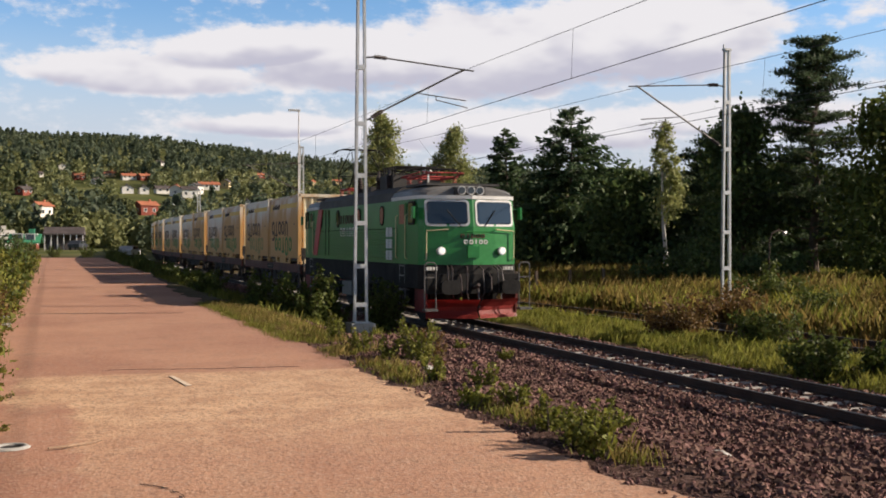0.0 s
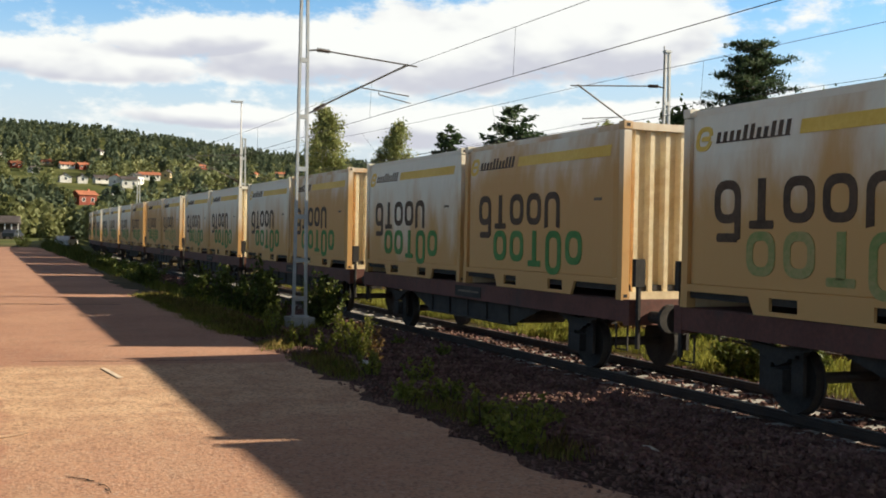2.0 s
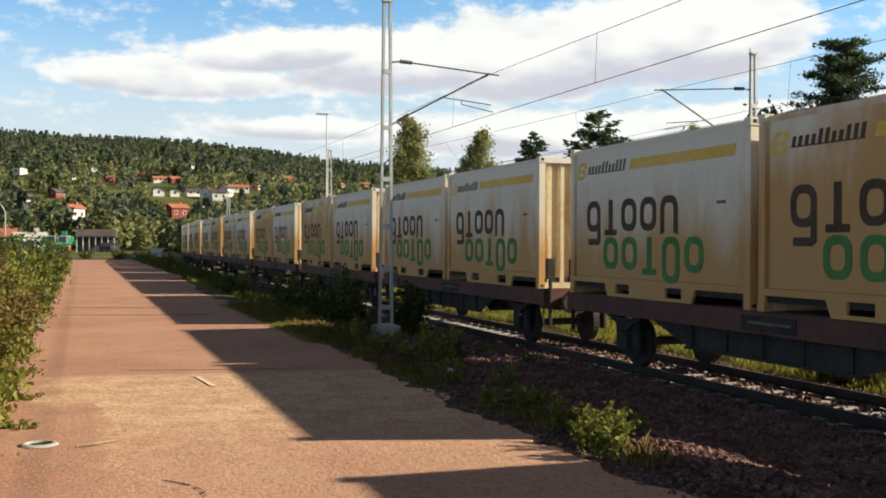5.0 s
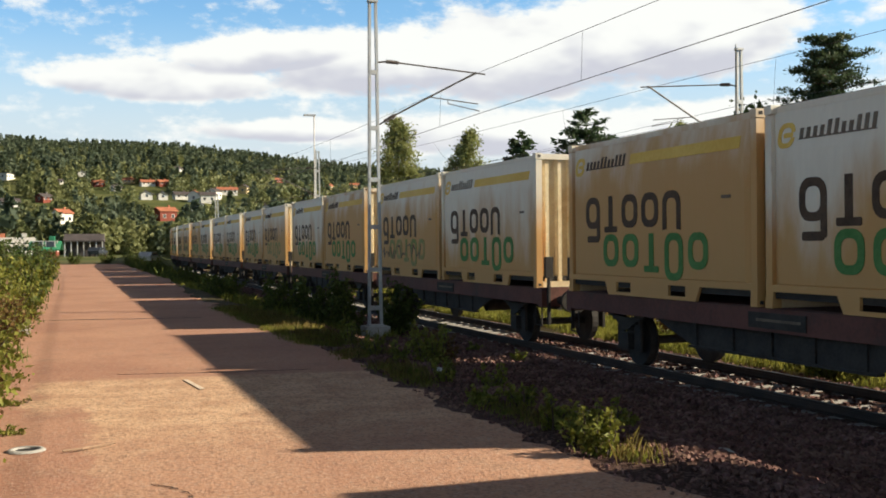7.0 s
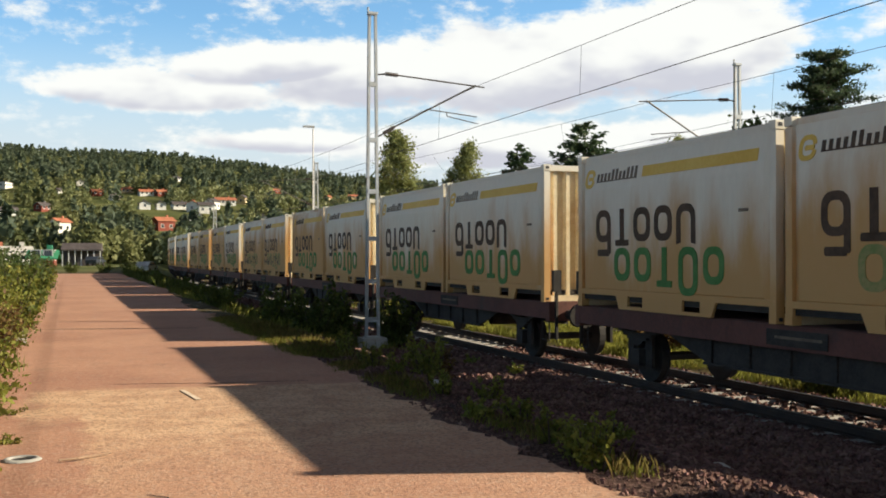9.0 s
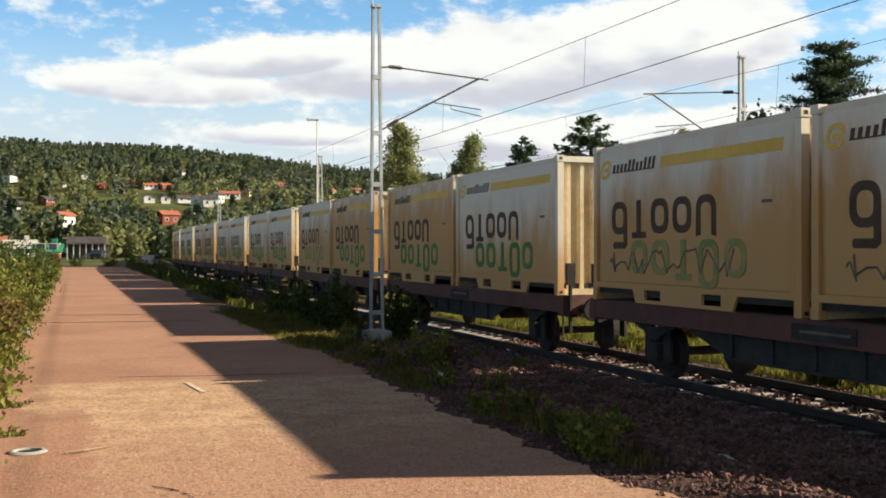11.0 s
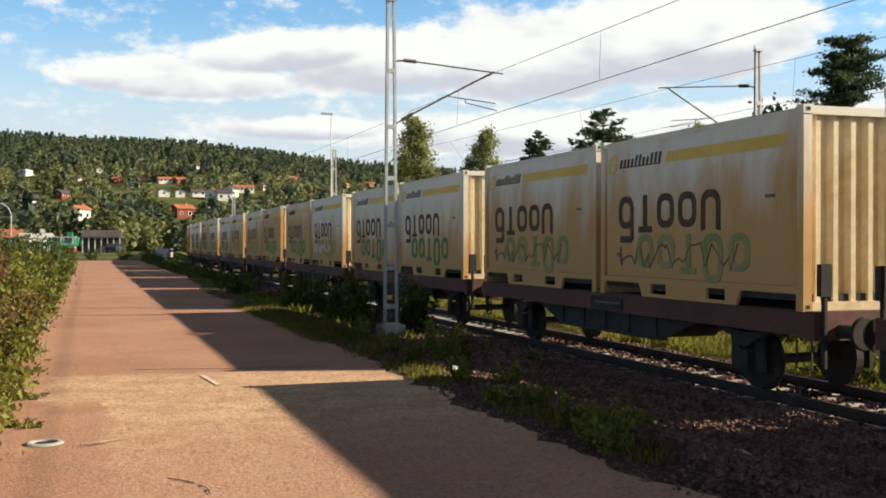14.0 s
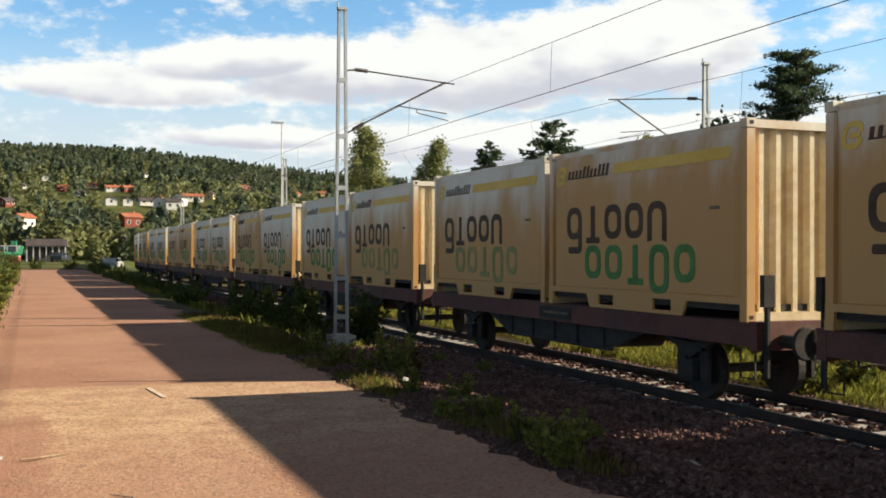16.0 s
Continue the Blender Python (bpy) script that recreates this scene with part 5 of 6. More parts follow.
def shrub(x, y, h, r, seed, material, label, size=0.06, count=2200, spikes=14, name="shrub"):
    rng = np.random.default_rng(seed)
    t = thing(name, pose(x, y, ground_z(x, y)), label, "shrub", "shrubs along the railway")
    bm, cs = bmesh.new(), []
    for i in range(spikes):
        a, q = rng.uniform(0, 2 * np.pi), rng.uniform(0.1, 1.0) ** 0.6 * r
        tip = np.array([np.cos(a) * q, np.sin(a) * q, h * rng.uniform(0.45, 1.0) * (1.08 - 0.4 * q / r)])
        limb(bm, (tip[0] * 0.25, tip[1] * 0.25, -0.05), tip.tolist(), 0.014, 0.004, 4, 3, rng, 0.05)
        k = count // spikes
        u = rng.uniform(0.08, 1.03, k)[:, None]
        base = np.array([tip[0] * 0.25, tip[1] * 0.25, 0])
        cs.append(base + (tip - base) * u + rng.normal(size=(k, 3)) * np.array([1, 1, 0.6]) * r * 0.16 * (1.15 - 0.75 * u))
    tagged(part("stem", bm, BARK, t), kind="stuff")
    leaf_mesh("foliage", np.concatenate(cs), size, material, t, rng, 0.1)
    return t


def build_shrubs():
    # round the foot of the near mast
    shrub(6.45, 28.3, 2.0, 0.95, 61, BUSHLEAF, "green willow shrub beside the mast foot", 0.06, 3200, 22)
    shrub(7.3, 29.6, 1.9, 1.0, 62, BUSHLEAF, "green willow shrub behind the mast", 0.06, 2600, 18)
    shrub(8.75, 28.5, 1.95, 0.65, 63, BUSHLEAF, "leafy shrub between mast and track", 0.06, 2400, 18)
    shrub(5.6, 30.4, 1.3, 0.8, 64, BUSHLEAF, "low green shrub by the road edge", 0.055, 1800, 14)
    # between and beyond the tracks
    shrub(13.35, 16.1, 1.15, 0.75, 65, BUSHLEAF, "silvery green bush between the tracks", 0.05, 2600, 20)
    shrub(14.2, 15.6, 0.8, 0.6, 66, BUSHLEAF, "low bush between the tracks", 0.05, 1500, 14)
    shrub(15.2, 23.5, 1.3, 1.1, 67, RUSTLEAF, "rusty brown weed thicket by the second track", 0.05, 2600, 26)
    shrub(16.0, 21.0, 1.15, 1.0, 68, BUSHLEAF, "tall green weeds by the second track", 0.05, 2200, 24)
    shrub(19.4, 27.0, 1.5, 1.3, 69, RUSTLEAF, "rusty brown weeds at the foot of the far mast", 0.055, 2600, 26)
    shrub(21.5, 26.0, 1.4, 1.3, 70, BUSHLEAF, "green weeds at the foot of the far mast", 0.055, 2400, 24)
    shrub(24.0, 22.5, 1.7, 1.6, 71, BUSHLEAF, "tall pale green thistles in the meadow", 0.06, 2600, 26)
    shrub(27.0, 25.0, 2.4, 1.8, 72, DEEPLEAF, "dark green bush in the meadow", 0.08, 3400, 26)
    shrub(29.0, 44.0, 2.6, 3.0, 73, DEEPLEAF, "wide dark bush before the wood", 0.12, 4200, 30)
    shrub(33.0, 43.0, 2.2, 2.4, 74, DEEPLEAF, "dark bush before the wood", 0.12, 3000, 26)
    shrub(25.5, 33.0, 1.9, 1.6, 75, BUSHLEAF, "green bush in the meadow grass", 0.08, 2600, 24)
    shrub(37.0, 36.0, 3.2, 2.6, 76, BUSHLEAF, "tall grey-green bush before the wood", 0.11, 4200, 30)
    shrub(33.0, 29.5, 2.8, 2.2, 77, DEEPLEAF, "dark leafy bush before the wood", 0.1, 3800, 28)
    # along the far road edge
    for i, (x, y, h) in enumerate(((5.2, 38.5, 0.9), (5.6, 44.0, 1.0), (6.6, 50.0, 1.4), (5.6, 57.0, 0.9), (6.2, 66.0, 1.3), (6.9, 74.0, 1.6), (6.0, 84.0, 1.2), (7.0, 95.0, 1.7), (6.0, 106.0, 1.6), (3.6, 115.0, 1.5), (0.4, 116.0, 1.3), (-2.0, 115.0, 1.4), (6.5, 121.0, 2.2))):
        shrub(x, y, h, 0.7 + 0.25 * h, 80 + i, BUSHLEAF, "bushy weeds along the road edge", 0.06, 1300, 16)
    # thicket on the other side of the road
    k = 0
    for y in (8.6, 9.7, 11.0, 12.2, 13.6, 15.2, 17.0, 19.0, 21.5, 24.5, 28.0, 32.0, 36.5, 41.5, 47.0, 54.0, 62.0):
        for row in range(2):
            k += 1
            rnd = random.Random(k)
            low = 0.75 if y < 10 else 1.0
            h = (2.0 if row == 0 else 2.6) * rnd.uniform(0.82, 1.12) * low * (0.8 + 0.2 * step(10, 30, y))
            mat = (BUSHLEAF, WEED, BUSHLEAF, RUSTLEAF if row == 0 and y < 20 else BUSHLEAF)[k % 4]
            x = (-1.55 if row == 0 else -3.0) + rnd.uniform(-0.2, 0.2)
            if y > 40:
                mat, h = DEEPLEAF, h * 1.05
            shrub(x, y + rnd.uniform(-0.4, 0.4), h, 1.0, 200 + k, mat, "dense roadside shrub with small green leaves", 0.032 if y < 16 else 0.042 if y < 22 else 0.07, 8500 if y < 16 else 4800 if y < 22 else 2200, 40)


def blades(name, spots, heights, material, label, rng, width=0.012, bunch=9, spread=0.09):
    """Grass: bunches of thin bent blades."""
    s = np.repeat(np.asarray(spots, float), bunch, 0)
    k = len(s)
    h = np.repeat(np.asarray(heights, float), bunch) * rng.uniform(0.45, 1.15, k)
    s[:, :2] += rng.normal(size=(k, 2)) * spread
    a = rng.uniform(0, 2 * np.pi, k)
    lean = rng.uniform(0.08, 0.5, k) * h
    d = np.stack([np.cos(a), np.sin(a), np.zeros(k)], 1)
    e = np.stack([-np.sin(a), np.cos(a), np.zeros(k)], 1) * (width * rng.uniform(0.7, 1.4, k))[:, None]
    up = np.array([0, 0, 1.0])
    mid = s + d * (lean * 0.35)[:, None] + up * (h * 0.6)[:, None]
    tip = s + d * lean[:, None] + up * h[:, None]
    v = np.stack([s - e, s + e, mid + e * 0.8, tip, mid - e * 0.8], 1).reshape(-1, 3)
    data = bpy.data.meshes.new(name)
    data.vertices.add(5 * k)
    data.vertices.foreach_set("co", v.ravel())
    data.loops.add(5 * k)
    data.loops.foreach_set("vertex_index", np.arange(5 * k))
    data.polygons.add(k)
    data.polygons.foreach_set("loop_start", np.arange(0, 5 * k, 5))
    data.materials.append(material)
    data.update(calc_edges=True)
    return tagged(new(name, data), label, "grass", kind="stuff")


def build_grass():
    rng = np.random.default_rng(5)

    def field(x0, x1, y0, y1, count, keep=None):
        out = []
        while len(out) < count:
            x, y = rng.uniform(x0, x1), rng.uniform(y0, y1)
            if keep is None or keep(x, y):
                out.append((x + bend(0, y), y, ground_z(x, y)))
        return out

    def clumped(x, y):
        return noise.noise((x * 0.9, y * 0.45, 4)) > -0.02 - 0.5 * step(20, 30, y)
    def ragged(x, y):
        return abs(x - 4.35 - 0.3 * noise.noise((y * 0.5, 0, 2))) < 0.16 + 0.45 * step(12, 20, y) and noise.noise((x * 0.7, y * 0.55, 4)) > 0.02 - 0.3 * step(13, 19, y)
    p = field(3.8, 5.4, 5, 30, 1500, ragged)
    blades("verge_grass", p, rng.uniform(0.03, 0.125, len(p)), WEED, "tufts of yellow-green grass along the asphalt edge", rng, 0.0045, 16)
    p = field(4.0, 6.0, 5, 30, 700, ragged)
    blades("verge_grass", p, rng.uniform(0.05, 0.19, len(p)), STRAW, "dry straw grass along the asphalt edge", rng, 0.004, 12)
    p = field(4.8, 8.4, 24, 60, 520, clumped)
    blades("verge_grass", p, rng.uniform(0.1, 0.35, len(p)), WEED, "rough green grass beside the track", rng, 0.012, 9)
    p = field(5.0, 8.8, 60, 120, 900)
    blades("verge_grass", p, rng.uniform(0.3, 0.8, len(p)), BUSHLEAF, "rough grass and weeds along the far track", rng, 0.03, 8, 0.2)
    p = field(13.0, 15.7, 4, 60, 5200, lambda x, y: noise.noise((x * 0.8, y * 0.5, 8)) > -0.25)
    blades("meadow_grass", p, rng.uniform(0.06, 0.30, len(p)), WEED, "yellow-green grass between the tracks", rng, 0.006, 14)
    p = field(18.9, 44, 10, 75, 12000)
    blades("meadow_grass", p, rng.uniform(0.3, 0.85, len(p)), WEED, "tall yellow-green meadow grass", rng, 0.010, 10, 0.18)
    p = field(18.9, 40, 10, 70, 5000, lambda x, y: noise.noise((x * 0.25, y * 0.25, 8)) > 0.0)
    blades("meadow_grass", p, rng.uniform(0.4, 0.95, len(p)), STRAW, "dry straw-coloured meadow grass", rng, 0.009, 12, 0.18)
    p = field(16.4, 18.2, 6, 60, 700)
    blades("meadow_grass", p, rng.uniform(0.1, 0.4, len(p)), RUSTLEAF, "brown weeds in the second track", rng, 0.010, 8)
    p = field(-14, -0.9, 4, 90, 2600)
    blades("verge_grass", p, rng.uniform(0.1, 0.32, len(p)), BUSHLEAF, "rough grass under the roadside shrubs", rng, 0.012, 10, 0.16)
    # low tufts under the thicket, at the other edge of the asphalt
    for i, (x, y, r) in enumerate(((-0.68, 12.7, 0.26), (-0.60, 10.7, 0.20), (-0.85, 15.2, 0.25), (-0.9, 18.0, 0.3))):
        shrub(x, y, 0.10, r, 180 + i, WEED, "low green tuft at the asphalt edge", 0.016, 600, 14, "weed")
    # two taller clumps, then small flowering weeds by the road edge
    shrub(5.15, 15.1, 0.95, 0.42, 170, WEED, "tall yellow-green weed clump at the asphalt edge", 0.03, 1500, 16, "weed")
    shrub(5.5, 15.7, 0.8, 0.34, 171, RUSTLEAF, "tall brown seeding weeds at the asphalt edge", 0.028, 900, 14, "weed")
    shrub(4.25, 8.2, 0.48, 0.36, 172, WEED, "bushy yellow-green weed at the asphalt edge", 0.022, 1500, 16, "weed")
    for i, (x, y, h) in enumerate(((4.55, 16.2, 0.55), (4.7, 15.2, 0.42), (4.5, 12.6, 0.5), (4.9, 12.0, 0.4), (4.6, 10.3, 0.42), (5.0, 19.5, 0.6), (4.75, 18.4, 0.5), (9.0, 20.5, 0.35), (8.9, 23.0, 0.3), (5.1, 9.2, 0.35), (4.3, 9.0, 0.5), (4.15, 7.75, 0.45), (4.35, 8.4, 0.36), (4.2, 10.6, 0.32))):
        shrub(x, y, h, 0.22, 150 + i, WEED, "small leafy weed at the asphalt edge", 0.03, 420, 9, "weed")


def far_foliage(name, trees, material, label, per, rng, conifer):
    """A wood too far off to count: every tree a cone or cloud of leaf clumps."""
    cs, ss = [], []
    for x, y, z, h in trees:
        k = per
        u = rng.uniform(0.04, 1.0, k)
        a = rng.uniform(0, 2 * np.pi, k)
        if conifer:
            q = 0.26 * h * (1 - u) ** 0.65 * rng.uniform(0.5, 1.0, k) + 0.1
        else:
            q = 0.33 * h * np.sin(np.pi * (0.1 + 0.84 * u)) ** 0.7 * rng.uniform(0.45, 1.05, k)
        cs.append(np.stack([x + q * np.cos(a), y + q * np.sin(a), z + h * u], 1))
        ss.append(np.full(k, h * (0.10 if conifer else 0.115)))
    ob = leaf_mesh(name, np.concatenate(cs), np.concatenate(ss), material, None, rng, 0.3 if conifer else 0.0, None, 0.6)
    return tagged(ob, label, "woods", kind="stuff")


def slope_place(az, el):
    """Where the hillside is met at a bearing and an elevation."""
    r = 150.0
    while r < 1500:
        x, y = r * math.sin(radians(az)), r * math.cos(radians(az))
        if (ground_z(x, y) - 1.75) / r >= math.tan(radians(el)):
            break
        r += 4
    return x, y, ground_z(x, y), r


HOUSE_SPOTS = []


def build_woods():
    rng = np.random.default_rng(9)
    firs, leafy, near = [], [], []
    k = 0
    while k < 9500:
        az, r = rng.uniform(-10, 50), (math.sqrt(rng.uniform(190 ** 2, 1290 ** 2)) if rng.uniform() < 0.6 else rng.uniform(200, 700))
        x, y = r * math.sin(radians(az)), r * math.cos(radians(az))
        if az > 24 and r < 700 and rng.uniform() < 0.6:
            continue
        town = noise.noise((x / 70, y / 70, 2))
        if r < 640 and town > 0.04 and rng.uniform() < 0.72:
            continue
        z = ground_z(x, y) - 0.5
        h = rng.uniform(8, 17) * (0.68 + 0.32 * step(380, 640, r) - 0.36 * step(760, 1150, r))
        # gardens keep the houses in sight of the railway
        tip = (z + h * 0.85 - 1.75) / r
        if any(abs(az - a) * d / 57.3 < w * 0.58 + 0.14 * h and (r < d - 5 and tip > sight or abs(r - d) < 8) for a, d, w, sight in HOUSE_SPOTS):
            continue
        k += 1
        dark = step(480, 1050, r) * 0.72 + 0.14 + 0.3 * noise.noise((x / 90, y / 90, 7))
        if rng.uniform() < dark:
            firs.append((x, y, z, h * 1.05))
        elif r < 420:
            near.append((x, y, z, h * 0.7))
        else:
            leafy.append((x, y, z, h * 0.72))
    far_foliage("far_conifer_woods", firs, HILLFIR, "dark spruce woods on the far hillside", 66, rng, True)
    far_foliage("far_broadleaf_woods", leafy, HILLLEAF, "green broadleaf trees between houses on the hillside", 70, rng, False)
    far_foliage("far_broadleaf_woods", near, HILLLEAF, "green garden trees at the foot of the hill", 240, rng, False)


# ---- houses ----
WALLWHITE = surface("white_painted_boards", (0.62, 0.60, 0.56), (0.78, 0.76, 0.72), 0.4, 8, 0.8, bump=0.1)
WALLRED = surface("falu_red_boards", (0.16, 0.035, 0.022), (0.26, 0.06, 0.035), 0.4, 8, 0.85, bump=0.1)
WALLYELLOW = surface("pale_ochre_boards", (0.50, 0.38, 0.20), (0.62, 0.48, 0.28), 0.4, 8, 0.8, bump=0.1)
TILES = surface("orange_roof_tiles", (0.30, 0.10, 0.055), (0.46, 0.17, 0.09), 0.6, 12, 0.8, bump=0.3)
DARKROOF = surface("dark_sheet_roof", (0.06, 0.05, 0.05), (0.12, 0.10, 0.095), 0.6, 8, 0.6, bump=0.1)
GREENROOF = surface("green_sheet_roof", (0.04, 0.22, 0.11), (0.07, 0.32, 0.17), 0.6, 8, 0.5, bump=0.1)
PANE = glass_pane("dark_window_glass", (0.03, 0.04, 0.05))


def house(x, y, z, turn, w, d, h, wall, roof, label, rise=0.5, name="house", flat=False):
    t = thing(name, pose(x, y, z, 0, 0, turn), label, "house", "houses on the hillside")
    bm = bmesh.new()
    if flat:
        box(bm, -w / 2, w / 2, -d / 2, d / 2, -2.5, h)
    else:
        prism(bm, [(-d / 2, -2.5), (d / 2, -2.5), (d / 2, h), (0, h + rise * d / 2), (-d / 2, h)], "x", -w / 2, w / 2)
    part("wall", bm, wall, t)
    if flat:
        bm = bmesh.new()
        box(bm, -w / 2 - 0.3, w / 2 + 0.3, -d / 2 - 0.3, d / 2 + 0.3, h + 0.01, h + 0.3)
        part("roof", bm, roof, t)
    else:
        for s in (-1, 1):
            bm = bmesh.new()
            e = d / 2 + 0.5
            drop = rise * 0.5
            prism(bm, [(0, h + rise * d / 2 + 0.02), (s * e, h - drop + 0.02), (s * e, h - drop + 0.22), (0, h + rise * d / 2 + 0.24)], "x", -w / 2 - 0.5, w / 2 + 0.5)
            part("roof", bm, roof, t)
        bm = bmesh.new()
        box(bm, w * 0.15, w * 0.15 + 0.7, -0.35, 0.35, h + rise * d / 2 - 0.4, h + rise * d / 2 + 0.9)
        part("chimney", bm, roof, t)
    rows = 2 if h > 4.4 else 1
    for side, n, half in (("y", max(2, int(w / 2.4)), w), ("x", max(1, int(d / 3.0)), d)):
        for s in (-1, 1):
            for row in range(rows):
                for i in range(n):
                    c = -half / 2 + half * (i + 0.5) / n
                    z0 = 1.0 + row * 2.6
                    win = bmesh.new()
                    fr = bmesh.new()
                    if side == "y":
                        f = s * d / 2
                        box(fr, c - 0.65, c + 0.65, f - 0.04, f + 0.05, z0 - 0.1, z0 + 1.35)
                        box(win, c - 0.5, c + 0.5, f - 0.05, f + 0.07, z0, z0 + 1.25)
                    else:
                        f = s * w / 2
                        box(fr, f - 0.04, f + 0.05, c - 0.65, c + 0.65, z0 - 0.1, z0 + 1.35)
                        box(win, f - 0.05, f + 0.07, c - 0.5, c + 0.5, z0, z0 + 1.25)
                    frame_ob = part("window", fr, WALLWHITE, t)
                    part("pane", win, PANE, frame_ob)
    return t


def bearing(px):
    return 18.65 + math.degrees(math.atan((px - 784) / 1862))


def build_houses():
    # column and row of the foot on the hillside as seen from the road, width, storeys' height, colours
    W, R, Y, T, D = WALLWHITE, WALLRED, WALLYELLOW, TILES, DARKROOF
    spots = [(45, 308, 17, 4.6, W, D, 70, "long white building on the hillside"), (140, 388, 8, 5.0, W, T, 40, "white house with orange tiled roof"), (322, 384, 10, 4.8, R, T, 30, "dark red house with tiled roof on the slope"),
             (288, 346, 7, 3.2, W, D, 100, "small white gabled house"), (317, 346, 6, 3.2, W, D, 100, "small white gabled house"), (291, 322, 10, 3.0, W, T, 15, "white house with orange roof"),
             (318, 322, 8, 3.0, R, T, 25, "red house with orange roof"), (258, 317, 9, 2.8, Y, T, 10, "ochre house with orange roof"), (176, 304, 7, 3.4, W, D, 95, "white gabled house high on the slope"), (141, 318, 5, 2.8, W, D, 20, "small white house among trees"),
             (374, 350, 8, 4.8, W, T, 80, "white house with red roof"), (396, 352, 9, 4.6, W, D, 10, "white house in the village"), (408, 345, 8, 4.8, W, D, 60, "pale house in the village"), (430, 338, 14, 3.4, W, T, 12, "long house with red tiled roof"),
             (461, 336, 7, 4.4, Y, D, 70, "pale house in the village"), (377, 366, 7, 3.2, W, D, 100, "small white gabled house"), (350, 346, 9, 2.8, W, D, 15, "low pale house in the village"), (498, 372, 6, 3.2, W, D, 100, "white gabled house above the railway"),
             (520, 318, 9, 3.2, R, T, 30, "red house on the slope"), (612, 330, 6, 3.2, Y, T, 60, "ochre house among trees"), (655, 328, 9, 3.2, Y, T, 20, "ochre house among trees"), (50, 356, 9, 2.6, W, D, 10, "low pale house among trees"), (205, 322, 8, 3.0, R, T, 20, "red house among trees"),
             (235, 330, 6, 2.8, W, D, 40, "small white house among trees"), (345, 296, 7, 3.0, W, D, 30, "white house high on the slope"), (110, 350, 7, 3.0, R, D, 40, "dark red house among trees")]
    for px, row, w, h, wall, roof, turn, label in spots:
        az = bearing(px)
        el = math.degrees(math.atan((428 - row) / 1862 * math.cos(radians(az - 18.65))))
        x, y, z, r = slope_place(az, el)
        scale = r / 480
        w2 = w * 0.74 * (0.75 + 0.25 * scale)
        house(x, y, z, -az + turn, w2, 5.0 if w2 > 5.0 else 4.2, h * 0.75, wall, roof, label, flat=(w > 15))
        HOUSE_SPOTS.append((az, r, w2, (z + 0.8 - 1.75) / r))


def build_yard():
    """What stands beyond the end of the road."""
    x, y, z = place(bearing(112), 150)
    house(x, y, z, -6, 3.0, 2.8, 1.3, WALLRED, GREENROOF, "red wooden shed with green sheet roof", 0.55, "shed")
    x, y, z = place(bearing(62), 175)
    house(x, y, z, 10, 4.2, 4, 1.8, WALLWHITE, CONCRETE, "white house beyond the end of the road", 0.5)
    x, y, z = place(bearing(8), 200)
    house(x, y, z, 0, 5.0, 4.6, 2.6, WALLRED, TILES, "red house with orange roof beyond the shrubs", 0.5)
    x, y, z = place(bearing(180), 170)
    t = thing("carport", pose(x, y, z, 0, 0, -4), "dark open carport with white posts", "carport")
    bm = bmesh.new()
    prism(bm, [(-2.6, 2.3), (2.6, 2.3), (2.6, 2.5), (0, 3.5), (-2.6, 2.5)], "x", -2.9, 2.9)
    part("roof", bm, DARKROOF, t)
    bm = bmesh.new()
    box(bm, -2.8, 2.8, 2.2, 2.4, -0.2, 2.3)
    part("back_wall", bm, DARKROOF, t)
    for i in range(7):
        bm = bmesh.new()
        box(bm, -2.7 + i * 0.9 - 0.07, -2.7 + i * 0.9 + 0.07, -2.4, -2.2, -0.2, 2.3)
        part("post", bm, WALLWHITE, t)
    for px, d, col, lab in ((292, 140, (0.5, 0.5, 0.5), "silver parked car by the far track"), (203, 168, (0.05, 0.06, 0.08), "dark parked car under the carport")):
        x, y, z = place(bearing(px), d)
        car = thing("car", pose(x, y, z, 0, 0, 70), lab, "car")
        paint = surface("car_paint", col, tuple(c * 1.15 for c in col), 1.0, 5, 0.3, 0.3, 0.0)
        bm = bmesh.new()
        prism(bm, [(-2.1, 0.35), (2.1, 0.35), (2.15, 0.8), (1.3, 0.95), (0.6, 1.42), (-1.2, 1.45), (-1.9, 1.0), (-2.15, 0.9)], "y", -0.85, 0.85)
        soften(bm, 0.06, 2)
        part("body", bm, paint, car)
        for s in (-1, 1):
            bm = bmesh.new()
            prism(bm, [(-1.5, 1.0), (1.05, 1.0), (0.55, 1.36), (-1.15, 1.38)], "y", s * 0.855 - 0.01, s * 0.855 + 0.01)
            part("side_window", bm, PANE, car)
            for q in (-1.3, 1.35):
                bm = bmesh.new()
                rod(bm, (q, s * 0.66, 0.32), (q, s * 0.88, 0.32), 0.32, 16)
                part("wheel", bm, BLACKSTEEL, car)
    # street lamp beyond the shrubs
    x, y, z = place(bearing(19), 120)
    t = thing("street_lamp", pose(x, y, z), "grey street lamp with curved arm", "street lamp")
    bm = bmesh.new()
    tube(bm, [(0, 0, -0.3), (0, 0, 4.8), (-0.3, 0, 5.5), (-0.9, 0, 5.9)], 0.06, 8)
    part("pole", bm, GALV, t)
    bm = bmesh.new()
    box(bm, -1.5, -0.85, -0.13, 0.13, 5.84, 5.98)
    part("lamp_head", bm, GALV, t)


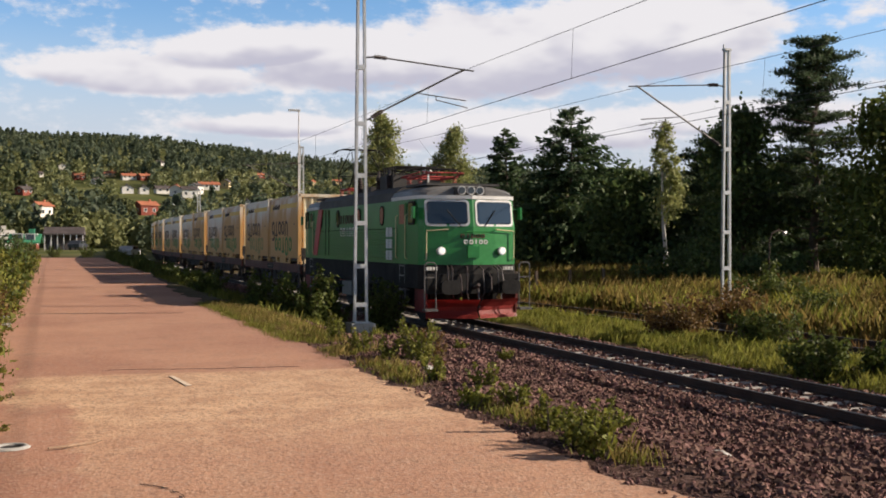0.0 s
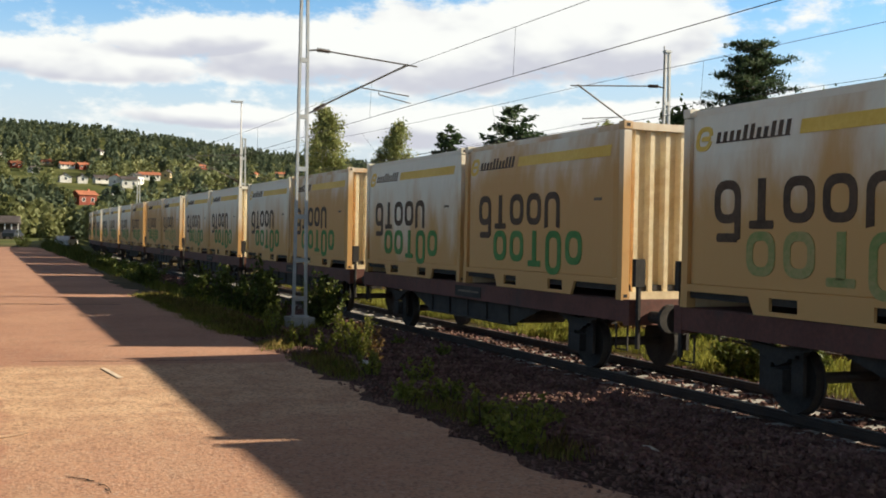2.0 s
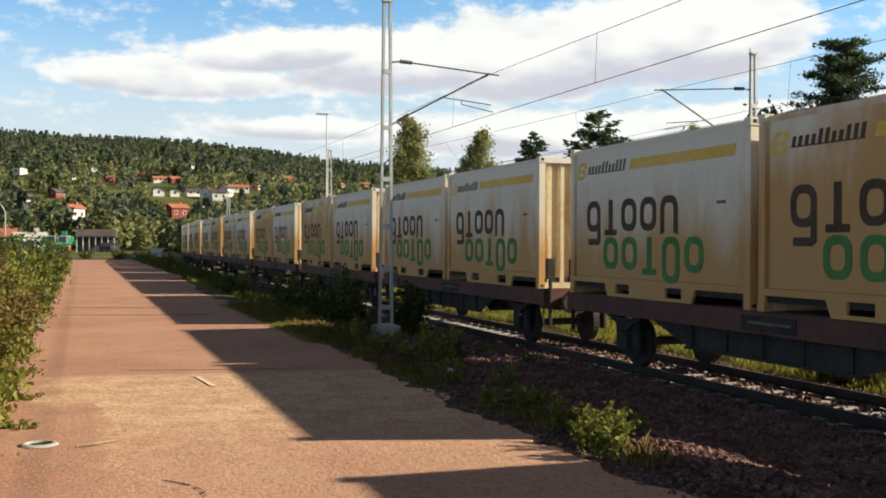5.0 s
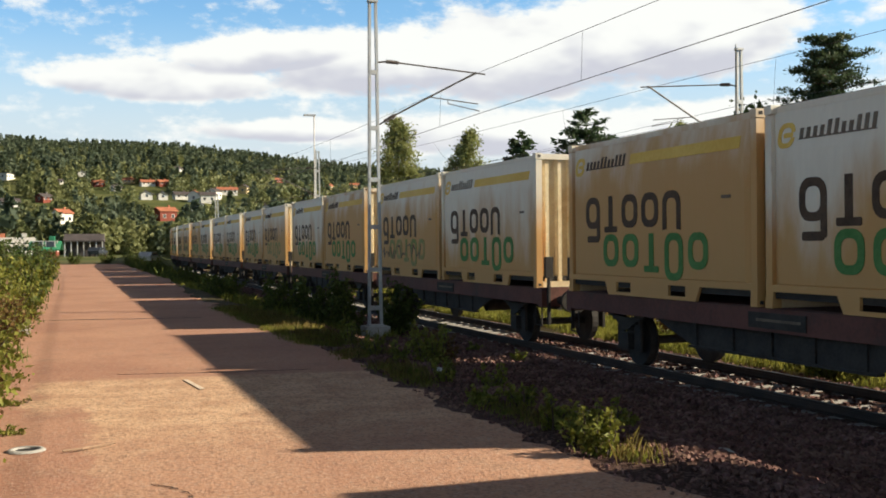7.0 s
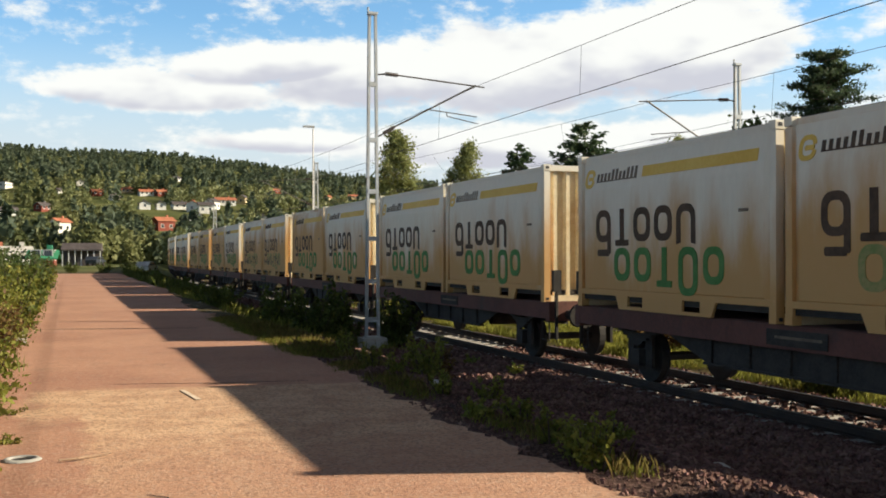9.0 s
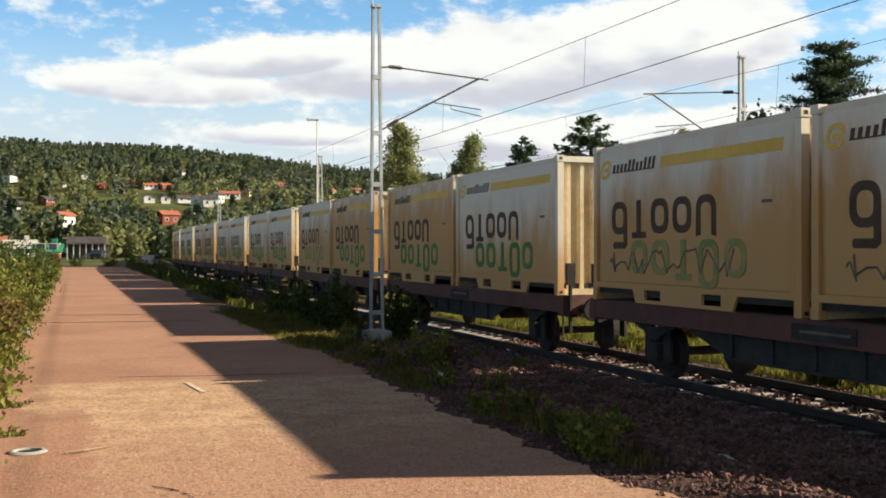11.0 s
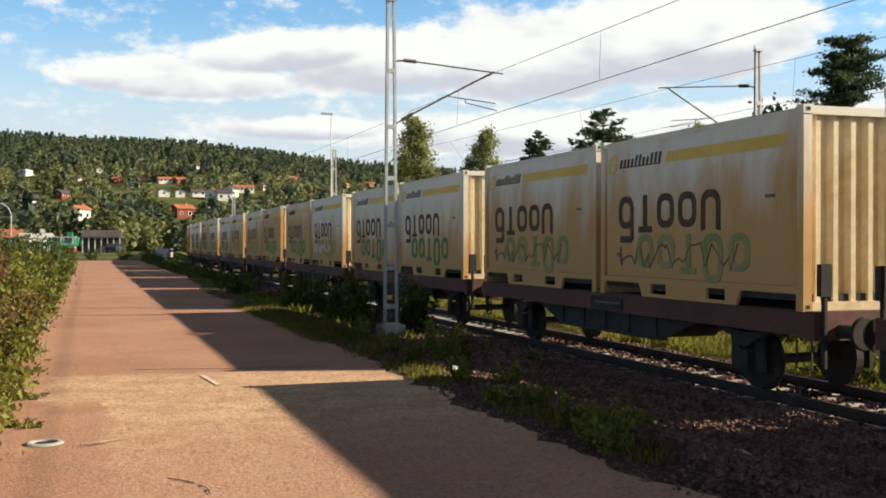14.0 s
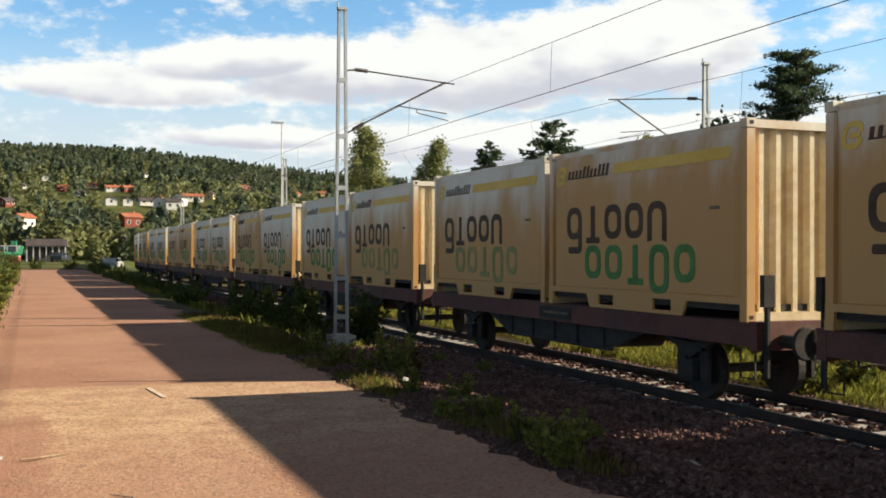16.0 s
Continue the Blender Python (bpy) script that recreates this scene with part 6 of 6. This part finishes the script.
# ---- masts and overhead line ----
def mast(x, y, foot, tip, label, arm=0.0, height=6.58, low=5.17, base=0.0, side=1, wide=0.34, slim=1.0):
    """Lattice mast of two channels with battens, its bracket reaching sideways over the track."""
    t = thing("catenary_mast", pose(x, y, foot), label, "catenary mast", "catenary masts")
    h = tip - foot
    def gap(z):
        return wide * (1 - 0.5 * z / h)
    for s in (-1, 1):
        bm = bmesh.new()
        prism(bm, [(-0.035, -0.05), (0.035, -0.05), (0.035, -0.04), (-0.027, -0.04), (-0.027, 0.04), (0.035, 0.04), (0.035, 0.05), (-0.035, 0.05)], "z", 0, h)
        for w in bm.verts:
            w.co.x = s * gap(w.co.z) / 2 + s * w.co.x * slim
        part("leg", bm, GALV, t)
    z, k = 0.45, 0
    while z < h - 0.3:
        bm = bmesh.new()
        g = gap(z) / 2
        box(bm, -g, g, -0.056, 0.056, z - 0.06, z + 0.06)
        part("batten", bm, GALV, t)
        z += 1.05 + 0.12 * k
        k += 1
    bm = bmesh.new()
    box(bm, -wide * 0.62, wide * 0.62, -0.2, 0.2, -0.04, 0.0)
    part("foot_plate", bm, GALV, t)
    if base:
        f = thing("mast_foundation", pose(x, y, foot - 0.04), "pale concrete block under a mast", "foundation", "mast foundations")
        bm = bmesh.new()
        box(bm, -0.33, 0.33, -0.33, 0.33, -base - 0.5, 0.0)
        soften(bm, 0.03)
        part("block", bm, CONCRETE, f)
    if arm:
        bm = bmesh.new()
        z1, z0 = height - foot, low - foot
        g = side * gap(z1) / 2
        rod(bm, (g, 0, z1 + 0.16), (g + side * 0.3, 0, z1 + 0.20), 0.025)
        rod(bm, (g + side * 0.62, 0, z1 + 0.18), (arm + side * 0.35, 0, z1 - 0.02), 0.022)
        rod(bm, (g, 0, z0 - 0.16), (g + side * 0.25, 0, z0 - 0.02), 0.025)
        a, b = Vector((g + side * 0.5, 0, z0 + 0.14)), Vector((arm + side * 0.08, 0, z1 + 0.02))
        rod(bm, a, b, 0.028)
        m = a.lerp(b, 0.42)
        rod(bm, m, (m.x + side * 1.45, 0, m.z - 0.14), 0.016)
        rod(bm, (m.x + side * 0.55, 0, m.z - 0.05), (m.x + side * 0.55, 0, m.z - 0.16), 0.014)
        rod(bm, (m.x + side * 0.55, 0, m.z - 0.16), (m.x + side * 1.5, 0, m.z - 0.34), 0.014)
        part("bracket", bm, ARMSTEEL, t)
        for p, q in (((g + side * 0.28, 0, z1 + 0.20), (g + side * 0.64, 0, z1 + 0.18)), ((g + side * 0.22, 0, z0 - 0.03), (g + side * 0.52, 0, z0 + 0.15))):
            bm = bmesh.new()
            p, q = Vector(p), Vector(q)
            for i in range(5):
                rod(bm, p.lerp(q, i / 5), p.lerp(q, (i + 0.6) / 5), 0.062, 10, 0.05)
            rod(bm, p, q, 0.035, 8)
            part("insulator", bm, BLACKSTEEL, t)
    bm = bmesh.new()
    box(bm, -gap(h) / 2 - 0.05, gap(h) / 2 + 0.05, -0.09, 0.09, h, h + 0.07)
    rod(bm, (-0.12, 0, h + 0.07), (-0.12, 0, h + 0.2), 0.03)
    part("cap", bm, GALV, t)
    return t


def strung(a, b, sag, r, bm, k=10):
    a, b = Vector(a), Vector(b)
    pts = []
    for i in range(k + 1):
        p = a.lerp(b, i / k)
        p.z -= sag * 4 * (i / k) * (1 - i / k)
        pts.append(p)
    tube(bm, pts, r, 5)
    return pts


def overhead(x, posts, high, contact, name, sag):
    t = thing(name, Matrix(), "overhead line of messenger and contact wire with droppers", "overhead line")
    m, c = bmesh.new(), bmesh.new()
    for (ya, xa), (yb, xb) in zip(posts, posts[1:]):
        pts = strung((x + xa, ya, high), (x + xb, yb, high), sag, 0.007, m)
        strung((x + xa * 0.4, ya, contact), (x + xb * 0.4, yb, contact), 0.04, 0.009, c)
        for i in range(1, 10, 2):
            f = i / 10
            d = bmesh.new()
            rod(d, pts[i], (x + (xa + (xb - xa) * f) * 0.4, ya + (yb - ya) * f, contact - 0.02), 0.005, 4)
            part("dropper", d, WIRE, t)
    part("messenger_wire", m, WIRE, t)
    part("contact_wire", c, WIRE, t)


def build_line():
    mast(7.85, 27.75, -0.43, 8.38, "grey lattice catenary mast with bracket arm", 2.95, base=0.36)
    mast(20.6, 29.1, -0.6, 7.98, "grey catenary mast beyond the second track", -3.3, 6.65, 4.95, 0.3, -1, 0.3)
    mast(14.35, 63.5, -0.6, 7.45, "far catenary mast with bracket arm", -3.3, 6.3, 4.9, 0.3, -1, 0.34, 1.1)
    mast(17.6, 136, -0.2, 8.2, "far catenary mast beside the bend", 0, 6.3, 4.9, 0.3, -1, 0.5, 2.0)
    t = thing("lamp_pole", pose(13.96, 62.6, -0.6), "tall white lamp pole beside the track", "lamp pole")
    bm = bmesh.new()
    rod(bm, (0, 0, 0), (0, 0, 10.15), 0.055, 8, 0.035)
    part("pole", bm, WALLWHITE, t)
    bm = bmesh.new()
    box(bm, -0.62, 0.08, -0.12, 0.12, 10.15, 10.25)
    part("lamp_head", bm, GALV, t)
    overhead(TRACK_X, [(-88, 0.2), (-33, -0.2), (27.3, 0.1), (63.5, -0.1), (112, 0.4)], 6.6, 5.42, "overhead_line", 0.2)
    overhead(TRACK2_X, [(-88, 0.2), (-31, -0.2), (28.9, 0.2), (84, -5.6)], 6.65, 5.25, "overhead_line", 0.3)
    bm = bmesh.new()
    t = thing("feeder_line", Matrix(), "thin feeder wires high beside the masts", "overhead line")
    strung((20.7, 29.1, 6.2), (20.7, -30, 6.2), 0.4, 0.007, bm)
    strung((20.7, 29.1, 6.2), (15.0, 120, 6.2), 0.6, 0.007, bm)
    part("feeder_wire", bm, WIRE, t)
    # small lamp on a bent post in the wood, and marker posts in the meadow
    x, y, z = place(37.9, 48)
    t = thing("garden_lamp", pose(x, y, z), "rusty bent lamp post before the wood", "lamp post")
    bm = bmesh.new()
    tube(bm, [(-0.4, 0, -0.2), (-0.4, 0, 2.3), (-0.25, 0, 2.65), (0.1, 0, 2.78), (0.4, 0, 2.68)], 0.032, 8)
    part("post", bm, RAILSTEEL, t)
    bm = bmesh.new()
    rod(bm, (0.36, 0, 2.62), (0.5, 0, 2.7), 0.10, 12, 0.05)
    part("shade", bm, GALV, t)
    for i, az in enumerate((24.3, 25.4, 27.2, 29.0)):
        x, y, z = place(az, 46 + i)
        t = thing("fence_post", pose(x, y, z), "weathered grey wooden fence post in the meadow", "post", "fence posts")
        bm = bmesh.new()
        box(bm, -0.06, 0.06, -0.06, 0.06, -0.2, 1.25)
        soften(bm, 0.015)
        part("post", bm, BARK, t)


WORNMARK = surface("worn_road_paint", (0.62, 0.48, 0.35), (0.78, 0.66, 0.52), 4.0, 10, 0.9, bump=0.3)
STRAWWOOD = surface("dry_twig_bark", (0.30, 0.20, 0.13), (0.42, 0.30, 0.2), 4.0, 10, 0.9, bump=0.3)


def build_small():
    # drain ring at the road edge
    t = thing("drain_ring", pose(-0.37, 9.74, 0.0), "pale concrete drain ring in the asphalt", "drain")
    bm = bmesh.new()
    k, prof = 28, [(0.095, 0.004), (0.10, 0.020), (0.14, 0.022), (0.165, 0.004)]
    rings = [[bm.verts.new((r * math.cos(2 * math.pi * i / k), r * math.sin(2 * math.pi * i / k), z)) for i in range(k)] for r, z in prof]
    for a, b in zip(rings, rings[1:]):
        for i in range(k):
            bm.faces.new((a[i], a[(i + 1) % k], b[(i + 1) % k], b[i]))
    part("ring", bm, CONCRETE, t, smooth=True)
    bm = bmesh.new()
    rod(bm, (0, 0, 0.002), (0, 0, 0.007), 0.097, 24)
    part("hole", bm, GRIME, t, "dark drain opening")
    t = thing("dry_stick", pose(0.15, 9.6, 0.012, 0, 0, 24), "bleached dry stick on the asphalt", "stick")
    bm = bmesh.new()
    rng = np.random.default_rng(3)
    limb(bm, (-0.24, 0, 0.01), (0.24, 0.02, 0.01), 0.012, 0.006, 6, 4, rng, 0.03)
    part("twig", bm, STRAWWOOD, t)
    bm = bmesh.new()
    prism(bm, [(1.38, 14.1), (1.44, 14.1), (1.55, 13.1), (1.48, 13.1)], "z", 0.007, 0.010)
    tagged(part("road_mark", bm, WORNMARK), "worn white paint dash on the asphalt", "road marking", kind="structure")
    # dark line across the road, crumbling seam and wandering cracks
    def crack(name, pts, w, label):
        bm = bmesh.new()
        rnd = random.Random(len(pts))
        for (a, b), (c, d) in zip(pts, pts[1:]):
            n = 8
            last = (a, b)
            for i in range(1, n + 1):
                q = (a + (c - a) * i / n + rnd.uniform(-0.03, 0.03), b + (d - b) * i / n + rnd.uniform(-0.03, 0.03))
                ww = w * rnd.uniform(0.4, 1.2)
                prism(bm, [(last[0], last[1] - ww), (q[0], q[1] - ww), (q[0], q[1] + ww), (last[0], last[1] + ww)], "z", 0.0065, 0.0085)
                last = q
        tagged(part(name, bm, GRIME), label, "crack", kind="structure")
    crack("road_line", [(-0.9, 27.0), (1.2, 26.6), (3.0, 26.2)], 0.05, "dark thin line across the asphalt")
    crack("road_line", [(0.6, 15.05), (1.9, 14.75), (3.2, 14.6)], 0.012, "crumbling edge seam in the asphalt")
    crack("road_crack", [(0.55, 8.0), (0.75, 7.75), (0.8, 7.4)], 0.012, "short crack in the worn asphalt")
    for i, (x, y, s) in enumerate(((4.75, 13.55, 0.09), (6.2, 9.0, 0.17), (5.2, 10.0, 0.07), (6.9, 17.0, 0.10))):
        t = thing("loose_stone", pose(x, y, ground_z(x, y) + 0.06, 10, 5, 40 * i), "pale angular stone lying beside the road", "stone", "loose stones")
        bm = bmesh.new()
        bmesh.ops.create_icosphere(bm, subdivisions=2, radius=s)
        for v in bm.verts:
            v.co *= 1 + 0.3 * noise.noise(v.co * 14)
            v.co.z *= 0.55
        part("stone", bm, CONCRETE, t)
    # marker boxes left in the shrubs at the road edge
    x, y = -0.95, 23.0
    t = thing("marker_stone", pose(x, y, 0), "weathered grey stone block at the road edge", "stone block")
    bm = bmesh.new()
    box(bm, -0.16, 0.16, -0.2, 0.2, -0.1, 0.22)
    soften(bm, 0.04, 2)
    part("block", bm, CONCRETE, t)


build_houses()
build_woods()
build_yard()
build_trees()
build_shrubs()
build_grass()
build_line()
build_small()


# ---- sleepers and loose stones, last ----
def build_sleepers():
    bm = bmesh.new()
    v = box(bm, -1.25, 1.25, -0.13, 0.13, -0.12, 0.0)
    for w in v:
        if w.co.z > -0.01:
            w.co.y *= 0.5
    data = mesh_of("sleeper", bm, SLEEPER)
    for track, cx, y0, y1 in ((TRACKS[0], TRACK_X, 3.0, 118.0), (TRACKS[1], TRACK2_X, 6.0, 60.0)):
        y = y0
        while y < y1:
            p = rail_path(y, cx) if track is TRACKS[0] else Vector((cx + swing(y), y, 0))
            ob = new("sleeper", data)
            ob.parent = track
            ob.matrix_basis = pose(p.x, y, RAIL - 0.162, random.uniform(-0.6, 0.6), 0, random.uniform(-1.2, 1.2))
            y += 0.6


def stone_shape(rng):
    v = np.array([[sx, sy, sz] for sx in (-1, 1) for sy in (-1, 1) for sz in (-1, 1)], float)
    v = v * rng.uniform(0.45, 1.0, (8, 3)) * rng.uniform(0.7, 1.25, 3)
    return v


CUBE = [(0, 1, 3, 2), (4, 6, 7, 5), (0, 4, 5, 1), (2, 3, 7, 6), (0, 2, 6, 4), (1, 5, 7, 3)]


def turns(rng):
    q = rng.normal(size=4)
    q /= np.linalg.norm(q)
    w, x, y, z = q
    return np.array([[1 - 2 * (y * y + z * z), 2 * (x * y - z * w), 2 * (x * z + y * w)], [2 * (x * y + z * w), 1 - 2 * (x * x + z * z), 2 * (y * z - x * w)], [2 * (x * z - y * w), 2 * (y * z + x * w), 1 - 2 * (x * x + y * y)]])


def bed_z(u, y):
    """Top of the stones at u metres across the line."""
    a = abs(u - TRACK_X)
    if a < 0.8:
        return RAIL - 0.196
    if a < 1.2:
        return RAIL - 0.205
    if a < 1.75:
        return RAIL - 0.19
    if u < TRACK_X and a < 2.65:
        return max(ground_z(u, y) + 0.04, RAIL - 0.19 - (0.18 * step(1.75, 2.05, a) + 0.24 * step(2.05, 2.65, a)))
    if u > TRACK_X and a < 2.45:
        return max(ground_z(u, y), RAIL - 0.19 - 0.57 * (a - 1.75))
    return ground_z(u, y) + 0.05


def build_stones():
    rng = np.random.default_rng(21)
    verts, faces = [], []
    shapes = [stone_shape(rng) for _ in range(24)]
    spots = []
    for x0, x1, y0, y1, n in ((3.85, 9.9, 5.0, 12.0, 15500), (4.0, 9.9, 12.0, 20.0, 11500), (5.6, 9.9, 20.0, 27.0, 3200), (9.2, 12.6, 4.0, 26.0, 7500), (8.8, 9.9, 26.0, 70.0, 2600)):
        for _ in range(n):
            u, y = rng.uniform(x0, x1), rng.uniform(y0, y1)
            if u < 4.35 + 0.35 * noise.noise((y * 0.5, 1, 1)) and rng.uniform() < 0.72:
                continue
            if abs(abs(u - TRACK_X) - 0.7525) < 0.09:
                continue
            spots.append((u, y))
    for u, y in spots:
        s = rng.uniform(0.020, 0.046) * (1.0 if y < 20 else 1.35) * (0.45 + 0.55 * step(4.2, 5.6, u))
        p = shapes[int(rng.integers(24))] @ turns(rng) * s + np.array([u, y, bed_z(u, y) + s * 0.35 - 0.03 * step(5.6, 4.4, u)])
        b = len(verts)
        verts += p.tolist()
        faces += [tuple(b + i for i in f) for f in CUBE]
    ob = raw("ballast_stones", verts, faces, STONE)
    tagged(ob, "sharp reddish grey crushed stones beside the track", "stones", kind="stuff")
    # the nearest larger stones, one by one
    bed = bpy.data.objects["gravel_verge"]
    datas = []
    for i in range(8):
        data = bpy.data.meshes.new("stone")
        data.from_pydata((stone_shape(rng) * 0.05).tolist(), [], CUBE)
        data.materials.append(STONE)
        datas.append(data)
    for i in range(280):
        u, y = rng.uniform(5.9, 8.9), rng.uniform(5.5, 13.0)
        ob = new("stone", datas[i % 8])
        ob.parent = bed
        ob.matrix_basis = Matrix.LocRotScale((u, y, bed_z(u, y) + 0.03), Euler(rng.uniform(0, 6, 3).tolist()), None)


build_sleepers()
build_stones()


# ---- what moves ----
def motions():
    times = [0.5 * i for i in range(33)]
    walk(LOCO, [(t, on_axles(NOSE - gone(t), 3.2, 11.0)) for t in times])
    for k, wagon in enumerate(WAGONS):
        walk(wagon, [(t, on_axles(FIRST + WAGON * k - gone(t), 1.8, 10.72)) for t in times])
    for c, k, back in LOADS:
        walk(c, [(t, on_axles(FIRST + WAGON * k - gone(t), 1.8, 10.72) @ Matrix.Translation((0, back, 1.331))) for t in times])
    # wheels roll without slipping; wheels of one size share their keys
    for wheels, radius in ((WHEELS[0::2], 0.46), (WHEELS[1::2], 0.46), *((LOCO_WHEELS[i:i + 1], 0.65) for i in range(4))):
        for wheel in wheels:
            if wheel is wheels[0]:
                lead = wheel
                walk(wheel, [(f / FPS, pose(*wheel.location, math.degrees(gone(f / FPS) / radius), 0, 0)) for f in range(16 * FPS + 1)])
            elif abs(wheel.location.y - lead.location.y) < 0.01:
                keys = wheel.animation_data_create()
                wheel.rotation_mode = "QUATERNION"
                keys.action, keys.action_slot = lead.animation_data.action, lead.animation_data.action_slot


motions()
